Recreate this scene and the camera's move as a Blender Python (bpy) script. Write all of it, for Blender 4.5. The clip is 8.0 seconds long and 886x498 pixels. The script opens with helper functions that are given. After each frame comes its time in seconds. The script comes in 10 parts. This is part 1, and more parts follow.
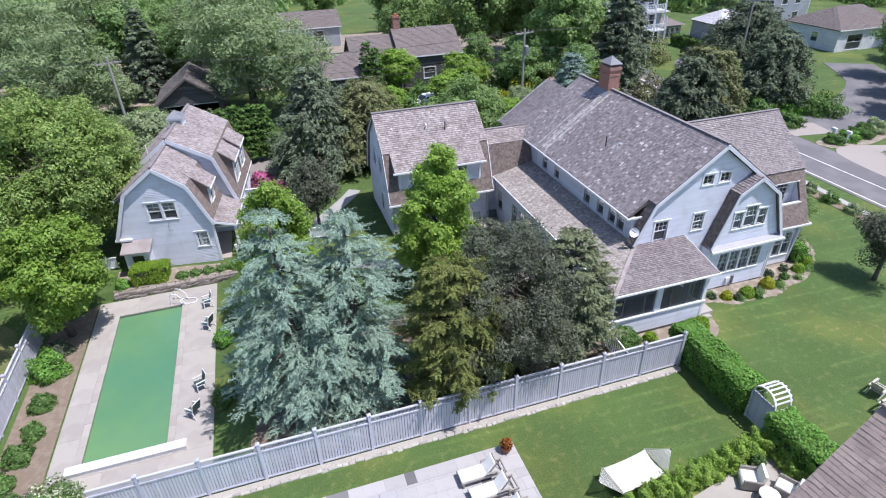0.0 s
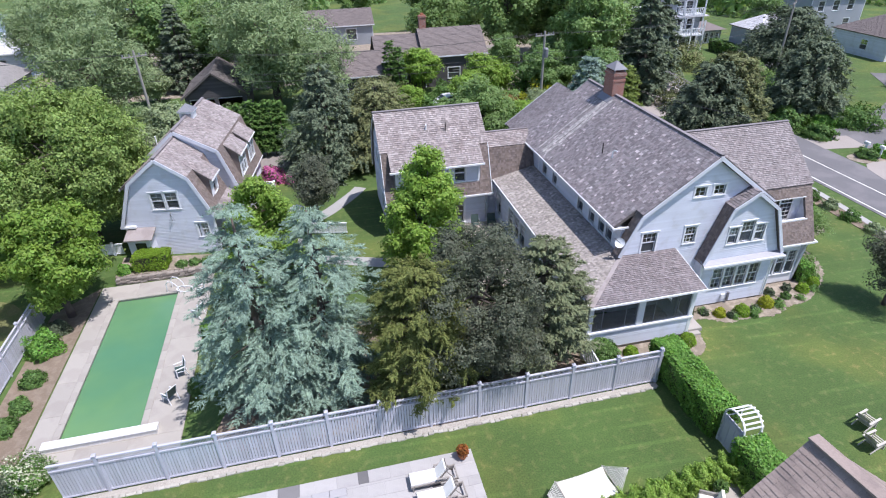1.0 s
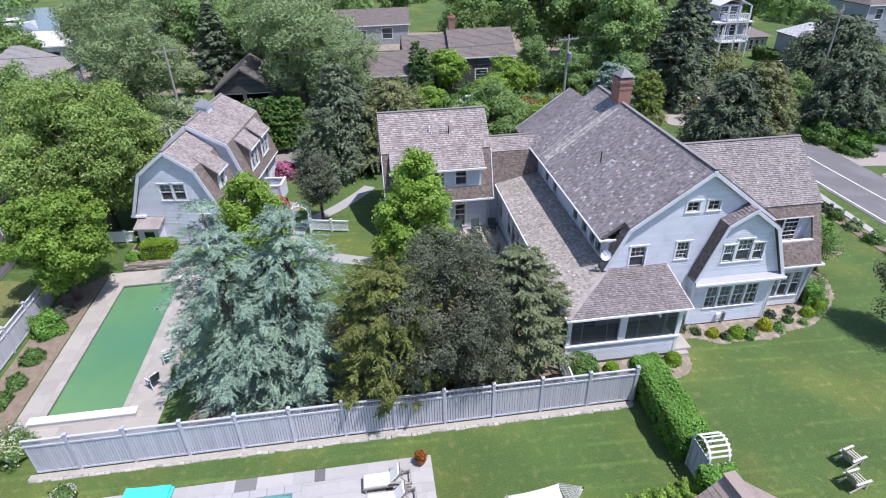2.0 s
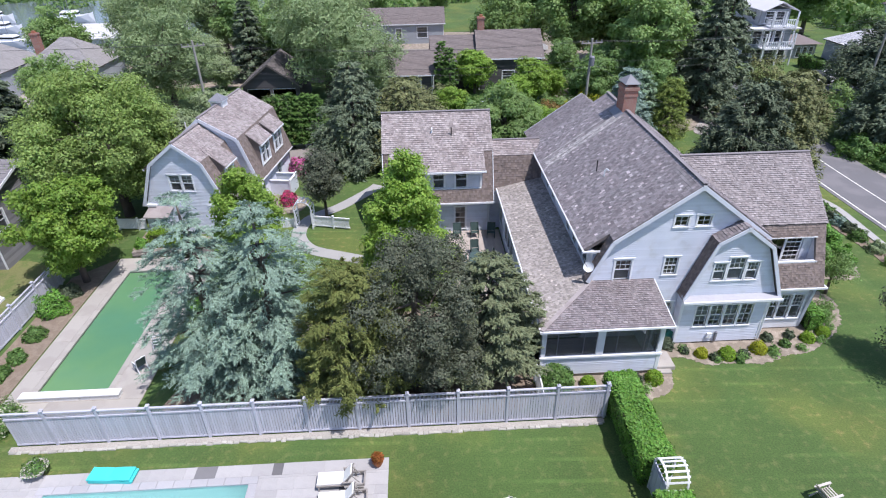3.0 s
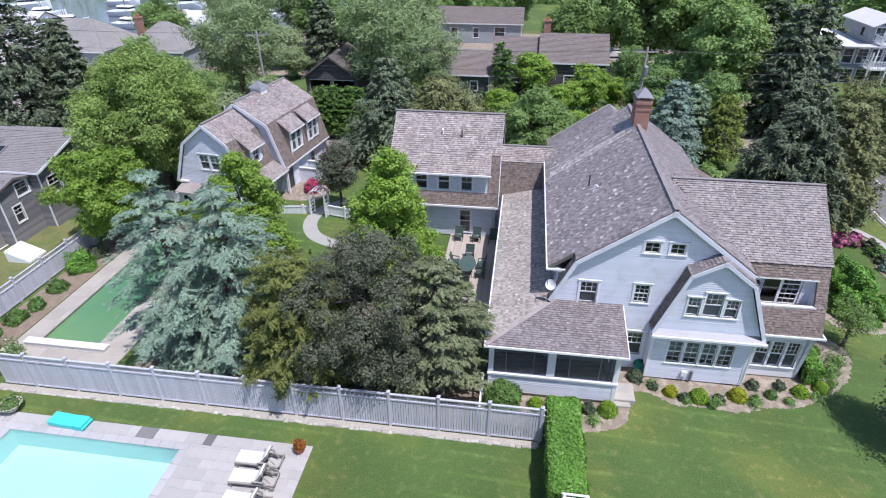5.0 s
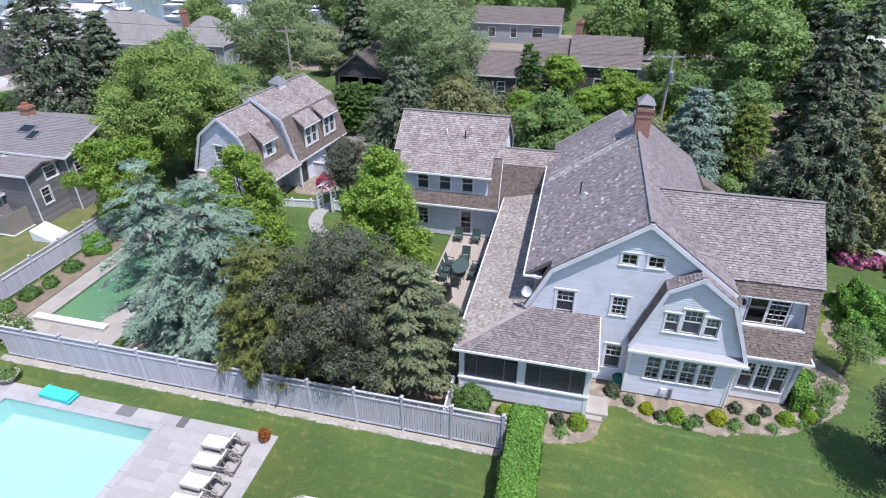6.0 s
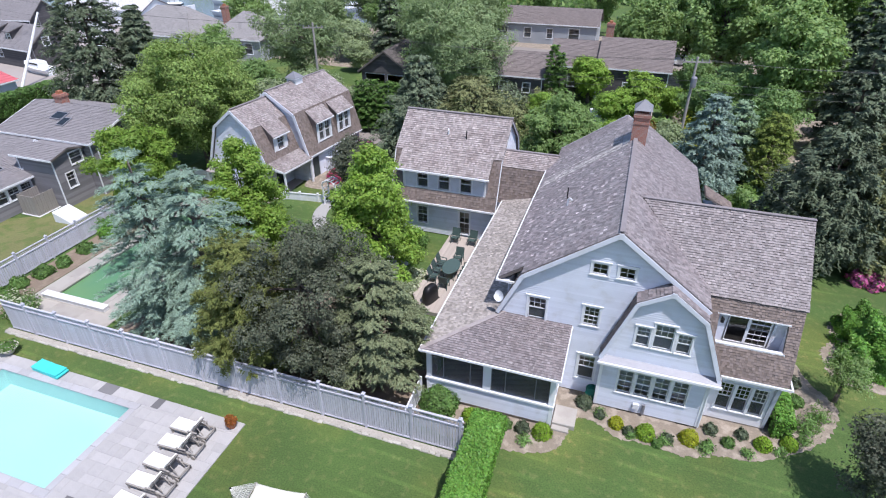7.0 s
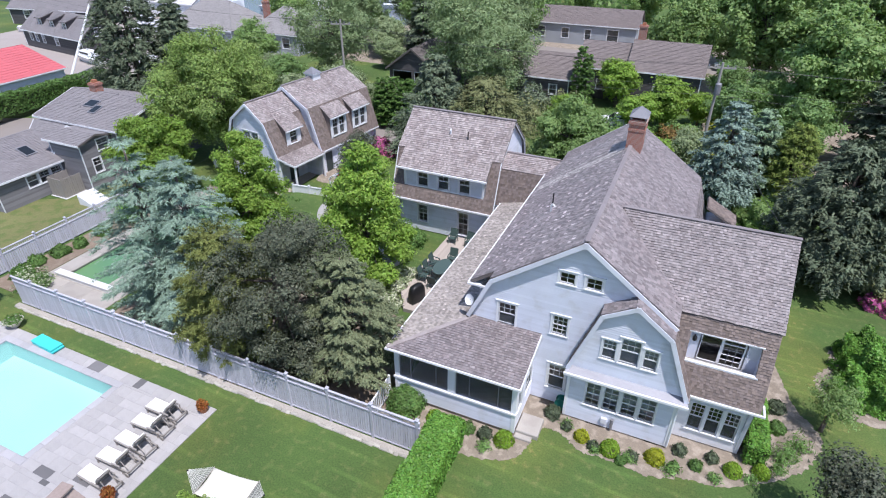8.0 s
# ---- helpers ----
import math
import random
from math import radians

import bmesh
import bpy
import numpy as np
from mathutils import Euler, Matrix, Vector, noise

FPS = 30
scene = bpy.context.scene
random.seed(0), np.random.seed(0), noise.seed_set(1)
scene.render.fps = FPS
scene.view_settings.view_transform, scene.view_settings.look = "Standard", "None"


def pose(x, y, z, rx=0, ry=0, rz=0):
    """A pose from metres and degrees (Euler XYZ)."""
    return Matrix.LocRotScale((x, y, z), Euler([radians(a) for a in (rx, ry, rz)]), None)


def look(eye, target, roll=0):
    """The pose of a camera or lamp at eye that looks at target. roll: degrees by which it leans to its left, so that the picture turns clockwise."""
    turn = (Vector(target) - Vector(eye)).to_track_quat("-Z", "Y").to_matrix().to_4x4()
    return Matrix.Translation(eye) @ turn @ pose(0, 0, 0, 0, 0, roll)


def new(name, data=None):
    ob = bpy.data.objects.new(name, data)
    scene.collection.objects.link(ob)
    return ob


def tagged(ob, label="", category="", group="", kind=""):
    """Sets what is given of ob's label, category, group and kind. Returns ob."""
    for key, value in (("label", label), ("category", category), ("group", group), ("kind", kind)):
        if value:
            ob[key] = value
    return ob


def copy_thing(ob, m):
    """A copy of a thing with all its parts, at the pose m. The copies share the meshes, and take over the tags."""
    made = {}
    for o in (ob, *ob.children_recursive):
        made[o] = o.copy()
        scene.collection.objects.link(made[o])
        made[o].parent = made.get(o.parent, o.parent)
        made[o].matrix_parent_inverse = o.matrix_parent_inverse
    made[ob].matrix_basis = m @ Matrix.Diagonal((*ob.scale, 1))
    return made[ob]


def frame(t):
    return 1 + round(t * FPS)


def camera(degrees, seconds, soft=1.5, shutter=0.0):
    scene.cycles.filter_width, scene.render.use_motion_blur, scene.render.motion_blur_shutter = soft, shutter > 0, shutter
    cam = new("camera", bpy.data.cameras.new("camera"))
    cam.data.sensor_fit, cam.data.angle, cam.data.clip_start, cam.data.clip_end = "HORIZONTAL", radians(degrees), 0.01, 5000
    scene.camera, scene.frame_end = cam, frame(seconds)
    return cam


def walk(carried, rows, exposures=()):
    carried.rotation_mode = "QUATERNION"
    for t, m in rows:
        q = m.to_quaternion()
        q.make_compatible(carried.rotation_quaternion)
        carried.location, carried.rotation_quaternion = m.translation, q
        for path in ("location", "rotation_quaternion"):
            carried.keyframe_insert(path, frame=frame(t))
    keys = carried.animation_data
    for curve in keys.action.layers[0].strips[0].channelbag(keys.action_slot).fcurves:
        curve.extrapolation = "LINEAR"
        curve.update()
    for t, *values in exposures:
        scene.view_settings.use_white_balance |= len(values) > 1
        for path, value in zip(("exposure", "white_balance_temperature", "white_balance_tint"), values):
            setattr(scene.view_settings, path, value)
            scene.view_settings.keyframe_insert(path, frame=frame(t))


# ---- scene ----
cam = camera(76.2, 8.0, 1.1)
PATH = [
    (0, (0.421, 0.446, 21.131), (0.931, 2.076, 20.089), -1.6),
    (0.5, (2.039, 0.024, 21.117), (2.482, 1.674, 20.076), -1.5),
    (1, (3.676, -0.313, 21.132), (4.048, 1.354, 20.092), -1.4),
    (1.5, (5.308, -0.569, 21.184), (5.606, 1.114, 20.145), -1.3),
    (3, (10.306, -0.823, 21.317), (10.378, 0.884, 20.278), -1.0),
    (3.5, (11.954, -0.801, 21.348), (11.95, 0.908, 20.309), -0.8),
    (4, (13.646, -0.669, 21.339), (13.557, 1.038, 20.301), -0.7),
    (4.5, (15.305, -0.493, 21.299), (15.135, 1.208, 20.261), -0.5),
    (6, (20.251, 0.464, 21.41), (19.847, 2.122, 20.367), -0.2),
    (6.5, (21.914, 0.962, 21.445), (21.433, 2.598, 20.401), -0.1),
    (7, (23.533, 1.514, 21.44), (22.981, 3.127, 20.394), -0.1),
    (7.5, (25.09, 2.113, 21.509), (24.468, 3.698, 20.46), 0.0),
    (8, (26.73, 2.899, 21.565), (26.032, 4.45, 20.512), -0.0),
]
walk(cam, [(t, look(eye, target, roll)) for t, eye, target, roll in PATH], [(0, 0.44, 6130, 16), (3, 0.37, 6130, 16), (8, 0.33, 6110, 15)])


# ---- world, sun and exposure ----
world = bpy.data.worlds.new("sky")
scene.world = world
world.use_nodes = True
wn, wl = world.node_tree.nodes, world.node_tree.links
wn.clear()
sky = wn.new("ShaderNodeTexSky")
sky.sky_type = "NISHITA"
sky.sun_disc = False
SUN_DIR = Vector((1.0, -0.75, 2.9)).normalized()
sky.sun_elevation = math.asin(SUN_DIR.z)
sky.sun_rotation = math.atan2(SUN_DIR.x, SUN_DIR.y)
sky.air_density, sky.dust_density, sky.ozone_density = 1.0, 0.8, 1.0
wbg = wn.new("ShaderNodeBackground")
wbg.inputs["Strength"].default_value = 0.122
wout = wn.new("ShaderNodeOutputWorld")
wl.new(sky.outputs["Color"], wbg.inputs["Color"])
wl.new(wbg.outputs["Background"], wout.inputs["Surface"])
sun = new("sun", bpy.data.lights.new("sun", "SUN"))
sun.data.energy, sun.data.angle, sun.data.color = 3.9, radians(0.55), (1.0, 0.96, 0.90)
sun.matrix_world = look(tuple(SUN_DIR * 80 + Vector((10, 25, 0))), (10, 25, 0))


# ---- materials ----
def ramp_value(nt, source, low, high):
    node = nt.nodes.new("ShaderNodeMapRange")
    node.inputs["To Min"].default_value, node.inputs["To Max"].default_value = low, high
    nt.links.new(source, node.inputs["Value"])
    return node.outputs["Result"]


def times(nt, a, b):
    node = nt.nodes.new("ShaderNodeMath")
    node.operation = "MULTIPLY"
    nt.links.new(a, node.inputs[0])
    nt.links.new(b, node.inputs[1])
    return node.outputs[0]


def noise_tex(nt, scale, detail=3.0, stretch=None):
    co = nt.nodes.new("ShaderNodeTexCoord")
    tex = nt.nodes.new("ShaderNodeTexNoise")
    tex.inputs["Scale"].default_value, tex.inputs["Detail"].default_value = scale, detail
    if stretch:
        mp = nt.nodes.new("ShaderNodeMapping")
        mp.inputs["Scale"].default_value = stretch
        nt.links.new(co.outputs["Object"], mp.inputs["Vector"])
        nt.links.new(mp.outputs["Vector"], tex.inputs["Vector"])
    else:
        nt.links.new(co.outputs["Object"], tex.inputs["Vector"])
    return tex


def surface(name, colour, rough=0.75, fine=12.0, coarse=0.7, var=0.12, var2=0.12, island=0.0, pieces=0.0, second=None, bump=0.25,
            metal=0.0, stretch=None, island_hue=0.0, second_at=(0.45, 0.62), second_scale=None, fleck=0.0):
    """A weathered opaque surface: grain and stains at two scales, a second tone in patches, pieces that differ."""
    m = bpy.data.materials.new(name)
    m.use_nodes = True
    nt = m.node_tree
    bsdf = nt.nodes["Principled BSDF"]
    bsdf.inputs["Roughness"].default_value, bsdf.inputs["Metallic"].default_value = rough, metal
    f, c = noise_tex(nt, fine, 4.0, stretch), noise_tex(nt, coarse, 3.0)
    value = times(nt, ramp_value(nt, f.outputs["Fac"], 1 - var, 1 + var), ramp_value(nt, c.outputs["Fac"], 1 - var2, 1 + var2))
    geo = nt.nodes.new("ShaderNodeNewGeometry")
    if island:
        value = times(nt, value, ramp_value(nt, geo.outputs["Random Per Island"], 1 - island, 1 + island))
    if fleck:
        wf = nt.nodes.new("ShaderNodeTexWhiteNoise")
        wf.noise_dimensions = "1D"
        sc = nt.nodes.new("ShaderNodeMath")
        sc.operation = "MULTIPLY"
        sc.inputs[1].default_value = 91.7
        nt.links.new(geo.outputs["Random Per Island"], sc.inputs[0])
        nt.links.new(sc.outputs[0], wf.inputs["W"])
        fm = nt.nodes.new("ShaderNodeMapRange")
        for key, v in (("From Min", 0.88), ("From Max", 1.0), ("To Min", 1.0), ("To Max", 1.0 + fleck)):
            fm.inputs[key].default_value = v
        nt.links.new(wf.outputs["Value"], fm.inputs["Value"])
        value = times(nt, value, fm.outputs["Result"])
    if pieces:
        info = nt.nodes.new("ShaderNodeObjectInfo")
        value = times(nt, value, ramp_value(nt, info.outputs["Random"], 1 - pieces, 1 + pieces))
    base = nt.nodes.new("ShaderNodeRGB")
    base.outputs[0].default_value = (*colour, 1)
    out = base.outputs[0]
    if second:
        sn = noise_tex(nt, second_scale or coarse * 2.3, 5.0)
        edge = nt.nodes.new("ShaderNodeMapRange")
        edge.interpolation_type = "SMOOTHSTEP"
        edge.inputs["From Min"].default_value, edge.inputs["From Max"].default_value = second_at
        nt.links.new(sn.outputs["Fac"], edge.inputs["Value"])
        mix = nt.nodes.new("ShaderNodeMix")
        mix.data_type = "RGBA"
        mix.inputs["B"].default_value = (*second, 1)
        nt.links.new(edge.outputs["Result"], mix.inputs["Factor"])
        nt.links.new(out, mix.inputs["A"])
        out = mix.outputs["Result"]
    hsv = nt.nodes.new("ShaderNodeHueSaturation")
    nt.links.new(out, hsv.inputs["Color"])
    nt.links.new(value, hsv.inputs["Value"])
    if island_hue:
        wn2 = nt.nodes.new("ShaderNodeTexWhiteNoise")
        wn2.noise_dimensions = "1D"
        nt.links.new(geo.outputs["Random Per Island"], wn2.inputs["W"])
        nt.links.new(ramp_value(nt, wn2.outputs["Value"], 1 - 14 * island_hue, 1 + 14 * island_hue), hsv.inputs["Saturation"])
        nt.links.new(ramp_value(nt, wn2.outputs["Value"], 0.5 - island_hue, 0.5 + island_hue), hsv.inputs["Hue"])
    nt.links.new(hsv.outputs["Color"], bsdf.inputs["Base Color"])
    if bump:
        bm_node = nt.nodes.new("ShaderNodeBump")
        bm_node.inputs["Strength"].default_value, bm_node.inputs["Distance"].default_value = bump, 0.02
        nt.links.new(f.outputs["Fac"], bm_node.inputs["Height"])
        nt.links.new(bm_node.outputs["Normal"], bsdf.inputs["Normal"])
    return m


def leaf_stuff(name, colour, through_colour=None, island=0.35, coarse=0.5, share=0.3, rough=0.5, hue=0.012, gloss=0.25):
    """Leaves: some light passes through; each leaf and each part of the crown differs."""
    m = bpy.data.materials.new(name)
    m.use_nodes = True
    nt = m.node_tree
    bsdf = nt.nodes["Principled BSDF"]
    bsdf.inputs["Roughness"].default_value = rough
    bsdf.inputs["Specular IOR Level"].default_value = gloss
    geo = nt.nodes.new("ShaderNodeNewGeometry")
    c = noise_tex(nt, coarse, 2.0)
    value = times(nt, ramp_value(nt, geo.outputs["Random Per Island"], 1 - island, 1 + island), ramp_value(nt, c.outputs["Fac"], 0.72, 1.28))
    info = nt.nodes.new("ShaderNodeObjectInfo")
    value = times(nt, value, ramp_value(nt, info.outputs["Random"], 0.88, 1.12))
    hsv = nt.nodes.new("ShaderNodeHueSaturation")
    hsv.inputs["Color"].default_value = (*colour, 1)
    wn2 = nt.nodes.new("ShaderNodeTexWhiteNoise")
    wn2.noise_dimensions = "1D"
    nt.links.new(geo.outputs["Random Per Island"], wn2.inputs["W"])
    nt.links.new(ramp_value(nt, wn2.outputs["Value"], 0.5 - hue, 0.5 + hue), hsv.inputs["Hue"])
    nt.links.new(value, hsv.inputs["Value"])
    nt.links.new(hsv.outputs["Color"], bsdf.inputs["Base Color"])
    tr = nt.nodes.new("ShaderNodeBsdfTranslucent")
    hs2 = nt.nodes.new("ShaderNodeHueSaturation")
    hs2.inputs["Color"].default_value = (*(through_colour or colour), 1)
    nt.links.new(value, hs2.inputs["Value"])
    nt.links.new(hs2.outputs["Color"], tr.inputs["Color"])
    mix = nt.nodes.new("ShaderNodeMixShader")
    mix.inputs[0].default_value = share
    nt.links.new(bsdf.outputs[0], mix.inputs[1])
    nt.links.new(tr.outputs[0], mix.inputs[2])
    nt.links.new(mix.outputs[0], nt.nodes["Material Output"].inputs["Surface"])
    return m


def clear_stuff(name, tint, rough=0.02, ior=1.45, wave=0.0, wave_scale=2.0):
    """A thin clear sheet: the tint of what shows through it, gloss by Fresnel."""
    m = bpy.data.materials.new(name)
    m.use_nodes = True
    nt = m.node_tree
    nt.nodes.remove(nt.nodes["Principled BSDF"])
    tr, gl, fr, mix = (nt.nodes.new(k) for k in ("ShaderNodeBsdfTransparent", "ShaderNodeBsdfGlossy", "ShaderNodeFresnel", "ShaderNodeMixShader"))
    tr.inputs["Color"].default_value = (*tint, 1)
    gl.inputs["Roughness"].default_value = rough
    fr.inputs["IOR"].default_value = ior
    nt.links.new(fr.outputs[0], mix.inputs[0])
    nt.links.new(tr.outputs[0], mix.inputs[1])
    nt.links.new(gl.outputs[0], mix.inputs[2])
    nt.links.new(mix.outputs[0], nt.nodes["Material Output"].inputs["Surface"])
    if wave:
        w = noise_tex(nt, wave_scale, 3.0)
        b = nt.nodes.new("ShaderNodeBump")
        b.inputs["Strength"].default_value, b.inputs["Distance"].default_value = wave, 0.05
        nt.links.new(w.outputs["Fac"], b.inputs["Height"])
        nt.links.new(b.outputs["Normal"], gl.inputs["Normal"])
    return m


def mesh_screen(name, wire, share):
    """Fine insect mesh before glass: part of the light passes straight through, part is caught by the grey wires."""
    m = bpy.data.materials.new(name)
    m.use_nodes = True
    nt = m.node_tree
    bsdf = nt.nodes["Principled BSDF"]
    bsdf.inputs["Base Color"].default_value = (*wire, 1)
    bsdf.inputs["Roughness"].default_value = 0.35
    tr, mix = nt.nodes.new("ShaderNodeBsdfTransparent"), nt.nodes.new("ShaderNodeMixShader")
    tr.inputs["Color"].default_value = (0.8, 0.84, 0.85, 1)
    c = noise_tex(nt, 1.3, 2.0)
    nt.links.new(ramp_value(nt, c.outputs["Fac"], share - 0.12, share + 0.12), mix.inputs[0])
    nt.links.new(tr.outputs[0], mix.inputs[1])
    nt.links.new(bsdf.outputs[0], mix.inputs[2])
    nt.links.new(mix.outputs[0], nt.nodes["Material Output"].inputs["Surface"])
    return m


def brickwork(name, colour, mortar, w=0.2, h=0.067):
    m = surface(name, colour, 0.85, 25, 1.5, 0.15, 0.15, bump=0.4)
    nt = m.node_tree
    bsdf = nt.nodes["Principled BSDF"]
    old = bsdf.inputs["Base Color"].links[0].from_socket
    co, mp, br, mix = (nt.nodes.new(k) for k in ("ShaderNodeTexCoord", "ShaderNodeMapping", "ShaderNodeTexBrick", "ShaderNodeMix"))
    mp.inputs["Rotation"].default_value = (radians(90), 0, 0)
    br.inputs["Scale"].default_value = 1.0
    br.inputs["Brick Width"].default_value, br.inputs["Row Height"].default_value, br.inputs["Mortar Size"].default_value = w, h, 0.008
    mix.data_type = "RGBA"
    mix.inputs["B"].default_value = (*mortar, 1)
    nt.links.new(co.outputs["Object"], mp.inputs["Vector"])
    nt.links.new(mp.outputs["Vector"], br.inputs["Vector"])
    nt.links.new(br.outputs["Fac"], mix.inputs["Factor"])
    nt.links.new(old, mix.inputs["A"])
    nt.links.new(mix.outputs["Result"], bsdf.inputs["Base Color"])
    return m


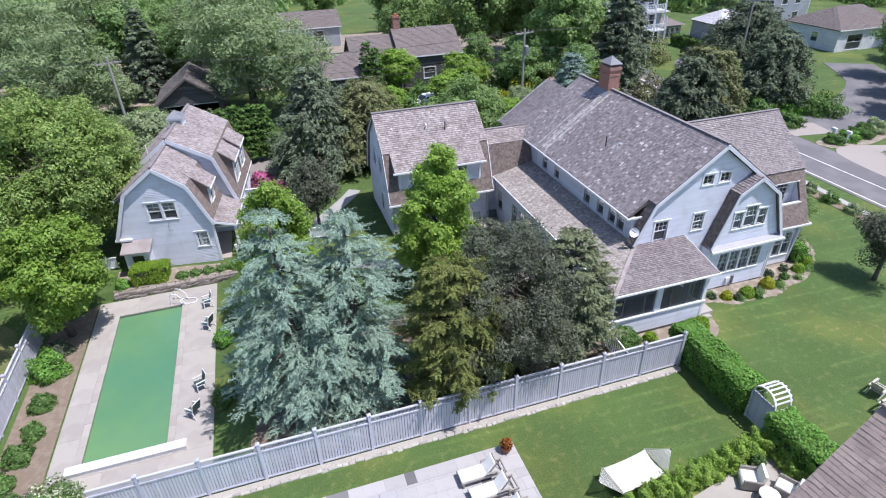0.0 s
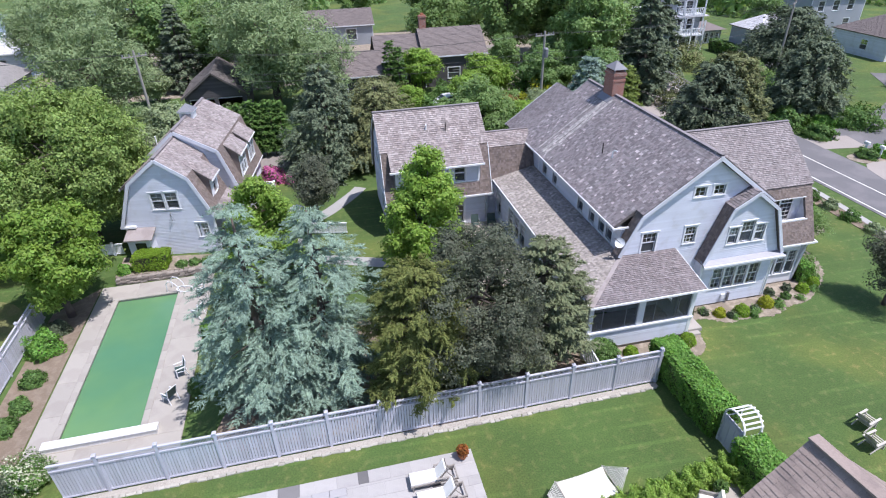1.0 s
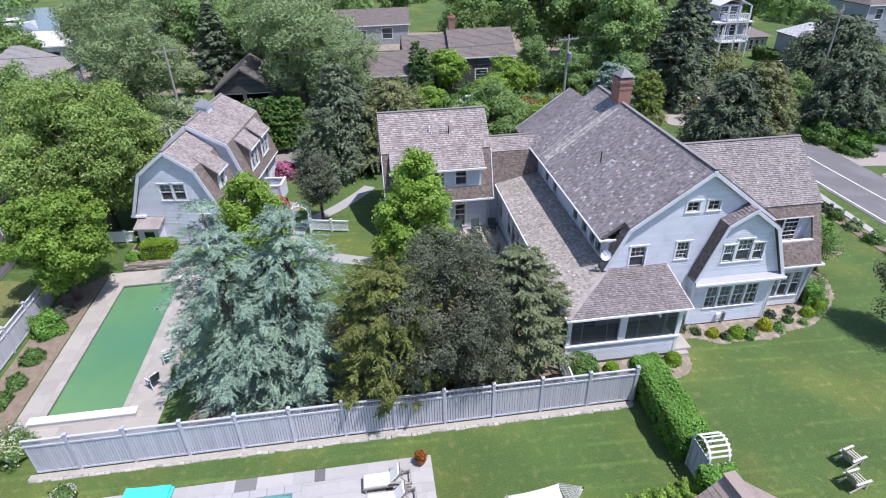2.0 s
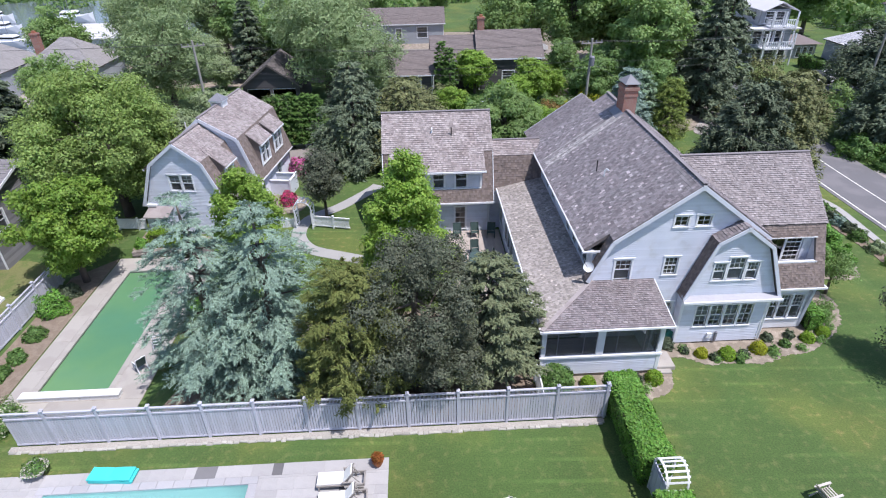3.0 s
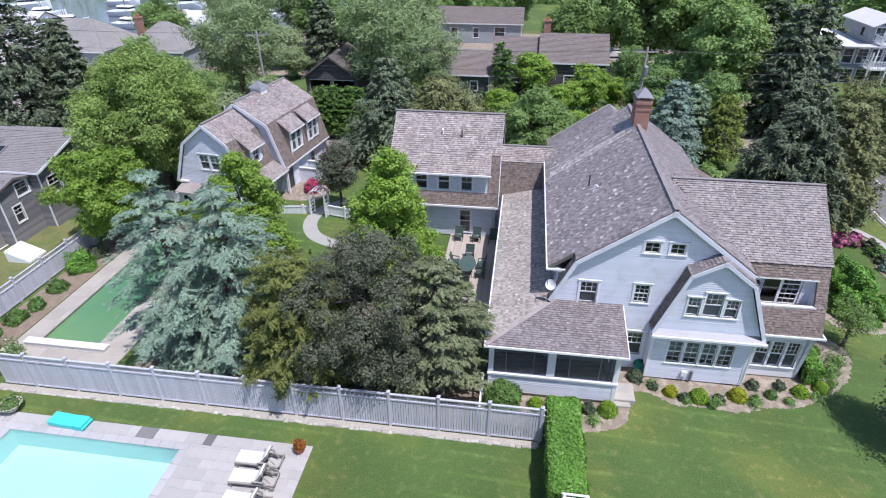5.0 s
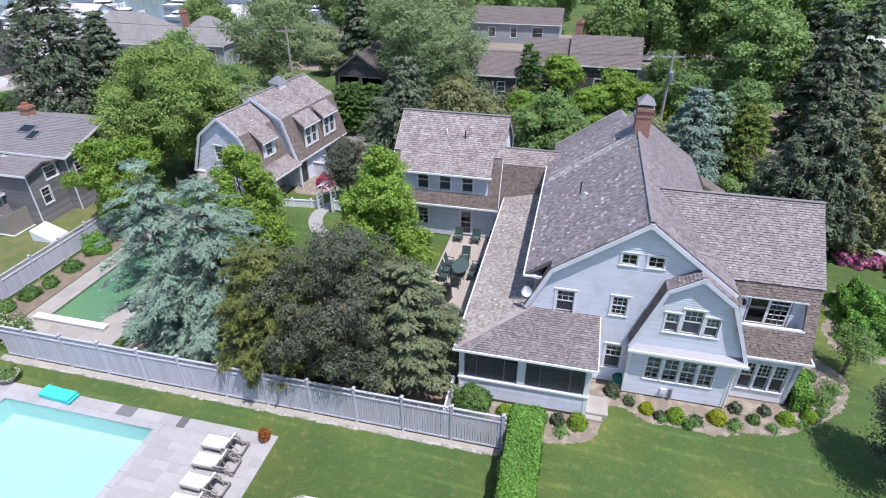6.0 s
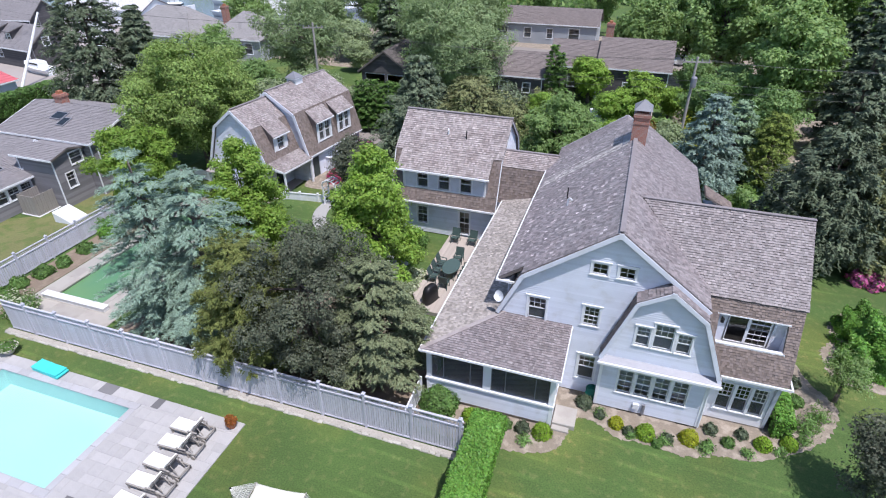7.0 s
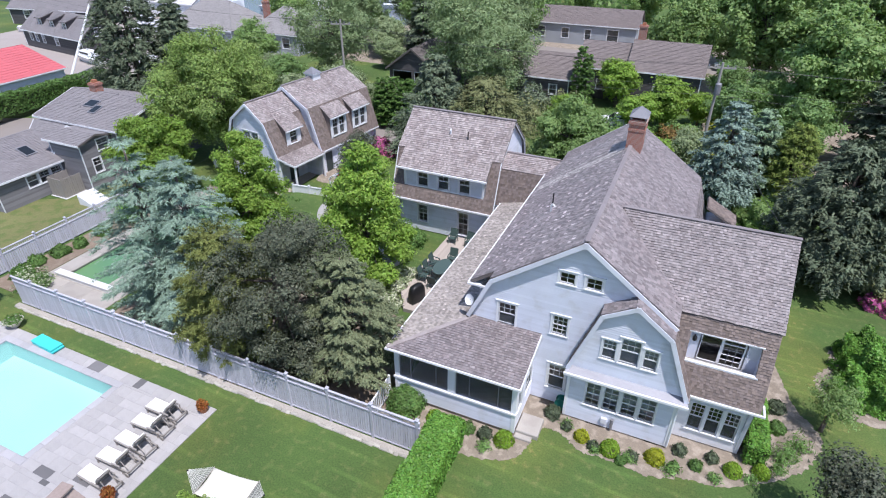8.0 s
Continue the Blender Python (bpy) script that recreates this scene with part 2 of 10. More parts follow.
M = {
    "shingle": surface("cedar_shingle", (0.228, 0.199, 0.204), 0.58, 18, 0.35, 0.18, 0.16, island=0.28, island_hue=0.012, fleck=0.3, second=(0.25, 0.221, 0.226), second_scale=0.9, stretch=None),
    "shingle_worn": surface("worn_cedar_shingle", (0.25, 0.217, 0.222), 0.5, 18, 0.35, 0.2, 0.18, island=0.34, island_hue=0.012, fleck=1.3, second=(0.25, 0.222, 0.226), second_scale=0.9),
    "shingle_bleached": surface("bleached_cedar_shingle", (0.335, 0.30, 0.28), 0.75, 18, 0.4, 0.2, 0.16, island=0.32, island_hue=0.012, fleck=0.5, second=(0.295, 0.265, 0.245), second_scale=1.0),
    "shingle_brown": surface("brown_cedar_shingle", (0.20, 0.16, 0.145), 0.9, 18, 0.5, 0.16, 0.15, island=0.26, island_hue=0.01),
    "shingle_washed": surface("washed_cedar_shingle", (0.47, 0.44, 0.43), 0.7, 18, 0.4, 0.2, 0.3, island=0.35, island_hue=0.012),
    "barn_shingle": surface("old_barn_shingle", (0.13, 0.115, 0.11), 0.9, 18, 0.5, 0.2, 0.2, island=0.28, island_hue=0.01),
    "shingle_pale": surface("pale_cedar_shingle", (0.33, 0.29, 0.285), 0.9, 18, 0.4, 0.18, 0.14, island=0.28, island_hue=0.012, fleck=0.3, second=(0.28, 0.24, 0.235), second_scale=1.1),
    "shingle_wall": surface("grey_shingle_wall", (0.205, 0.198, 0.212), 0.9, 18, 0.6, 0.15, 0.15, island=0.22),
    "deck_under": surface("roof_boarding", (0.16, 0.14, 0.135), 0.9, 10, 1.0, 0.1, 0.1),
    "asphalt_roof": surface("asphalt_shingle_roof", (0.20, 0.17, 0.165), 0.95, 30, 0.5, 0.12, 0.1, island=0.10),
    "asphalt_grey": surface("grey_asphalt_shingle_roof", (0.24, 0.225, 0.235), 0.95, 30, 0.5, 0.12, 0.1, island=0.08),
    "siding": surface("pale_blue_clapboard_paint", (0.70, 0.72, 0.81), 0.55, 14, 0.8, 0.06, 0.08, island=0.05, second=(0.64, 0.65, 0.71), second_scale=1.4, second_at=(0.5, 0.68), bump=0.08, stretch=(1, 1, 4)),
    "wall_core": surface("wall_boarding", (0.5, 0.53, 0.6), 0.8, 9, 0.9, 0.06, 0.06),
    "white": surface("white_trim_paint", (0.80, 0.81, 0.85), 0.5, 16, 0.9, 0.04, 0.05, bump=0.06),
    "white_worn": surface("worn_white_paint", (0.74, 0.74, 0.76), 0.6, 12, 1.2, 0.09, 0.10, second=(0.6, 0.58, 0.55), second_at=(0.6, 0.72), bump=0.1),
    "fence": surface("weathered_grey_white_fence_paint", (0.555, 0.555, 0.635), 0.7, 14, 0.9, 0.08, 0.10, pieces=0.08, second=(0.42, 0.41, 0.46), second_at=(0.55, 0.72), bump=0.12, stretch=(5, 5, 1)),
    "dark_trim": surface("dark_green_black_paint", (0.035, 0.05, 0.05), 0.45, 14, 1.0, 0.1, 0.1, bump=0.05),
    "room": surface("room_plaster", (0.55, 0.52, 0.49), 0.9, 8, 1.0, 0.05, 0.05, bump=0.05),
    "curtain": surface("off_white_blind", (0.62, 0.61, 0.60), 0.9, 20, 2.0, 0.05, 0.05, bump=0.1),
    "glass": clear_stuff("window_glass", (0.78, 0.82, 0.84), 0.02, 1.7),
    "net_mesh": mesh_screen("knotted_rope_net", (0.5, 0.5, 0.46), 0.38),
    "teal": surface("teal_green_table_top", (0.075, 0.115, 0.112), 0.25, 14, 1.0, 0.1, 0.1, bump=0.03),
    "screened": mesh_screen("grey_insect_screen", (0.13, 0.14, 0.155), 0.5),
    "brick": brickwork("red_chimney_brick", (0.33, 0.13, 0.095), (0.36, 0.32, 0.29)),
    "lead": surface("grey_metal_cap", (0.27, 0.27, 0.30), 0.6, 10, 1.2, 0.1, 0.1, metal=0.4, bump=0.08),
    "copper": surface("dull_metal_valley", (0.35, 0.35, 0.385), 0.6, 10, 1.2, 0.1, 0.1, metal=0.3, bump=0.08),
    "black_metal": surface("black_metal", (0.02, 0.02, 0.022), 0.4, 12, 1.0, 0.1, 0.1, metal=0.3, bump=0.03),
    "grass": None, "mulch": surface("brown_mulch", (0.255, 0.212, 0.168), 0.95, 22, 0.8, 0.35, 0.2, second=(0.36, 0.305, 0.25), second_scale=2.2, bump=0.8),
    "mulch_dark": surface("dark_brown_mulch", (0.215, 0.165, 0.125), 0.95, 22, 0.8, 0.4, 0.2, second=(0.25, 0.20, 0.155), second_scale=3, bump=0.8),
    "concrete": surface("pale_pool_concrete", (0.40, 0.37, 0.34), 0.85, 16, 0.6, 0.07, 0.12, pieces=0.06, second=(0.35, 0.32, 0.295), second_scale=0.7, bump=0.2),
    "bluestone": surface("grey_bluestone", (0.415, 0.40, 0.40), 0.8, 14, 1.2, 0.10, 0.12, pieces=0.08, second=(0.37, 0.355, 0.36), second_scale=1.1, second_at=(0.5, 0.7), bump=0.2),
    "coping": surface("grey_stone_coping", (0.42, 0.41, 0.43), 0.8, 14, 1.0, 0.1, 0.08, pieces=0.08, bump=0.2),
    "cobble": surface("pale_kerb_stone", (0.42, 0.40, 0.36), 0.9, 16, 1.6, 0.16, 0.12, pieces=0.2, bump=0.5),
    "fieldstone": surface("brown_grey_field_stone", (0.27, 0.235, 0.21), 0.9, 14, 1.6, 0.2, 0.12, pieces=0.25, bump=0.5),
    "gravel": surface("pale_gravel_strip", (0.38, 0.35, 0.315), 0.95, 22, 1.0, 0.55, 0.16, bump=0.6),
    "pool_plaster": surface("turquoise_pool_plaster", (0.52, 0.67, 0.665), 0.7, 10, 0.4, 0.03, 0.06, bump=0.05),
    "water": clear_stuff("clear_pool_water", (0.82, 0.965, 0.965), 0.02, 1.33, 0.05, 2.5),
    "green_water": surface("murky_green_pool_water", (0.095, 0.235, 0.14), 0.13, 1.2, 0.12, 0.05, 0.12, second=(0.145, 0.28, 0.12), second_scale=0.11, second_at=(0.38, 0.68), bump=0.02),
    "asphalt": surface("road_asphalt", (0.16, 0.155, 0.165), 0.9, 30, 0.25, 0.10, 0.12, second=(0.20, 0.19, 0.20), second_scale=0.4, bump=0.3),
    "gravel_drive": surface("pale_gravel_drive", (0.36, 0.32, 0.30), 0.95, 30, 0.3, 0.14, 0.12, bump=0.4),
    "drive_brown": surface("grey_brown_gravel_drive", (0.26, 0.23, 0.215), 0.95, 30, 0.3, 0.14, 0.12, bump=0.4),
    "path": surface("grey_paving_path", (0.40, 0.39, 0.38), 0.9, 16, 0.8, 0.10, 0.10, pieces=0.1, bump=0.25),
    "decking": surface("pale_weathered_decking", (0.44, 0.38, 0.34), 0.8, 14, 0.8, 0.12, 0.08, pieces=0.10, stretch=(1, 8, 1), bump=0.2),
    "paint_line": surface("road_line_paint", (0.72, 0.71, 0.66), 0.7, 20, 1.0, 0.1, 0.1),
    "cushion": surface("white_cushion_cloth", (0.82, 0.81, 0.78), 0.9, 30, 2.0, 0.04, 0.05, bump=0.15),
    "canvas": surface("cream_canvas", (0.80, 0.78, 0.70), 0.9, 40, 2.0, 0.05, 0.05, bump=0.15),
    "netting": surface("pale_rope_net", (0.60, 0.60, 0.56), 0.9, 40, 2.0, 0.05, 0.05, bump=0.15),
    "teak": surface("grey_teak", (0.31, 0.285, 0.265), 0.75, 16, 1.0, 0.15, 0.1, bump=0.2, stretch=(2, 12, 2)),
    "green_sling": surface("dark_green_sling", (0.055, 0.088, 0.082), 0.6, 25, 2.0, 0.1, 0.1, bump=0.1),
    "turquoise": surface("turquoise_pool_cover_foam", (0.07, 0.62, 0.62), 0.55, 14, 1.0, 0.06, 0.06, bump=0.05),
    "terracotta": surface("terracotta", (0.38, 0.16, 0.09), 0.85, 16, 1.6, 0.12, 0.1, bump=0.2),
    "pot": surface("pale_stone_pot", (0.55, 0.52, 0.46), 0.85, 16, 1.6, 0.12, 0.1, bump=0.2),
    "bark": surface("grey_brown_bark", (0.13, 0.105, 0.09), 0.95, 14, 1.0, 0.3, 0.15, bump=0.8, stretch=(3, 3, 0.6)),
    "pole": surface("weathered_pole_wood", (0.34, 0.32, 0.30), 0.9, 14, 1.0, 0.15, 0.1, bump=0.3, stretch=(6, 6, 1)),
    "wire": surface("dark_wire", (0.06, 0.06, 0.065), 0.6, 10, 1.0, 0.0, 0.0, bump=0),
    "red_roof": surface("faded_red_roof", (0.55, 0.13, 0.15), 0.7, 12, 0.4, 0.06, 0.10, bump=0.1),
    "grey_wall": surface("grey_house_paint", (0.37, 0.39, 0.43), 0.7, 14, 0.6, 0.06, 0.08, bump=0.1),
    "dark_wall": surface("dark_shingle_wall", (0.085, 0.08, 0.085), 0.9, 16, 0.6, 0.15, 0.1, island=0.15, bump=0.2),
    "pale_roof": surface("pale_grey_roof", (0.30, 0.285, 0.285), 0.9, 16, 0.5, 0.1, 0.1, island=0.08, bump=0.2),
    "dark_lead": surface("weathered_chimney_metal", (0.22, 0.22, 0.245), 0.75, 10, 1.2, 0.12, 0.12, bump=0.08),
    "white_roof": surface("sun_bleached_roof", (0.62, 0.61, 0.64), 0.8, 16, 0.5, 0.06, 0.1, island=0.05, bump=0.2),
    "boat": surface("white_boat_hull", (0.82, 0.83, 0.86), 0.3, 10, 0.4, 0.03, 0.05, bump=0.0),
    "car_white": surface("white_car_paint", (0.78, 0.79, 0.82), 0.25, 8, 0.4, 0.02, 0.03, bump=0.0),
    "car_dark": surface("dark_car_paint", (0.05, 0.055, 0.06), 0.25, 8, 0.4, 0.02, 0.03, bump=0.0),
    "car_glass": surface("dark_car_glass", (0.02, 0.025, 0.03), 0.08, 8, 0.4, 0.02, 0.03, bump=0.0),
    "rubber": surface("black_rubber", (0.02, 0.02, 0.02), 0.85, 20, 1.0, 0.1, 0.1, bump=0.1),
    "green_plastic": surface("green_hose_reel_plastic", (0.02, 0.16, 0.13), 0.5, 10, 1.0, 0.05, 0.05, bump=0.05),
}
L = {
    "blue_cedar": leaf_stuff("blue_cedar_needles", (0.27, 0.375, 0.295), (0.2, 0.29, 0.2), 0.35, 0.7, 0.12, 0.6, 0.02, 0.15),
    "golden": leaf_stuff("olive_green_needles", (0.2, 0.232, 0.072), (0.17, 0.2, 0.05), 0.35, 0.9, 0.18, 0.6, 0.015, 0.15),
    "copper": leaf_stuff("dark_bronze_leaves", (0.112, 0.128, 0.085), (0.08, 0.1, 0.045), 0.45, 0.8, 0.15, 0.5, 0.03, 0.22),
    "grey_fir": leaf_stuff("grey_green_needles", (0.21, 0.245, 0.135), (0.16, 0.19, 0.08), 0.35, 0.9, 0.12, 0.6, 0.02, 0.15),
    "lime": leaf_stuff("bright_green_maple_leaves", (0.24, 0.372, 0.068), (0.31, 0.46, 0.075), 0.32, 0.7, 0.38, 0.5, 0.015, 0.25),
    "mid": leaf_stuff("mid_green_leaves", (0.235, 0.35, 0.125), (0.30, 0.44, 0.11), 0.22, 0.35, 0.34, 0.55, 0.015, 0.25),
    "moss": leaf_stuff("yellow_green_leaves", (0.26, 0.365, 0.105), (0.30, 0.43, 0.09), 0.36, 0.35, 0.28, 0.55, 0.015, 0.25),
    "deep": leaf_stuff("deep_green_leaves", (0.21, 0.325, 0.12), (0.27, 0.41, 0.1), 0.22, 0.3, 0.34, 0.55, 0.015, 0.25),
    "pale": leaf_stuff("pale_flowering_leaves", (0.30, 0.37, 0.20), (0.26, 0.34, 0.14), 0.24, 0.5, 0.28, 0.6, 0.015, 0.2),
    "willow": leaf_stuff("soft_grey_green_leaves", (0.25, 0.33, 0.165), (0.27, 0.37, 0.14), 0.22, 0.3, 0.3, 0.6, 0.015, 0.2),
    "dark_fir": leaf_stuff("dark_fir_needles", (0.15, 0.19, 0.12), (0.12, 0.16, 0.07), 0.4, 0.5, 0.1, 0.6, 0.02, 0.15),
    "brown_fir": leaf_stuff("brownish_green_needles", (0.20, 0.22, 0.10), (0.16, 0.18, 0.07), 0.4, 0.5, 0.12, 0.6, 0.02, 0.15),
    "blue_spruce": leaf_stuff("blue_spruce_needles", (0.27, 0.37, 0.31), (0.16, 0.24, 0.17), 0.35, 0.8, 0.1, 0.6, 0.02, 0.15),
    "grey_spruce": leaf_stuff("grey_green_spruce_needles", (0.25, 0.35, 0.22), (0.17, 0.25, 0.13), 0.35, 0.8, 0.12, 0.6, 0.02, 0.15),
    "privet": leaf_stuff("fresh_green_hedge_leaves", (0.14, 0.30, 0.048), (0.18, 0.38, 0.04), 0.35, 0.8, 0.1, 0.5, 0.015, 0.3),
    "arborvitae": leaf_stuff("green_arborvitae_sprays", (0.12, 0.22, 0.055), (0.13, 0.24, 0.04), 0.35, 0.8, 0.15, 0.6, 0.015, 0.15),
    "gold_sprays": leaf_stuff("golden_arborvitae_sprays", (0.19, 0.25, 0.06), (0.19, 0.25, 0.05), 0.35, 0.9, 0.18, 0.6, 0.015, 0.15),
    "box_gold": leaf_stuff("golden_shrub_leaves", (0.33, 0.36, 0.03), (0.38, 0.42, 0.03), 0.3, 1.5, 0.25, 0.6, 0.015, 0.2),
    "box_lime": leaf_stuff("lime_shrub_leaves", (0.225, 0.365, 0.04), (0.28, 0.44, 0.03), 0.3, 1.5, 0.25, 0.6, 0.015, 0.2),
    "shrub": leaf_stuff("green_shrub_leaves", (0.13, 0.235, 0.065), (0.16, 0.29, 0.05), 0.38, 1.2, 0.25, 0.55, 0.015, 0.25),
    "shrub_dark": leaf_stuff("dark_shrub_leaves", (0.11, 0.14, 0.085), (0.1, 0.14, 0.05), 0.4, 1.2, 0.2, 0.55, 0.02, 0.25),
    "pink": leaf_stuff("pink_rhododendron_flowers", (0.62, 0.16, 0.38), (0.6, 0.12, 0.3), 0.25, 1.5, 0.25, 0.6, 0.02, 0.2),
    "red": leaf_stuff("crimson_flowers", (0.62, 0.07, 0.2), (0.55, 0.08, 0.18), 0.25, 1.5, 0.25, 0.6, 0.02, 0.2),
    "white_flower": leaf_stuff("cream_flowers", (0.62, 0.64, 0.48), (0.5, 0.55, 0.3), 0.25, 1.5, 0.25, 0.6, 0.02, 0.2),
    "orange": leaf_stuff("rusty_orange_leaves", (0.30, 0.11, 0.03), (0.3, 0.12, 0.02), 0.35, 1.5, 0.25, 0.6, 0.02, 0.2),
    "tan_tree": leaf_stuff("tan_brown_leaves", (0.26, 0.17, 0.06), (0.26, 0.18, 0.05), 0.35, 0.8, 0.25, 0.6, 0.02, 0.2),
    "fresh": leaf_stuff("fresh_yellow_green_leaves", (0.30, 0.45, 0.10), (0.36, 0.52, 0.09), 0.3, 1.5, 0.35, 0.55, 0.015, 0.2),
    "blade": leaf_stuff("grass_blades", (0.19, 0.32, 0.10), (0.22, 0.38, 0.08), 0.3, 1.5, 0.3, 0.55, 0.015, 0.2),
}


def track_value(nt, source):
    node = nt.nodes.new("ShaderNodeMapRange")
    node.interpolation_type = "SMOOTHSTEP"
    for key, v in (("From Min", 0.86), ("From Max", 1.0), ("To Min", 1.0), ("To Max", 1.3)):
        node.inputs[key].default_value = v
    nt.links.new(source, node.inputs["Value"])
    return node.outputs["Result"]


def lawn_stuff():
    """Mown grass: fine blades, worn yellowish patches, faint mower stripes."""
    m = surface("mown_lawn", (0.067, 0.119, 0.027), 0.9, 13, 0.25, 0.6, 0.36, second=(0.125, 0.158, 0.05), second_scale=2.6, second_at=(0.5, 0.78), bump=0.9)
    nt = m.node_tree
    bsdf = nt.nodes["Principled BSDF"]
    old = bsdf.inputs["Base Color"].links[0].from_socket
    co, mp, wv, mix = (nt.nodes.new(k) for k in ("ShaderNodeTexCoord", "ShaderNodeMapping", "ShaderNodeTexWave", "ShaderNodeMix"))
    mp.inputs["Rotation"].default_value = (0, 0, radians(2.3))
    wv.bands_direction = "Y"
    wv.inputs["Scale"].default_value, wv.inputs["Distortion"].default_value, wv.inputs["Detail Scale"].default_value = 0.28, 2.6, 0.12
    mix.data_type, mix.blend_type = "RGBA", "MULTIPLY"
    patchy = nt.nodes.new("ShaderNodeMapRange")
    for key, v in (("From Min", 0.46), ("From Max", 0.6), ("To Min", 0.1), ("To Max", 1.0)):
        patchy.inputs[key].default_value = v
    nt.links.new(noise_tex(nt, 0.22, 3.0).outputs["Fac"], patchy.inputs["Value"])
    nt.links.new(patchy.outputs["Result"], mix.inputs["Factor"])
    mix.clamp_result = False
    nt.links.new(co.outputs["Object"], mp.inputs["Vector"])
    nt.links.new(mp.outputs["Vector"], wv.inputs["Vector"])
    dry = noise_tex(nt, 0.16, 4.0)
    edge = nt.nodes.new("ShaderNodeMapRange")
    edge.interpolation_type = "SMOOTHSTEP"
    for key, v in (("From Min", 0.45), ("From Max", 0.66), ("To Max", 0.85)):
        edge.inputs[key].default_value = v
    tan = nt.nodes.new("ShaderNodeMix")
    tan.data_type, tan.blend_type = "RGBA", "MULTIPLY"
    tan.inputs["B"].default_value = (1.7, 1.25, 1.2, 1)
    tan.clamp_result = False
    nt.links.new(dry.outputs["Fac"], edge.inputs["Value"])
    nt.links.new(edge.outputs["Result"], tan.inputs["Factor"])
    nt.links.new(old, tan.inputs["A"])
    nt.links.new(tan.outputs["Result"], mix.inputs["A"])
    nt.links.new(track_value(nt, wv.outputs["Fac"]), mix.inputs["B"])
    nt.links.new(mix.outputs["Result"], bsdf.inputs["Base Color"])
    return m


M["asphalt_brown"] = surface("brown_asphalt_shingles", (0.32, 0.255, 0.228), 0.9, 20, 0.8, 0.2, 0.14, island=0.09, second=(0.27, 0.215, 0.195), second_scale=1.4, bump=0.35)
M["grey_wood"] = surface("weathered_grey_wood", (0.46, 0.43, 0.39), 0.8, 18, 1.5, 0.2, 0.15, pieces=0.2, bump=0.25)
# twig colour taken near black, so the hedge's inner shade is painted in
M["hedge_twig_shade"] = surface("dark_twigs_and_shade", (0.05, 0.055, 0.028), 0.95, 25, 3.0, 0.5, 0.3, bump=0.8)
M["grass"] = lawn_stuff()
M["dry_grass"] = surface("dry_yellow_grass", (0.165, 0.17, 0.065), 0.9, 12, 0.3, 0.6, 0.2, second=(0.12, 0.155, 0.045), second_scale=1.1, bump=0.8)


# ---- building helpers ----
ORIGIN = {}


def thing(name, place, label, category, group="", kind="", turn=0.0, local=False):
    """An Empty at a thing's base. Its parts are given in the world's coordinates, or in its own where local."""
    ob = new(name)
    ob.empty_display_size = 0.3
    ob.matrix_basis = pose(*place, 0, 0, turn)
    if not local:
        ORIGIN[ob.name] = Vector(place)
    return tagged(ob, label, category, group, kind)


def shift_of(parent):
    while parent is not None:
        if parent.name in ORIGIN:
            return ORIGIN[parent.name]
        parent = parent.parent
    return Vector((0, 0, 0))


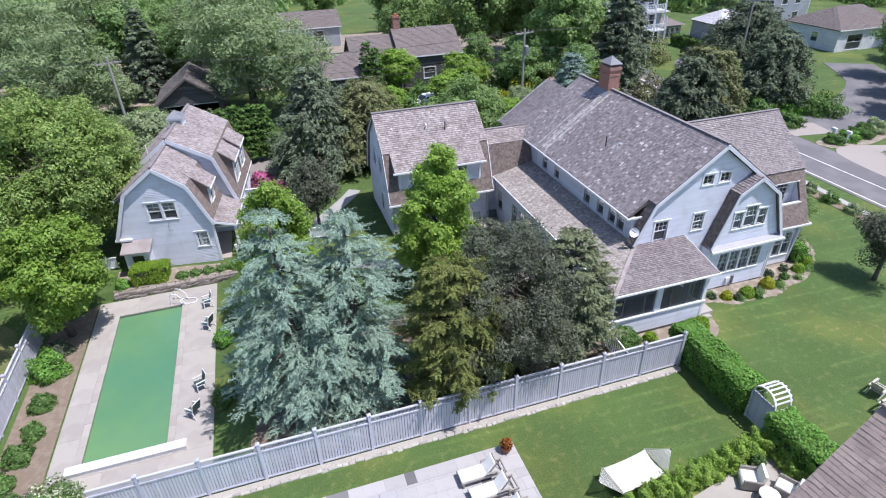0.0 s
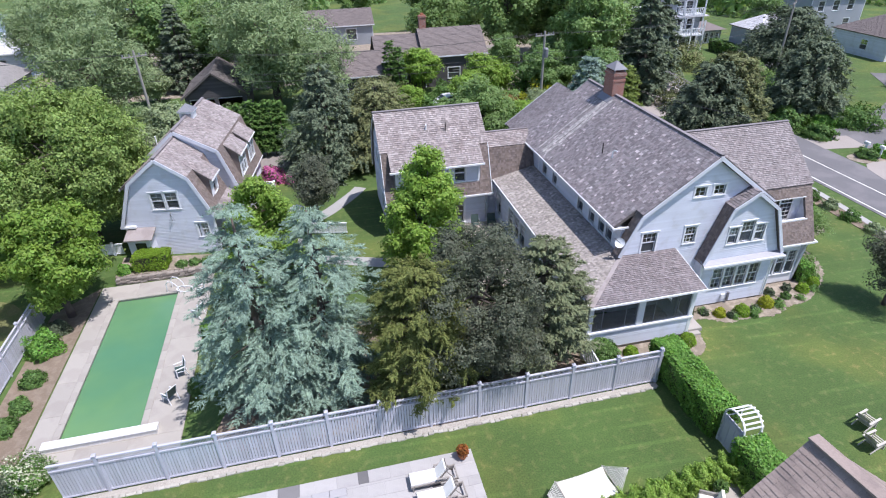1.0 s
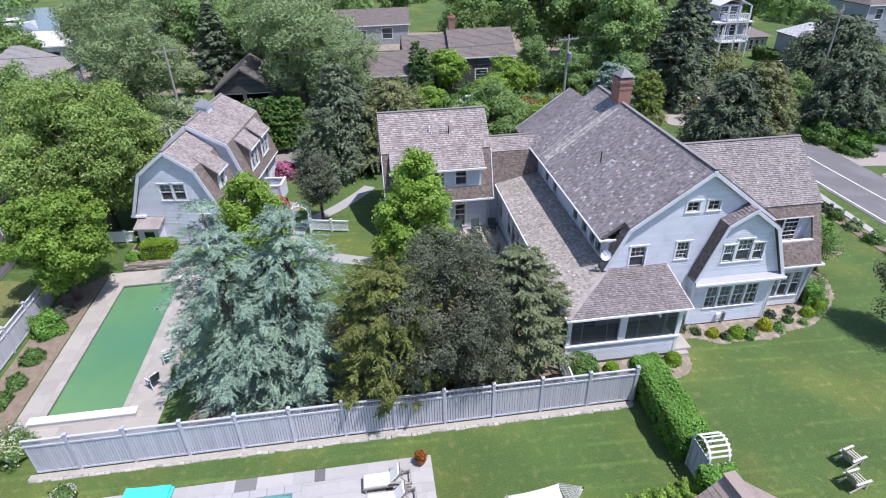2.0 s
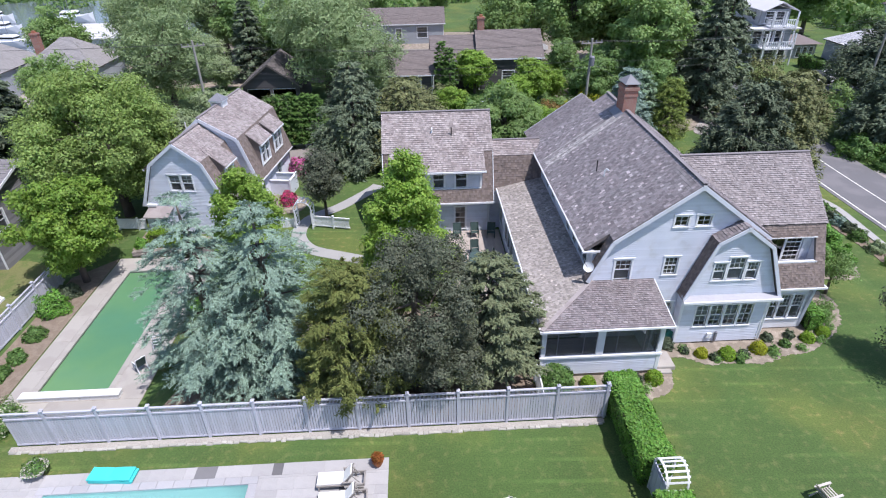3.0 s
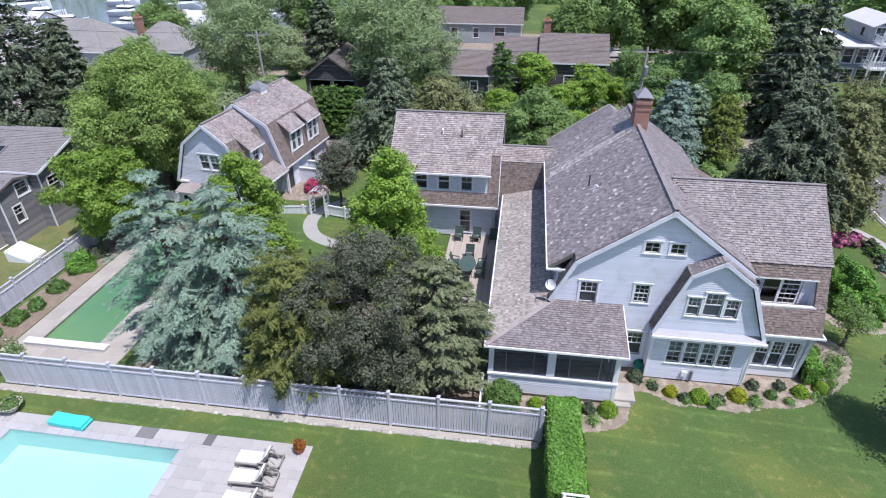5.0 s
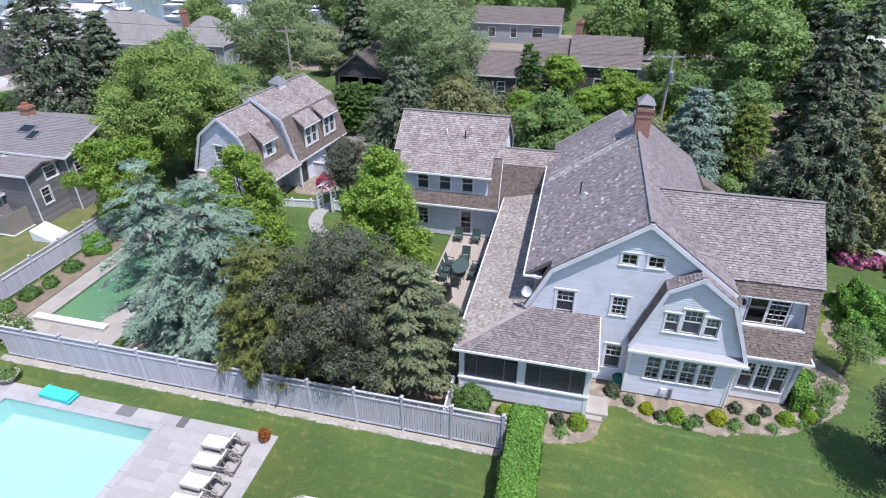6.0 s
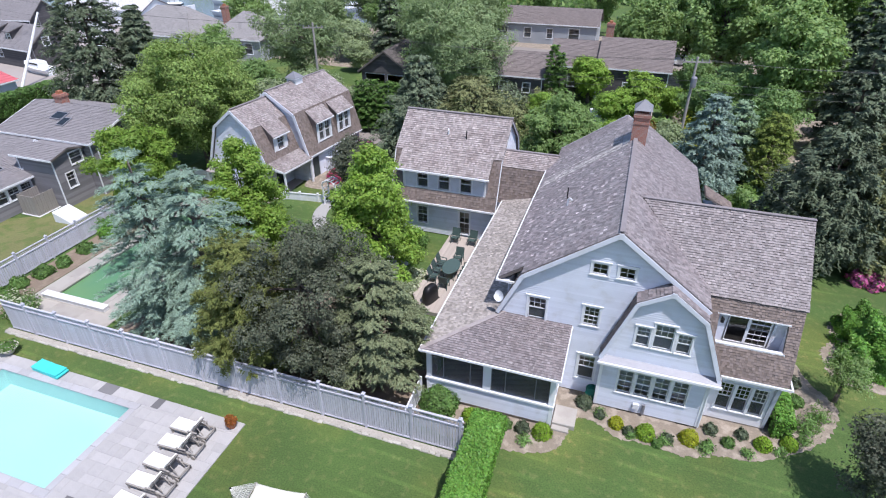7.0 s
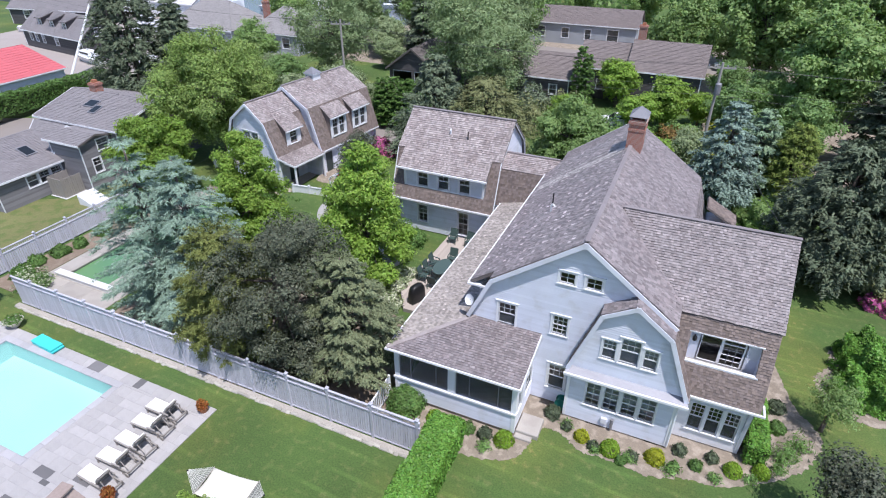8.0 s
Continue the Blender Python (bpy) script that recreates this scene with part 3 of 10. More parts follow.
class Shape:
    """Collects faces of one mesh."""

    def __init__(self):
        self.v, self.f = [], []

    def poly(self, *pts):
        k = len(self.v)
        self.v.extend(tuple(p) for p in pts)
        self.f.append(tuple(range(k, k + len(pts))))
        return self

    def hexa(self, a, b):
        """A solid between two quads."""
        k = len(self.v)
        self.v.extend(tuple(p) for p in (*a, *b))
        self.f += [(k + 3, k + 2, k + 1, k), (k + 4, k + 5, k + 6, k + 7)]
        self.f += [(k + i, k + (i + 1) % 4, k + 4 + (i + 1) % 4, k + 4 + i) for i in range(4)]
        return self

    def box(self, x0, x1, y0, y1, z0, z1):
        return self.hexa([(x0, y0, z0), (x1, y0, z0), (x1, y1, z0), (x0, y1, z0)], [(x0, y0, z1), (x1, y0, z1), (x1, y1, z1), (x0, y1, z1)])

    def soft_box(self, x0, x1, y0, y1, z0, z1, r=0.03):
        """A box with worn top edges."""
        k = len(self.v)
        for z, d in ((z0, 0), (z1 - r, 0), (z1, r)):
            self.v += [(x0 + d, y0 + d, z), (x1 - d, y0 + d, z), (x1 - d, y1 - d, z), (x0 + d, y1 - d, z)]
        for j in (0, 4):
            self.f += [(k + j + i, k + j + (i + 1) % 4, k + j + 4 + (i + 1) % 4, k + j + 4 + i) for i in range(4)]
        self.f += [(k + 8, k + 9, k + 10, k + 11), (k + 3, k + 2, k + 1, k)]
        return self

    def slab(self, pts, depth):
        """A flat polygon, thickened by the vector depth."""
        n, k = len(pts), len(self.v)
        d = Vector(depth)
        self.v += [tuple(p) for p in pts] + [tuple(Vector(p) + d) for p in pts]
        self.f += [tuple(range(k, k + n)), tuple(range(k + 2 * n - 1, k + n - 1, -1))]
        self.f += [(k + i, k + (i + 1) % n, k + n + (i + 1) % n, k + n + i) for i in range(n)]
        return self

    def rod(self, a, b, r, r2=None, n=8):
        a, b = Vector(a), Vector(b)
        w = (b - a).normalized()
        u = w.orthogonal().normalized()
        s = w.cross(u)
        k = len(self.v)
        for p, rr in ((a, r), (b, r if r2 is None else r2)):
            for i in range(n):
                q = 2 * math.pi * i / n
                self.v.append(tuple(p + (u * math.cos(q) + s * math.sin(q)) * rr))
        self.f += [(k + i, k + (i + 1) % n, k + n + (i + 1) % n, k + n + i) for i in range(n)]
        self.f += [tuple(range(k + n - 1, k - 1, -1)), tuple(range(k + n, k + 2 * n))]
        return self

    def tube(self, pts, r, n=6):
        """One bent tube through the points."""
        pts = [Vector(p) for p in pts]
        k = len(self.v)
        for i, p in enumerate(pts):
            w = (pts[min(i + 1, len(pts) - 1)] - pts[max(i - 1, 0)]).normalized()
            u = w.cross(Vector((0.31, 0.17, 0.93)))
            u = (u if u.length > 1e-3 else w.orthogonal()).normalized()
            q = w.cross(u)
            self.v += [tuple(p + (u * math.cos(2 * math.pi * j / n) + q * math.sin(2 * math.pi * j / n)) * r) for j in range(n)]
        for i in range(len(pts) - 1):
            a = k + i * n
            self.f += [(a + j, a + (j + 1) % n, a + n + (j + 1) % n, a + n + j) for j in range(n)]
        self.f += [tuple(range(k + n - 1, k - 1, -1)), tuple(range(k + (len(pts) - 1) * n, k + len(pts) * n))]
        return self

    def bar(self, a, b, w, h, up=(0, 0, 1)):
        """A board from a to b, w wide and h thick (h along up)."""
        a, b = Vector(a), Vector(b)
        d = (b - a).normalized()
        s = d.cross(Vector(up))
        s = (s if s.length > 1e-4 else d.orthogonal()).normalized()
        t = s.cross(d).normalized()
        ring = [s * (w / 2) * i + t * (h / 2) * j for i, j in ((-1, -1), (1, -1), (1, 1), (-1, 1))]
        return self.hexa([a + r for r in ring], [b + r for r in ring])

    def lathe(self, centre, rings, n=16):
        """Rings of (radius, z) about an upright axis."""
        cx, cy, cz = centre
        k = len(self.v)
        for r, z in rings:
            self.v += [(cx + r * math.cos(2 * math.pi * i / n), cy + r * math.sin(2 * math.pi * i / n), cz + z) for i in range(n)]
        for j in range(len(rings) - 1):
            self.f += [(k + j * n + i, k + j * n + (i + 1) % n, k + (j + 1) * n + (i + 1) % n, k + (j + 1) * n + i) for i in range(n)]
        self.f += [tuple(range(k + n - 1, k - 1, -1)), tuple(range(k + (len(rings) - 1) * n, k + len(rings) * n))]
        return self


def mesh_of(name, shape, material, shift=Vector((0, 0, 0)), smooth=False):
    me = bpy.data.meshes.new(name)
    me.from_pydata([(x - shift.x, y - shift.y, z - shift.z) for x, y, z in shape.v], [], shape.f)
    me.materials.append(material)
    if smooth:
        me.polygons.foreach_set("use_smooth", [True] * len(me.polygons))
    return me


def part(name, shape, material, parent, label="", kind="", smooth=False):
    ob = new(name, mesh_of(name, shape, material, shift_of(parent), smooth))
    ob.parent = parent
    return tagged(ob, label, kind=kind)


def lone(name, shape, material, label, category, kind="", group="", smooth=False):
    """A thing of one mesh, its origin at its base."""
    a = np.array(shape.v)
    base = Vector(((a[:, 0].min() + a[:, 0].max()) / 2, (a[:, 1].min() + a[:, 1].max()) / 2, a[:, 2].min()))
    ob = new(name, mesh_of(name, shape, material, base, smooth))
    ob.location = base
    return tagged(ob, label, category, group, kind)


class Face:
    """An upright wall face: origin o, u along it, n outwards."""

    def __init__(self, o, u, n):
        self.o, self.u, self.n = Vector(o), Vector(u), Vector(n)

    def at(self, u, z, n=0.0):
        return self.o + self.u * u + self.n * n + Vector((0, 0, z))

    def block(self, s, u0, u1, z0, z1, n0, n1):
        s.hexa([self.at(u0, z0, n0), self.at(u1, z0, n0), self.at(u1, z1, n0), self.at(u0, z1, n0)],
               [self.at(u0, z0, n1), self.at(u1, z0, n1), self.at(u1, z1, n1), self.at(u0, z1, n1)])


def span(poly, z):
    """Where the level z cuts a convex outline of (u, z) points."""
    hits = []
    for (u0, z0), (u1, z1) in zip(poly, poly[1:] + poly[:1]):
        if abs(z1 - z0) > 1e-9 and min(z0, z1) - 1e-9 <= z <= max(z0, z1) + 1e-9:
            hits.append(u0 + (u1 - u0) * (z - z0) / (z1 - z0))
    return (min(hits), max(hits)) if len(hits) > 1 else None


def strips(poly, holes, levels):
    """The outline less its holes, cut into trapezia between the levels."""
    for z0, z1 in zip(levels, levels[1:]):
        if z1 - z0 < 1e-4:
            continue
        a, b = span(poly, z0 + 1e-4), span(poly, z1 - 1e-4)
        if not a or not b:
            continue
        cuts = sorted((h[0], h[1]) for h in holes if h[2] < z1 - 1e-3 and h[3] > z0 + 1e-3)
        left = (a[0], b[0])
        for c0, c1 in cuts:
            if c0 > max(left):
                yield left[0], c0, left[1], c0, z0, z1
            left = (max(c1, left[0]), max(c1, left[1]))
        if a[1] > left[0] + 1e-3 or b[1] > left[1] + 1e-3:
            yield left[0], max(a[1], left[0]), left[1], max(b[1], left[1]), z0, z1


def clad_wall(parent, face, poly, holes=(), boards=True, material=None, exposure=0.12, name="wall", thick=0.16):
    """A wall with thickness and openings, and the boards nailed on it."""
    levels = sorted({round(z, 4) for _, z in poly} | {round(z, 4) for h in holes for z in h[2:4]})
    if len(poly) == 4 and len({u for u, _ in poly}) == 2 and len({z for _, z in poly}) == 2:
        us = sorted({u for u, _ in poly} | {u for h in holes for u in h[:2]})
        lights = [(i, j) for i in range(len(us) - 1) for j in range(len(levels) - 1) for h in holes
                  if h[0] < (us[i] + us[i + 1]) / 2 < h[1] and h[2] < (levels[j] + levels[j + 1]) / 2 < h[3]]
        s = lattice_frame(face, us, levels, lights, -thick, 0.0)
    else:
        s = Shape()
        for u0, u1, t0, t1, z0, z1 in strips(poly, holes, levels):
            s.hexa([face.at(u0, z0), face.at(u1, z0), face.at(t1, z1), face.at(t0, z1)],
                   [face.at(u0, z0, -thick), face.at(u1, z0, -thick), face.at(t1, z1, -thick), face.at(t0, z1, -thick)])
    w = part(name, s, M["wall_core"] if boards else material, parent)
    if boards:
        zs = [z for _, z in poly]
        low, high = min(zs), max(zs)
        n = int((high - low) / exposure) + 1
        s = Shape()
        for k in range(n):
            z0, z1 = low + k * exposure, min(low + (k + 1) * exposure, high)
            for u0, u1, t0, t1, a, b in strips(poly, holes, [z0, z1]):
                s.poly(face.at(u0, a, 0.034), face.at(u1, a, 0.034), face.at(t1, b + 0.004, 0.004), face.at(t0, b + 0.004, 0.004))
                s.poly(face.at(u0, a, 0.002), face.at(u1, a, 0.002), face.at(u1, a, 0.034), face.at(u0, a, 0.034))
        part("clapboard_cladding", s, material or M["siding"], w, kind="stuff")
    return w


def lattice_frame(face, us, zs, open_cells, n0, n1):
    """One solid frame with rectangular lights: grid lines us, zs; open_cells are the lights."""
    s = Shape()
    nu = len(us)
    for n in (n0, n1):
        s.v += [tuple(face.at(u, z, n)) for z in zs for u in us]
    off = nu * len(zs)
    solid = {(i, j) for i in range(nu - 1) for j in range(len(zs) - 1)} - set(open_cells)
    for i, j in solid:
        k = j * nu + i
        q = (k, k + 1, k + nu + 1, k + nu)
        s.f += [q, tuple(x + off for x in reversed(q))]
        for di, dj, e0, e1 in ((0, -1, k, k + 1), (1, 0, k + 1, k + nu + 1), (0, 1, k + nu + 1, k + nu), (-1, 0, k + nu, k)):
            if (i + di, j + dj) not in solid:
                s.f.append((e0, e1, e1 + off, e0 + off))
    return s


def sash_shape(face, u0, u1, a, b, cols, rows, n, rail=0.045, bar=0.023):
    us, zs = [u0, u0 + rail], [a, a + rail]
    for lst, lo, hi, k in ((us, u0, u1, cols), (zs, a, b, rows)):
        for i in range(1, k):
            m = lo + (hi - lo) * i / k
            lst += [m - bar / 2, m + bar / 2]
        lst += [hi - rail, hi]
    cells = [(i, j) for i in range(1, len(us) - 1, 2) for j in range(1, len(zs) - 1, 2)]
    return lattice_frame(face, us, zs, cells, n - 0.035, n)


def pieces(name, blocks, material, parent, face=None, label=""):
    """Each block a part of its own."""
    for q in blocks:
        s = Shape()
        if face:
            face.block(s, *q)
        else:
            s.box(*q)
        part(name, s, material, parent, label)


def window(parent, face, u0, u1, z0, z1, lights=(2, 2), double=True, lower_lights=False, blind=0.0, crown=True, name="window", casing=0.1):
    """A sash window set in its opening: casing, sill, sashes with glazing bars, panes."""
    c = casing
    win = part(name, lattice_frame(face, [u0 - c, u0, u1, u1 + c], [z0 - 0.02, z0, z1, z1 + c], [(1, 1)], -0.10, 0.055), M["white"], parent)
    s = Shape()
    face.block(s, u0 - c - 0.02, u1 + c + 0.02, z0 - 0.07, z0 - 0.02, -0.10, 0.075)
    part("sill", s, M["white"], win)
    if crown:
        s = Shape()
        face.block(s, u0 - c - 0.04, u1 + c + 0.04, z1 + c, z1 + c + 0.045, 0.0, 0.085)
        part("crown", s, M["white"], win)
    mid = (z0 + z1) / 2 if double else z1
    rows = [(z0, mid, -0.05, lower_lights or not double, "lower_sash"), (mid, z1, -0.02, True, "upper_sash")] if double else [(z0, z1, -0.03, True, "sash")]
    for a, b, n, barred, label in rows:
        cols, rws = lights if barred else (1, 1)
        sash = part(label, sash_shape(face, u0, u1, a, b, cols, rws, n), M["white"], win)
        g = Shape().poly(face.at(u0 + 0.03, a + 0.03, n - 0.018), face.at(u1 - 0.03, a + 0.03, n - 0.018), face.at(u1 - 0.03, b - 0.03, n - 0.018), face.at(u0 + 0.03, b - 0.03, n - 0.018))
        part("pane", g, M["screened"] if label == "lower_sash" and not lower_lights else M["glass"], win)
    if blind:
        g = Shape()
        face.block(g, u0 + 0.05, u1 - 0.05, z1 - (z1 - z0) * blind, z1, -0.15, -0.14)
        part("blind", g, M["curtain"], win, "off-white roller blind")
    return win


def shingle_field(parent, o, u, v, poly, material, name="shingle_covering", course=0.17, wide=(0.10, 0.20), seed=1, lift=0.034):
    """Single shingles laid in courses on a roof slope: o the origin, u along the eave, v up the slope, poly the outline in (u, v)."""
    rng = random.Random(seed)
    o, u, v = Vector(o), Vector(u).normalized(), Vector(v).normalized()
    n = u.cross(v)
    if n.z < 0:
        n = -n
    s = Shape()
    low, high = min(p[1] for p in poly), max(p[1] for p in poly)
    for k in range(int((high - low) / course) + 1):
        v0 = low + k * course
        cut = span(poly, min(v0 + course * 0.5, high - 1e-3))
        if not cut:
            continue
        x = cut[0] - rng.uniform(0, 0.1)
        while x < cut[1]:
            w = rng.uniform(*wide)
            a, b = max(x, cut[0]), min(x + w - 0.004, cut[1])
            x += w
            if b - a < 0.02:
                continue
            d0, d1 = rng.uniform(-0.014, 0.01), lift * rng.uniform(0.7, 1.6)
            top = min(v0 + course * 1.15, high)
            p = [o + u * a + v * (v0 + d0) + n * d1, o + u * b + v * (v0 + d0) + n * d1, o + u * b + v * top + n * 0.004, o + u * a + v * top + n * 0.004]
            s.poly(*p)
            s.poly(o + u * a + v * (v0 + d0) + n * 0.001, o + u * b + v * (v0 + d0) + n * 0.001, p[1], p[0])
    return part(name, s, material, parent, kind="stuff")


def roof_slope(parent, pts, material, thick=0.14, name="roof_slope", seed=1, course=0.17, wide=(0.10, 0.20), label="", lift=0.034):
    """A roof slope of any outline; pts[0] to pts[1] is its eave. Boarding below, shingles on top."""
    pts = [Vector(p) for p in pts]
    u = (pts[1] - pts[0]).normalized()
    n = None
    for p in pts[2:]:
        w = u.cross(p - pts[0])
        if w.length > 1e-3:
            n = w.normalized()
            break
    if n.z < 0:
        n = -n
    v = n.cross(u)
    if v.z < 0:
        v = -v
    s = Shape().slab([p - n * 0.002 for p in pts], -n * thick)
    r = part(name, s, M["deck_under"], parent, label)
    poly = [((p - pts[0]).dot(u), (p - pts[0]).dot(v)) for p in pts]
    shingle_field(r, pts[0], u, v, poly, material, seed=seed, course=course, wide=wide, lift=lift)
    return r


def board_run(parent, name, pts, w, h, material, up=(0, 0, 1), label=""):
    s = Shape()
    for a, b in zip(pts, pts[1:]):
        s.bar(a, b, w, h, up)
    return part(name, s, material, parent, label)


# ---- planting helpers ----
def leaf_cards(name, centres, normals, sizes, aspect, material, parent, along=None, label=""):
    """Many small pointed leaves as one mesh; along gives the way each one points."""
    rng = np.random.default_rng(len(centres))
    c, nn = np.asarray(centres, float), np.asarray(normals, float)
    nn = nn / np.maximum(np.linalg.norm(nn, axis=1, keepdims=True), 1e-6)
    t = rng.normal(size=c.shape) if along is None else np.asarray(along, float)
    t = t - nn * (t * nn).sum(1, keepdims=True)
    t /= np.maximum(np.linalg.norm(t, axis=1, keepdims=True), 1e-6)
    b = np.cross(nn, t)
    sz = np.asarray(sizes, float)[:, None]
    tri = np.stack([c + t * sz, c - t * sz * 0.8 + b * sz * aspect, c - t * sz * 0.8 - b * sz * aspect], axis=1)
    n = len(tri)
    me = bpy.data.meshes.new(name)
    me.vertices.add(3 * n)
    me.vertices.foreach_set("co", tri.astype(np.float32).ravel())
    me.loops.add(3 * n)
    me.loops.foreach_set("vertex_index", np.arange(3 * n, dtype=np.int32))
    me.polygons.add(n)
    me.polygons.foreach_set("loop_start", np.arange(0, 3 * n, 3, dtype=np.int32))
    me.materials.append(material)
    me.update(calc_edges=True)
    ob = new(name, me)
    ob.parent = parent
    return tagged(ob, label)


def round_dirs(rng, n):
    d = rng.normal(size=(n, 3))
    return d / np.linalg.norm(d, axis=1, keepdims=True)


def trunk_part(parent, h, r, limbs, seed, lean=0.0):
    """A tapered trunk with limbs reaching to given points."""
    rng = random.Random(seed)
    s = Shape()
    p = [Vector((lean * z * z / h + rng.uniform(-0.03, 0.03) * h * 0.3, rng.uniform(-0.03, 0.03) * h * 0.3, z)) if z else Vector((0, 0, -0.1)) for z in (0, h * 0.3, h * 0.6, h)]
    rr = (r * 1.25, r, r * 0.72, r * 0.4)
    for a, b, ra, rb in zip(p, p[1:], rr, rr[1:]):
        s.rod(a, b, ra, rb, 10)
    for tip in limbs:
        tip = Vector(tip)
        k = rng.uniform(0.35, 0.95)
        root = p[1].lerp(p[3], k)
        mid = root.lerp(tip, 0.5) + Vector((0, 0, rng.uniform(0.0, 0.15) * h * 0.3))
        s.rod(root, mid, r * 0.32, r * 0.2, 6).rod(mid, tip, r * 0.2, r * 0.05, 6)
    return part("trunk", s, M["bark"], parent, smooth=True)


def broadleaf(name, place, h, rad, n, leaf, material, label, seed, lobes=46, low=0.22, flat=1.0, group="", trunk=None, ragged=0.3, aspect=0.6, category="tree", lobe_size=(0.20, 0.36), up=0.5, kind="", per=10, sprig=0.16, cone=False):
    """A leafy tree: clumps of leaves round a trunk with limbs, an uneven outline with gaps."""
    rng = np.random.default_rng(seed)
    ob = thing(name, place, label, category, group, kind, turn=float(rng.uniform(0, 360)), local=True)
    zc, rz = h * (1 + low) / 2, h * (1 - low) / 2
    cs, rs = [], []
    for i in range(lobes):
        d = round_dirs(rng, 1)[0]
        q = rng.uniform(0.35, 1.0) ** 0.5 * (1 - ragged * 0.5 + ragged * rng.uniform(-0.5, 0.5))
        f = 1.0 - 0.35 * max(0.0, d[2]) ** 2 * (1 - flat) - (0.18 if d[2] < -0.4 else 0.0)
        k = rng.uniform(*lobe_size)
        if cone:
            up_f = rng.uniform(0.0, 1.0)
            r = rad * min(1.0, 1.3 * (1 - up_f)) ** 0.55 * (0.7 + 0.3 * min(1.0, up_f / 0.15))
            k *= 0.6 + 0.5 * r / rad
            a, q = rng.uniform(0, 6.283), rng.uniform(0.2, 1.0) ** 0.5 * rng.uniform(1 - ragged * 0.6, 1.0)
            cs.append((math.cos(a) * max(0.0, r * q - k * rad * 0.5), math.sin(a) * max(0.0, r * q - k * rad * 0.5), h * (low + 0.05 + (0.93 - low) * up_f)))
        else:
            cs.append((d[0] * (rad * q * f - k * rad * 0.55), d[1] * (rad * q * f - k * rad * 0.55), zc + d[2] * (rz * q - k * rz * 0.45)))
        rs.append(k)
    cs, rs = np.array(cs), np.array(rs)
    m = max(40, n // per)
    which = rng.choice(lobes, m, p=rs ** 2 / (rs ** 2).sum())
    d = round_dirs(rng, m)
    d[:, 2] = np.where(rng.random(m) < up * 0.5, np.abs(d[:, 2]), d[:, 2])
    wob = 0.70 + 0.30 * rng.random(m) + 0.16 * np.sin(7 * d[:, 0] + which) * np.sin(6 * d[:, 1] + 2 * which)
    mid = cs[which] + d * (rs[which] * wob)[:, None] * np.array([rad, rad, rad * 0.5 + rz * 0.35])
    pick = np.repeat(np.arange(m), per)
    n = len(pick)
    pos = mid[pick] + rng.normal(scale=1.0, size=(n, 3)) * np.array([1, 1, 0.55]) * sprig
    pos[:, 2] = np.maximum(pos[:, 2], max(0.08, h * low * 0.55))
    nrm = d[pick] + rng.normal(scale=0.36, size=(n, 3)) + np.array([0, 0, up])
    limbs = [tuple(cs[i] * np.array([0.9, 0.9, 1.0]) - np.array([0, 0, rz * 0.1])) for i in range(0, lobes, 4)]
    trunk_part(ob, h * 0.62, trunk or max(0.06, rad * 0.055), limbs, seed)
    leaf_cards("crown", pos, nrm, leaf * rng.uniform(0.7, 1.35, n), aspect, material, ob)
    return ob


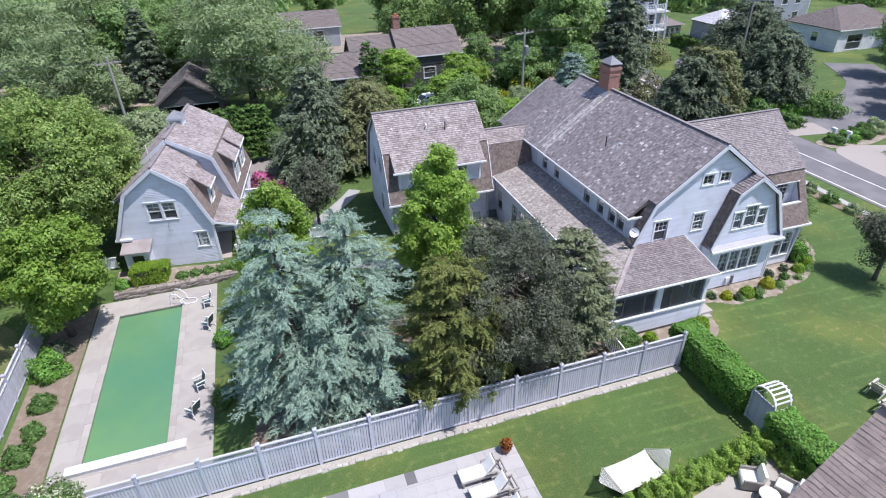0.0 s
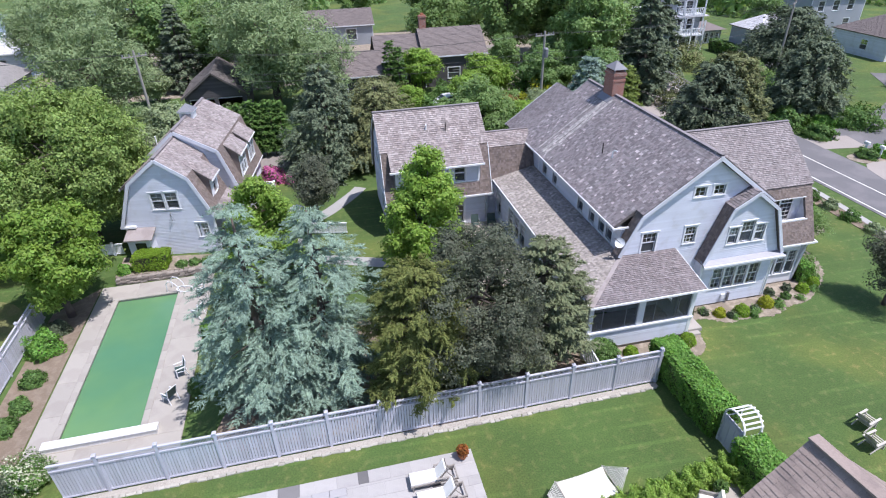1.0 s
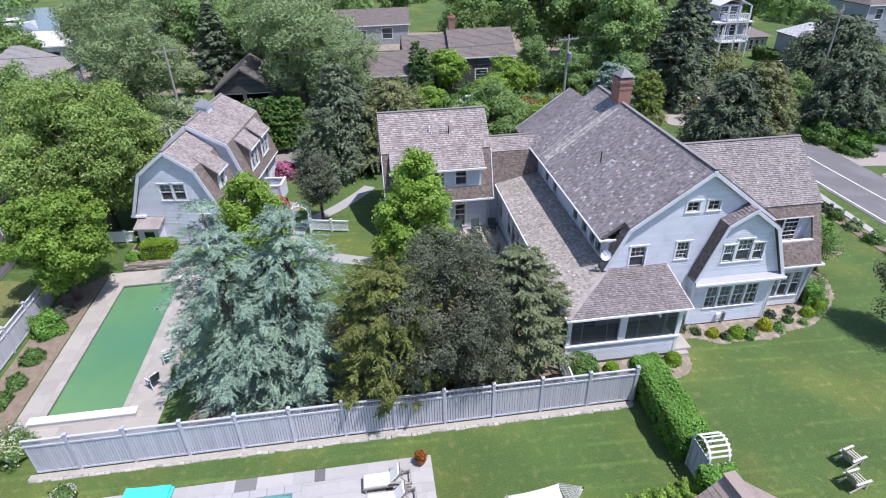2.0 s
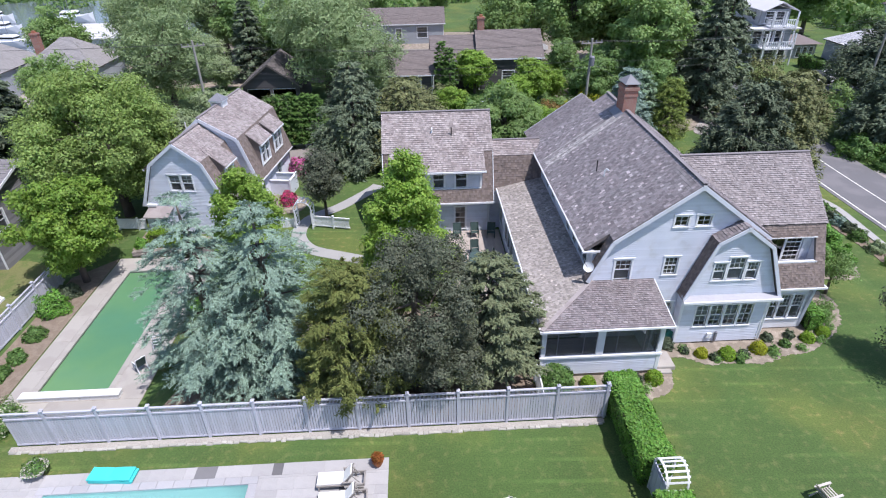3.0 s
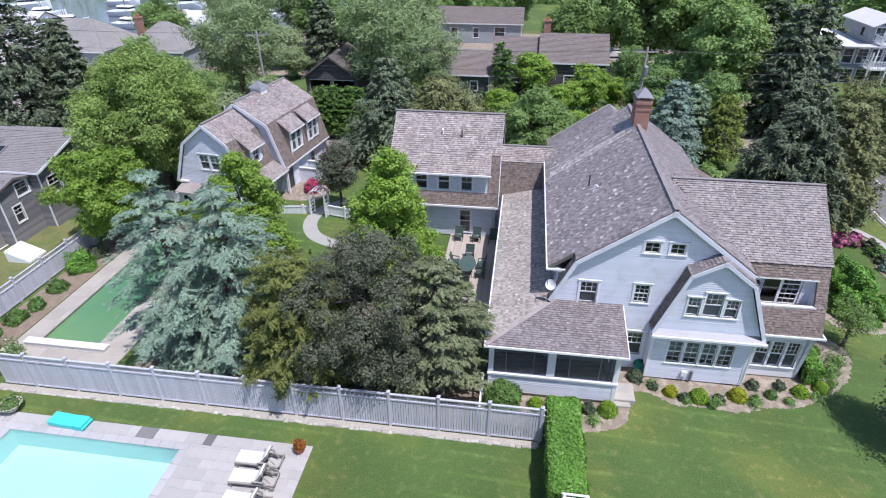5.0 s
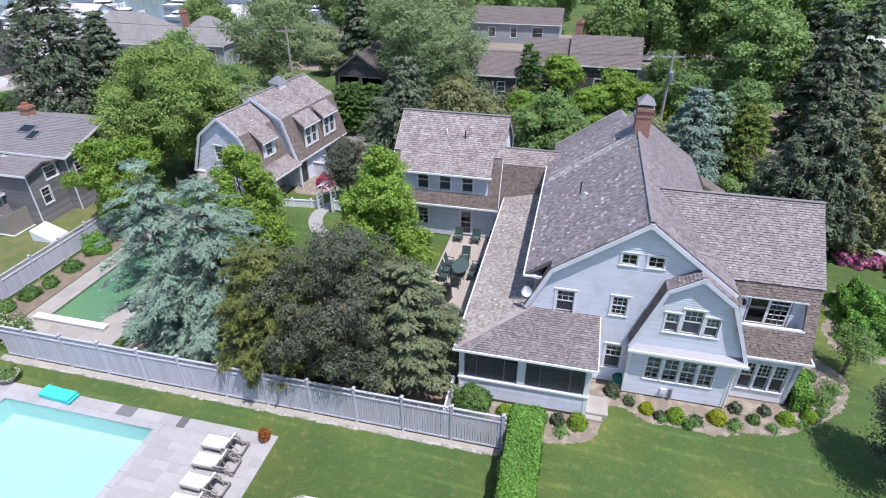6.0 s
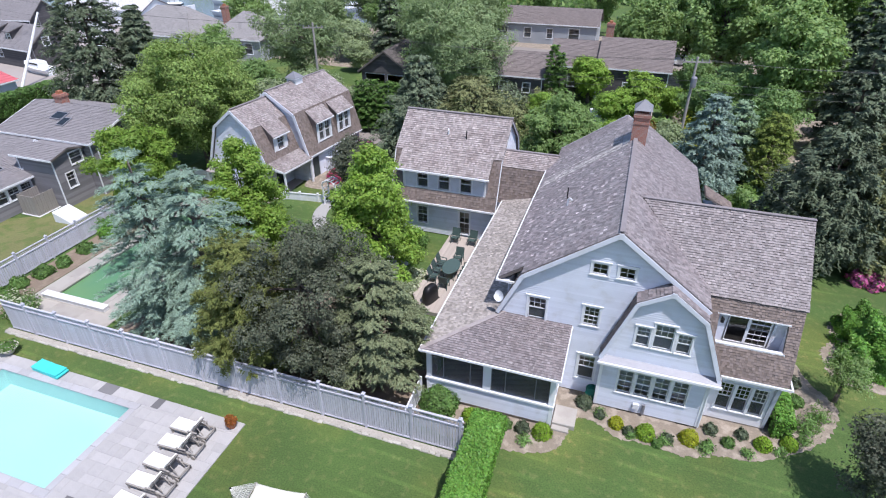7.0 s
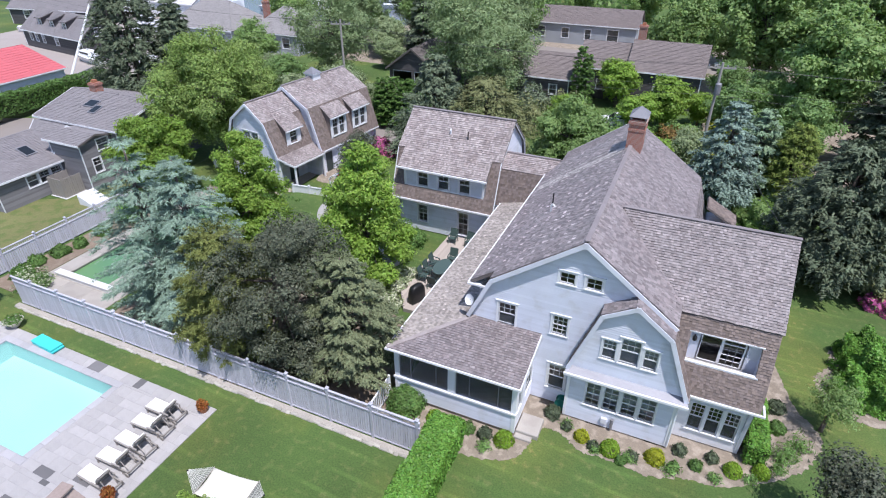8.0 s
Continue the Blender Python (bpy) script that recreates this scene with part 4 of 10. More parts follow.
def conifer(name, place, h, rad, material, label, seed, tiers=16, per=7, spray=14, needles=14, leaf=0.09, droop=0.25, rise=0.15, low=0.04, shape=0.85, aspect=0.25, group="",
            width=0.5, tops=((0, 0, 1.0),), category="tree", fill=0.25, hang=0.05, splay=0.9, kind="", ruffle=0.12, squash=(1.0, 1.0), uneven=(0.66, 1.16)):
    """A needle tree: limbs in tiers round one or more stems, each with side twigs that hang at their ends and carry needles."""
    rng = np.random.default_rng(seed)
    ob = thing(name, place, label, category, group, kind, turn=0.0, local=True)
    pts, nrm, siz, alo = [], [], [], []
    s = Shape()
    for tx, ty, th in tops:
        hh = h * th
        s.rod((tx * 0.3, ty * 0.3, -0.1), (tx, ty, hh * 0.5), rad * 0.06, rad * 0.045, 8).rod((tx, ty, hh * 0.5), (tx, ty, hh * 0.97), rad * 0.045, rad * 0.008, 8)
        ang = rng.uniform(0, 6)
        for t in range(tiers):
            q = low + (1 - low) * (t + rng.uniform(0.1, 0.9)) / tiers
            reach = rad * max(0.05, (1 - q)) ** shape * (1.0 if q > 0.14 else 0.86)
            for k in range(max(4, int(per * (0.6 + 0.5 * (1 - q))))):
                ang += 2.39996 + rng.uniform(-0.3, 0.3)
                ln = reach * rng.uniform(*uneven)
                foot = min(1.0, 0.3 + 1.4 * q)
                base = np.array([tx * foot, ty * foot, hh * q])
                out = np.array([math.cos(ang), math.sin(ang), 0.0])
                side = np.array([-out[1], out[0], 0.0])
                nb = max(9, int(spray * (ln / rad) ** 0.8))
                a = rng.uniform(fill if q < 0.8 else 0.02, 1.0, nb) ** 0.8
                sg = np.where(rng.random(nb) < 0.5, -1.0, 1.0)
                turn = rng.uniform(0.25, 1.0, nb) * splay
                bl = (width * ln * (1.12 - a) + 0.08 * rad) * rng.uniform(0.6, 1.2, nb)
                root = base + out * (a * ln)[:, None] + np.array([0, 0, 1.0]) * (rise * ln * np.sin(a * 2.2) - droop * ln * a ** 2.2 + rng.normal(scale=ruffle * 0.5, size=nb) * ln * 0.4)[:, None]
                ways = out * np.cos(turn)[:, None] + side * (np.sin(turn) * sg)[:, None]
                pick = np.repeat(np.arange(nb), needles)
                m = len(pick)
                f = rng.random(m) ** 0.8
                p = root[pick] + ways[pick] * (f * bl[pick])[:, None]
                p[:, 2] += rng.normal(scale=ruffle * 0.12, size=m) * ln - hang * bl[pick] * f ** 2
                p += rng.normal(scale=0.03, size=(m, 3))
                flick = rng.normal(scale=0.55, size=m)
                cross = np.stack([-ways[pick][:, 1], ways[pick][:, 0], np.zeros(m)], 1)
                al = ways[pick] * np.cos(flick)[:, None] + cross * np.sin(flick)[:, None]
                al[:, 2] -= hang * 1.3 * f
                pts.append(p)
                alo.append(al)
                nrm.append(np.array([0, 0, 1.0]) + out * 0.4 + rng.normal(scale=0.4, size=(m, 3)))
                siz.append(np.full(m, leaf) * rng.uniform(0.65, 1.4, m))
                if k % 3 == 0 and q < 0.85:
                    tip = base + out * ln * 0.8 + np.array([0, 0, rise * ln - droop * ln * 0.6])
                    s.rod(tuple(base), tuple(tip), rad * 0.012 + 0.01, 0.006, 5)
    part("trunk", s, M["bark"], ob, smooth=True)
    pts = np.concatenate(pts)
    pts[:, 0] *= squash[0]
    pts[:, 1] *= squash[1]
    pts[:, 2] = np.maximum(pts[:, 2], 0.05)
    leaf_cards("crown", pts, np.concatenate(nrm), np.concatenate(siz), aspect, material, ob, np.concatenate(alo))
    return ob


def shrub(name, place, r, h, n, leaf, material, label, seed, category="shrub", group="", flowers=None, share=0.3, aspect=0.6, kind="", tight=0.12):
    """A low bush: a leafy dome on short stems, with or without flowers."""
    rng = np.random.default_rng(seed)
    ob = thing(name, place, label, category, group, kind, local=True)
    d = round_dirs(rng, n)
    d[:, 2] = np.abs(d[:, 2]) * 1.15 - 0.15
    lump = 1 + tight * np.sin(5 * d[:, 0] + seed) * np.sin(5 * d[:, 1] + 2 * seed) + tight * 0.8 * np.sin(9 * d[:, 2] + 4 * d[:, 0] + seed)
    p = d * (np.array([r, r, h * 0.92]) * (lump * rng.uniform(0.78, 1.03, n))[:, None])
    p[:, 2] = np.maximum(p[:, 2] + h * 0.08, 0.02)
    nrm = d + rng.normal(scale=0.45, size=d.shape)
    s = Shape()
    for k in range(5):
        q = k * 1.256 + seed
        s.rod((0.05 * r * math.cos(q), 0.05 * r * math.sin(q), -0.03), (0.5 * r * math.cos(q), 0.5 * r * math.sin(q), h * 0.6), 0.02 + 0.012 * r, 0.008, 5)
    part("stem", s, M["bark"], ob)
    sizes = leaf * rng.uniform(0.7, 1.3, n)
    if flowers is None:
        leaf_cards("foliage", p, nrm, sizes, aspect, material, ob)
    else:
        pick = (rng.random(n) < share) & (d[:, 2] > -0.05)
        leaf_cards("foliage", p[~pick], nrm[~pick], sizes[~pick], aspect, material, ob)
        leaf_cards("blossom", p[pick] * 1.03, nrm[pick], sizes[pick] * 1.1, 0.85, flowers, ob)
    return ob


def hedge(name, x0, x1, y0, y1, h, n, leaf, material, label, seed, z=0.0, group=""):
    """A clipped hedge: leaves on a rounded box, with an uneven skin, over a core coloured dark for inner shade."""
    rng = np.random.default_rng(seed)
    ob = thing(name, ((x0 + x1) / 2, (y0 + y1) / 2, z), label, "hedge", group, local=True)
    w, l = (x1 - x0) / 2, (y1 - y0) / 2
    areas = np.array([4 * w * l * 1.7, 1.3 * l * h, 2 * l * h, 1.5 * w * h, 1.5 * w * h])
    side = rng.choice(5, n, p=areas / areas.sum())
    a, b, c = rng.uniform(-1, 1, n), rng.uniform(-1, 1, n), rng.uniform(0.0, 1, n)
    x = np.select([side == 1, side == 2], [-w, w], a * w)
    y = np.select([side == 3, side == 4], [-l, l], b * l)
    zz = np.where(side == 0, h, c * h)
    nx = np.select([side == 1, side == 2], [-1, 1], 0).astype(float)
    ny = np.select([side == 3, side == 4], [-1, 1], 0).astype(float)
    nz = np.where(side == 0, 1.0, 0.0)
    nrm = np.stack([nx, ny, nz], 1)
    bulge = 0.05 * np.sin(3.1 * x + 2.3 * y + seed) + 0.05 * np.sin(5.2 * y - 4 * zz) + rng.normal(scale=0.05, size=n)
    p = np.stack([x, y, zz], 1) + nrm * bulge[:, None]
    edge = np.clip((np.abs(p[:, 0]) / w - 0.75) * 4, 0, 1) * np.clip((p[:, 2] / h - 0.8) * 5, 0, 1)
    p[:, 2] -= 0.16 * edge
    p[:, 2] = np.maximum(p[:, 2], 0.02)
    p[:, 0] *= 0.80 + 0.20 * np.clip(p[:, 2] / h, 0, 1)
    # solid block for twigs and the shade between them; darkens the -x side
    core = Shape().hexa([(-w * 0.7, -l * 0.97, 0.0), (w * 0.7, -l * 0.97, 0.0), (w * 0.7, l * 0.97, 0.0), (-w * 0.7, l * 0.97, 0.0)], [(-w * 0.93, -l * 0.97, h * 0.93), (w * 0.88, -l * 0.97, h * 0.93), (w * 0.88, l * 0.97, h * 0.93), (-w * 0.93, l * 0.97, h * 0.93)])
    part("inner_twig_shade_core", core, M["hedge_twig_shade"], ob)
    leaf_cards("foliage", p, nrm + rng.normal(scale=0.38, size=p.shape), leaf * rng.uniform(0.7, 1.3, n), 0.65, material, ob)
    return ob


# ---- ground, pools, paving, road ----
def smooth_step(a, b, x):
    t = min(1.0, max(0.0, (x - a) / (b - a)))
    return t * t * (3 - 2 * t)


def ground_z(x, y):
    west = 1 - smooth_step(-4.6, -2.6, x)
    back = smooth_step(18.05, 18.35, y)
    rise = 1 - 0.62 * smooth_step(36.2, 36.5, y)
    if x < -16:
        rise = 1.0 - 0.3 * smooth_step(36, 50, y)
        back = smooth_step(16.0, 18.35, y)
    return -0.8 * west * back * rise * (1 - smooth_step(52, 60, y)) - 1.6 * smooth_step(88, 112, y)


POOL = (-6.35, 2.42, 10.4, 15.25)
GREEN = (-10.75, -6.95, 21.75, 34.1)


def grid_lines(low, high, step, extra):
    far = [low - 2600, low - 900, low - 320, low - 120, low - 50, low - 18]
    out = [high + 18, high + 50, high + 120, high + 320, high + 900, high + 2600]
    return sorted(set(far + [round(low + step * i, 3) for i in range(int((high - low) / step) + 1)] + out + list(extra)))


def build_ground():
    xs = grid_lines(-34, 56, 1.0, (POOL[0], POOL[1], GREEN[0], GREEN[1], -2.6, -3.1, -3.6, -4.1, -4.6))
    ys = grid_lines(0, 66, 1.0, (POOL[2], POOL[3], GREEN[2], GREEN[3], 17.9, 18.05, 18.2, 18.35, 36.2, 36.35, 36.5, 88, 96, 104, 112))
    s = Shape()
    s.v = [(x, y, ground_z(x, y)) for y in ys for x in xs]
    nx = len(xs)
    for j in range(len(ys) - 1):
        for i in range(nx - 1):
            cx, cy = (xs[i] + xs[i + 1]) / 2, (ys[j] + ys[j + 1]) / 2
            if any(p[0] < cx < p[1] and p[2] < cy < p[3] for p in (POOL, GREEN)):
                continue
            k = j * nx + i
            s.f.append((k, k + 1, k + nx + 1, k + nx))
    ob = new("ground", mesh_of("ground", s, M["grass"]))
    tagged(ob, "mown green lawn with worn yellowish patches", "lawn", kind="structure")


build_ground()


def flat_patch(name, pts, z, material, label, category, thick=0.06):
    """A level patch on the ground, with an edge."""
    s = Shape().slab([(x, y, z) for x, y in pts], (0, 0, -thick))
    ob = new(name, mesh_of(name, s, material))
    return tagged(ob, label, category, kind="structure")


def rounded(points, steps=6):
    """A closed outline with its corners smoothed."""
    out = []
    n = len(points)
    for i in range(n):
        p0, p1, p2, p3 = (Vector(points[(i + k) % n]) for k in (-1, 0, 1, 2))
        for k in range(steps):
            t = k / steps
            out.append(tuple(0.5 * ((2 * p1) + (p2 - p0) * t + (2 * p0 - 5 * p1 + 4 * p2 - p3) * t * t + (3 * p1 - p0 - 3 * p2 + p3) * t ** 3)))
    return out


def worn_edge(points, amount, seed):
    """The same outline with a ragged, trodden edge."""
    rng = random.Random(seed)
    out = []
    for i, p in enumerate(points):
        q = points[(i + 1) % len(points)]
        for k in range(3):
            out.append((p[0] + (q[0] - p[0]) * k / 3 + rng.uniform(-amount, amount), p[1] + (q[1] - p[1]) * k / 3 + rng.uniform(-amount, amount)))
    return out


def ribbon(name, line, width, z, material, label, category, steps=6, lift=0.0):
    """A winding strip on the ground."""
    pts = []
    m = len(line)
    for i in range(m - 1):
        p0, p1, p2, p3 = (Vector(line[min(max(i + k, 0), m - 1)]) for k in (-1, 0, 1, 2))
        for k in range(steps):
            t = k / steps
            pts.append(0.5 * ((2 * p1) + (p2 - p0) * t + (2 * p0 - 5 * p1 + 4 * p2 - p3) * t * t + (3 * p1 - p0 - 3 * p2 + p3) * t ** 3))
    pts.append(Vector(line[-1]))
    s = Shape()
    left, right = [], []
    for i, p in enumerate(pts):
        d = (pts[min(i + 1, len(pts) - 1)] - pts[max(i - 1, 0)]).normalized()
        q = Vector((-d.y, d.x)) * width / 2
        left.append(p + q)
        right.append(p - q)
    def top(p):
        return (p.x, p.y, ground_z(p.x, p.y) + z)
    for i in range(len(pts) - 1):
        a = [top(left[i]), top(right[i]), top(right[i + 1]), top(left[i + 1])]
        s.hexa([(x, y, h - 0.1) for x, y, h in a], a)
    ob = new(name, mesh_of(name, s, material))
    return tagged(ob, label, category, kind="structure")


def basin(name, rect, top, deep, material, label):
    x0, x1, y0, y1 = rect
    s = Shape()
    t = 0.22
    s.box(x0 - t, x1 + t, y0 - t, y1 + t, deep - 0.2, deep)
    for a, b, c, d in ((x0 - t, x0, y0 - t, y1 + t), (x1, x1 + t, y0 - t, y1 + t), (x0, x1, y0 - t, y0), (x0, x1, y1, y1 + t)):
        s.box(a, b, c, d, deep, top)
    ob = new(name, mesh_of(name, s, material))
    tagged(ob, label, "swimming pool", kind="structure")
    return ob


pool = basin("swimming_pool", POOL, -0.04, -1.15, M["pool_plaster"], "pale turquoise plastered swimming pool full of clear water")
s = Shape().poly((POOL[0], POOL[2], -0.1), (POOL[1], POOL[2], -0.1), (POOL[1], POOL[3], -0.1), (POOL[0], POOL[3], -0.1))
part("water", s, M["water"], pool)
green_pool = basin("lap_pool", GREEN, -0.84, -2.2, M["concrete"], "long lap pool with murky green water and a concrete surround")
s = Shape().poly((GREEN[0], GREEN[2], -0.93), (GREEN[1], GREEN[2], -0.93), (GREEN[1], GREEN[3], -0.93), (GREEN[0], GREEN[3], -0.93))
part("water", s, M["green_water"], green_pool)

ribbon("road", [(48.3, -80), (48.2, 0), (48.2, 30), (48.6, 50), (50.5, 70), (55, 95)], 6.6, 0.03, M["asphalt"], "grey asphalt road with a worn pale edge line", "road")
ribbon("road_edge_line", [(45.4, -80), (45.3, 0), (45.3, 30), (45.7, 50), (47.6, 70)], 0.14, 0.045, M["paint_line"], "white painted line along the road edge", "road marking")
ribbon("road_centre_line", [(48.3, -80), (48.2, 0), (48.2, 30), (48.6, 50), (50.5, 70)], 0.13, 0.045, M["paint_line"], "pale painted line in the middle of the road", "road marking")
ribbon("pavement_strip", [(42.6, 5), (42.9, 25), (43.3, 32), (43.6, 36), (43.7, 38), (43.4, 39.6), (42.7, 41.0), (41.6, 42.2)], 0.6, 0.06, M["path"], "pale narrow pavement beside the road", "pavement")
ribbon("side_road", [(55, 43.2), (61, 44.5), (68, 47.5), (76, 53), (82, 62)], 6.5, 0.035, M["asphalt"], "shaded side road between gardens", "road")
flat_patch("gravel_forecourt", rounded([(51.3, 24), (60, 26), (63, 33), (57.5, 36.8), (51.4, 37.0)]), 0.04, M["gravel_drive"], "pale gravel forecourt beside the road", "driveway")
flat_patch("drive_mouth", [(51.5, 41.9), (55.8, 41.2), (56.4, 44.4), (51.7, 45.0)], 0.04, M["gravel_drive"], "pale gravel mouth of the side road", "driveway")
flat_patch("roadside_bed", rounded([(52.0, 39.9), (52.4, 37.9), (56.5, 37.6), (62.0, 39.4), (61.8, 41.2), (56.5, 40.7)]), 0.035, M["mulch"], "mulched roadside bed with low bushes", "flower bed")
flat_patch("back_drive", rounded([(40.0, 56.0), (45.2, 56.5), (51.0, 67.0), (50.8, 73.5), (47.5, 71.5), (43.5, 62.0)]), 0.04, M["gravel_drive"], "pale gravel drive behind the pines", "driveway")
flat_patch("parking_court", rounded([(57, 62), (71, 61), (77, 72), (62, 74)]), 0.03, M["asphalt"], "grey asphalt parking court before the far houses", "parking court")
ribbon("garden_path", [(6.6, 45.6), (5.7, 44.2), (3.6, 41.6), (1.4, 39.6), (0.9, 37.2), (2.0, 35.0), (4.4, 33.8), (7.5, 32.6), (10.5, 31.5)], 1.1, 0.03, M["path"], "winding grey paved garden path", "path")
ribbon("cottage_drive", [(-2.0, 53.0), (-5, 56.5), (-8.5, 60), (-14, 63), (-24, 64)], 4.2, 0.03, M["drive_brown"], "grey-brown gravel drive behind the cottage", "driveway")
flat_patch("drive_court", rounded([(-3.2, 50.6), (1.0, 50.8), (2.2, 54), (-2, 57), (-6.5, 56)]), 0.03, M["drive_brown"], "grey-brown gravel turning place", "driveway")
ribbon("neighbour_drive", [(-60, 30), (-46, 38), (-38, 42), (-33, 50)], 7.5, 0.03, M["drive_brown"], "brown gravel drive beside the grey house", "driveway")
flat_patch("harbour_yard", rounded([(-90, 58), (-44, 58), (-36, 68), (-42, 96), (-90, 96)]), 0.05, M["gravel_drive"], "pale gravel yard of the boat harbour", "yard")

flat_patch("neighbour_lawn", rounded([(-34, 20), (-16.3, 20), (-16.2, 33.5), (-20.5, 36), (-21.2, 31.0), (-24.2, 28.6), (-34, 25)]), -0.765, M["dry_grass"], "dry yellowish lawn beside the grey house", "lawn")
# beds of mulch
flat_patch("front_bed", worn_edge(rounded([(15.6, 20.9), (16.6, 18.9), (20.0, 18.7), (22.5, 19.3), (23.2, 20.6), (23.4, 21.7), (24.4, 21.75), (25.4, 21.15), (27.0, 21.2), (28.4, 21.05), (30.0, 21.6), (31.7, 21.9), (34.2, 23.6), (35.3, 25.2), (35.6, 26.6), (34.5, 28.3), (33.7, 31.2), (32.4, 31.0), (32.2, 26), (31.5, 24.2), (24, 24)]), 0.07, 1), 0.018, M["mulch"], "brown mulched flower bed along the house front", "flower bed")
flat_patch("side_bed", worn_edge(rounded([(35.7, 30.8), (36.1, 28.7), (38.4, 28.4), (39.5, 29.6), (39.8, 33.0), (39.2, 34.9), (37.9, 35.3), (36.8, 34.0), (36.4, 32.1)]), 0.1, 2), 0.018, M["mulch"], "brown mulched bed below shrubs", "flower bed")
flat_patch("verge_bed", worn_edge(rounded([(41.9, 24.0), (41.7, 29.0), (41.6, 33.0), (41.45, 35.3), (41.75, 38.0), (41.2, 39.8), (41.9, 41.0), (42.9, 39.8), (43.2, 38.0), (43.0, 34.0), (42.6, 24.0)]), 0.06, 3), 0.035, M["mulch_dark"], "dark mulched bed along the verge", "flower bed")
flat_patch("pool_bed", [(-14.5, 19.0), (-12.2, 19.0), (-12.2, 35.9), (-14.5, 33.5)], -0.765, M["mulch_dark"], "dark brown mulched bed beside the pool terrace", "flower bed")
flat_patch("tree_bed", rounded([(-1.9, 18.7), (14.8, 18.6), (14.6, 25.5), (8, 27.0), (1.5, 26.0), (-1.2, 23.5)]), 0.03, M["mulch_dark"], "dark mulched ground below the big trees", "flower bed", 0.9)
flat_patch("cottage_bed", rounded([(-2.9, 40.8), (0.2, 41.0), (0.6, 43.0), (-1.4, 44.6), (-2.8, 44)]), 0.02, M["mulch"], "mulched bed before the cottage", "flower bed", 0.6)
flat_patch("gravel_strip", [(-9.2, 17.6), (18.7, 17.6), (18.7, 17.9), (-9.2, 17.9)], 0.03, M["gravel"], "pale gravel strip below the fence", "gravel strip")


# ---- the main house ----
def main_house():
    H = thing("shingled_house", (24, 30, 0), "large house, pale blue clapboard walls, white trim, weathered cedar shingle roofs", "house")
    front = Face((0, 23.55, 0), (1, 0, 0), (0, -1, 0))
    bay = Face((0, 22.95, 0), (1, 0, 0), (0, -1, 0))
    sh, br = M["shingle"], M["shingle_brown"]
    # gable wall
    ws = [(20.35, 21.2, 4.15, 5.38), (22.98, 23.68, 4.38, 5.42), (23.04, 23.72, 7.28, 7.84), (24.2, 24.88, 7.28, 7.84), (23.08, 23.88, 1.02, 2.5)]
    clad_wall(H, front, [(19.0, 0.1), (29.0, 0.1), (29.05, 3.2), (28.0, 6.42), (23.95, 9.42), (20.0, 6.55), (19.0, 4.25)], ws, name="gable_wall")
    window(H, front, *ws[0], lights=(3, 2), blind=0.0)
    window(H, front, *ws[1], lights=(3, 2), lower_lights=True)
    window(H, front, *ws[2], lights=(2, 2), double=False)
    window(H, front, *ws[3], lights=(2, 2), double=False)
    window(H, front, *ws[4], lights=(3, 2), blind=0.2)
    # bay, below and above
    lows = [(25.03 + 0.815 * i, 25.71 + 0.815 * i, 1.22, 2.62) for i in range(4)]
    clad_wall(H, bay, [(24.15, 0.12), (28.95, 0.12), (28.95, 3.2), (24.15, 3.2)], lows, name="bay_wall")
    for w in lows:
        window(H, bay, *w, lights=(2, 2), lower_lights=True, crown=False, casing=0.065)
    ups = [(25.38, 25.98, 4.28, 5.32), (26.14, 26.96, 4.28, 5.62), (27.12, 27.72, 4.28, 5.32)]
    clad_wall(H, bay, [(24.2, 3.3), (29.1, 3.3), (27.95, 6.25), (26.5, 7.36), (25.22, 6.58)], ups, name="bay_gable_wall")
    for w in ups:
        window(H, bay, *w, lights=(3, 2), casing=0.075)
    for x, side, y1 in ((24.15, (-1, 0, 0), 23.55), (28.95, (1, 0, 0), 23.85)):
        clad_wall(H, Face((x, 0, 0), (0, 1, 0), side), [(22.95, 0.12), (y1, 0.12), (y1, 3.2), (22.95, 3.2)], name="bay_side_wall")
    # stone footing with a cellar window and meter boxes
    pieces("footing", [(24.17, 28.93, 22.97, 23.6, -0.1, 0.13), (28.93, 31.93, 23.87, 24.0, -0.1, 0.12), (16.2, 22.28, 20.8, 23.5, -0.1, 0.27)], M["fieldstone"], H)
    for x in (25.25, 28.0):
        s = Shape()
        bay.block(s, x, x + 0.62, -0.02, 0.12, 0.0, 0.02)
        part("cellar_window", s, M["black_metal"], H)
    s = Shape()
    bay.block(s, 25.95, 26.22, 0.42, 0.72, 0.03, 0.14)
    part("meter_box", s, M["white"], H)
    s = Shape().rod((26.45, 22.85, 0.2), (26.45, 22.85, 0.8), 0.07)
    part("meter", s, M["lead"], H)
    # skirt between the floors of the bay
    s = Shape().slab([(24.0, 22.53, 3.18), (29.3, 22.53, 3.18), (29.3, 22.97, 3.36), (24.0, 22.97, 3.36)], (0, 0, -0.1))
    part("skirt_roof", s, M["copper"], H, "grey metal skirt roof")
    s = Shape().box(23.96, 29.34, 22.45, 22.54, 3.08, 3.2)
    part("gutter", s, M["white"], H)
    # bay roof: steep and shallow slopes
    roof_slope(H, [(24.02, 23.6, 3.2), (24.02, 22.72, 3.2), (25.16, 22.72, 6.72), (25.16, 23.6, 6.72)], br, 0.1, seed=3)
    roof_slope(H, [(25.12, 23.6, 6.7), (25.12, 22.72, 6.7), (26.52, 22.72, 7.56), (26.52, 23.6, 7.56)], sh, 0.1, seed=4)
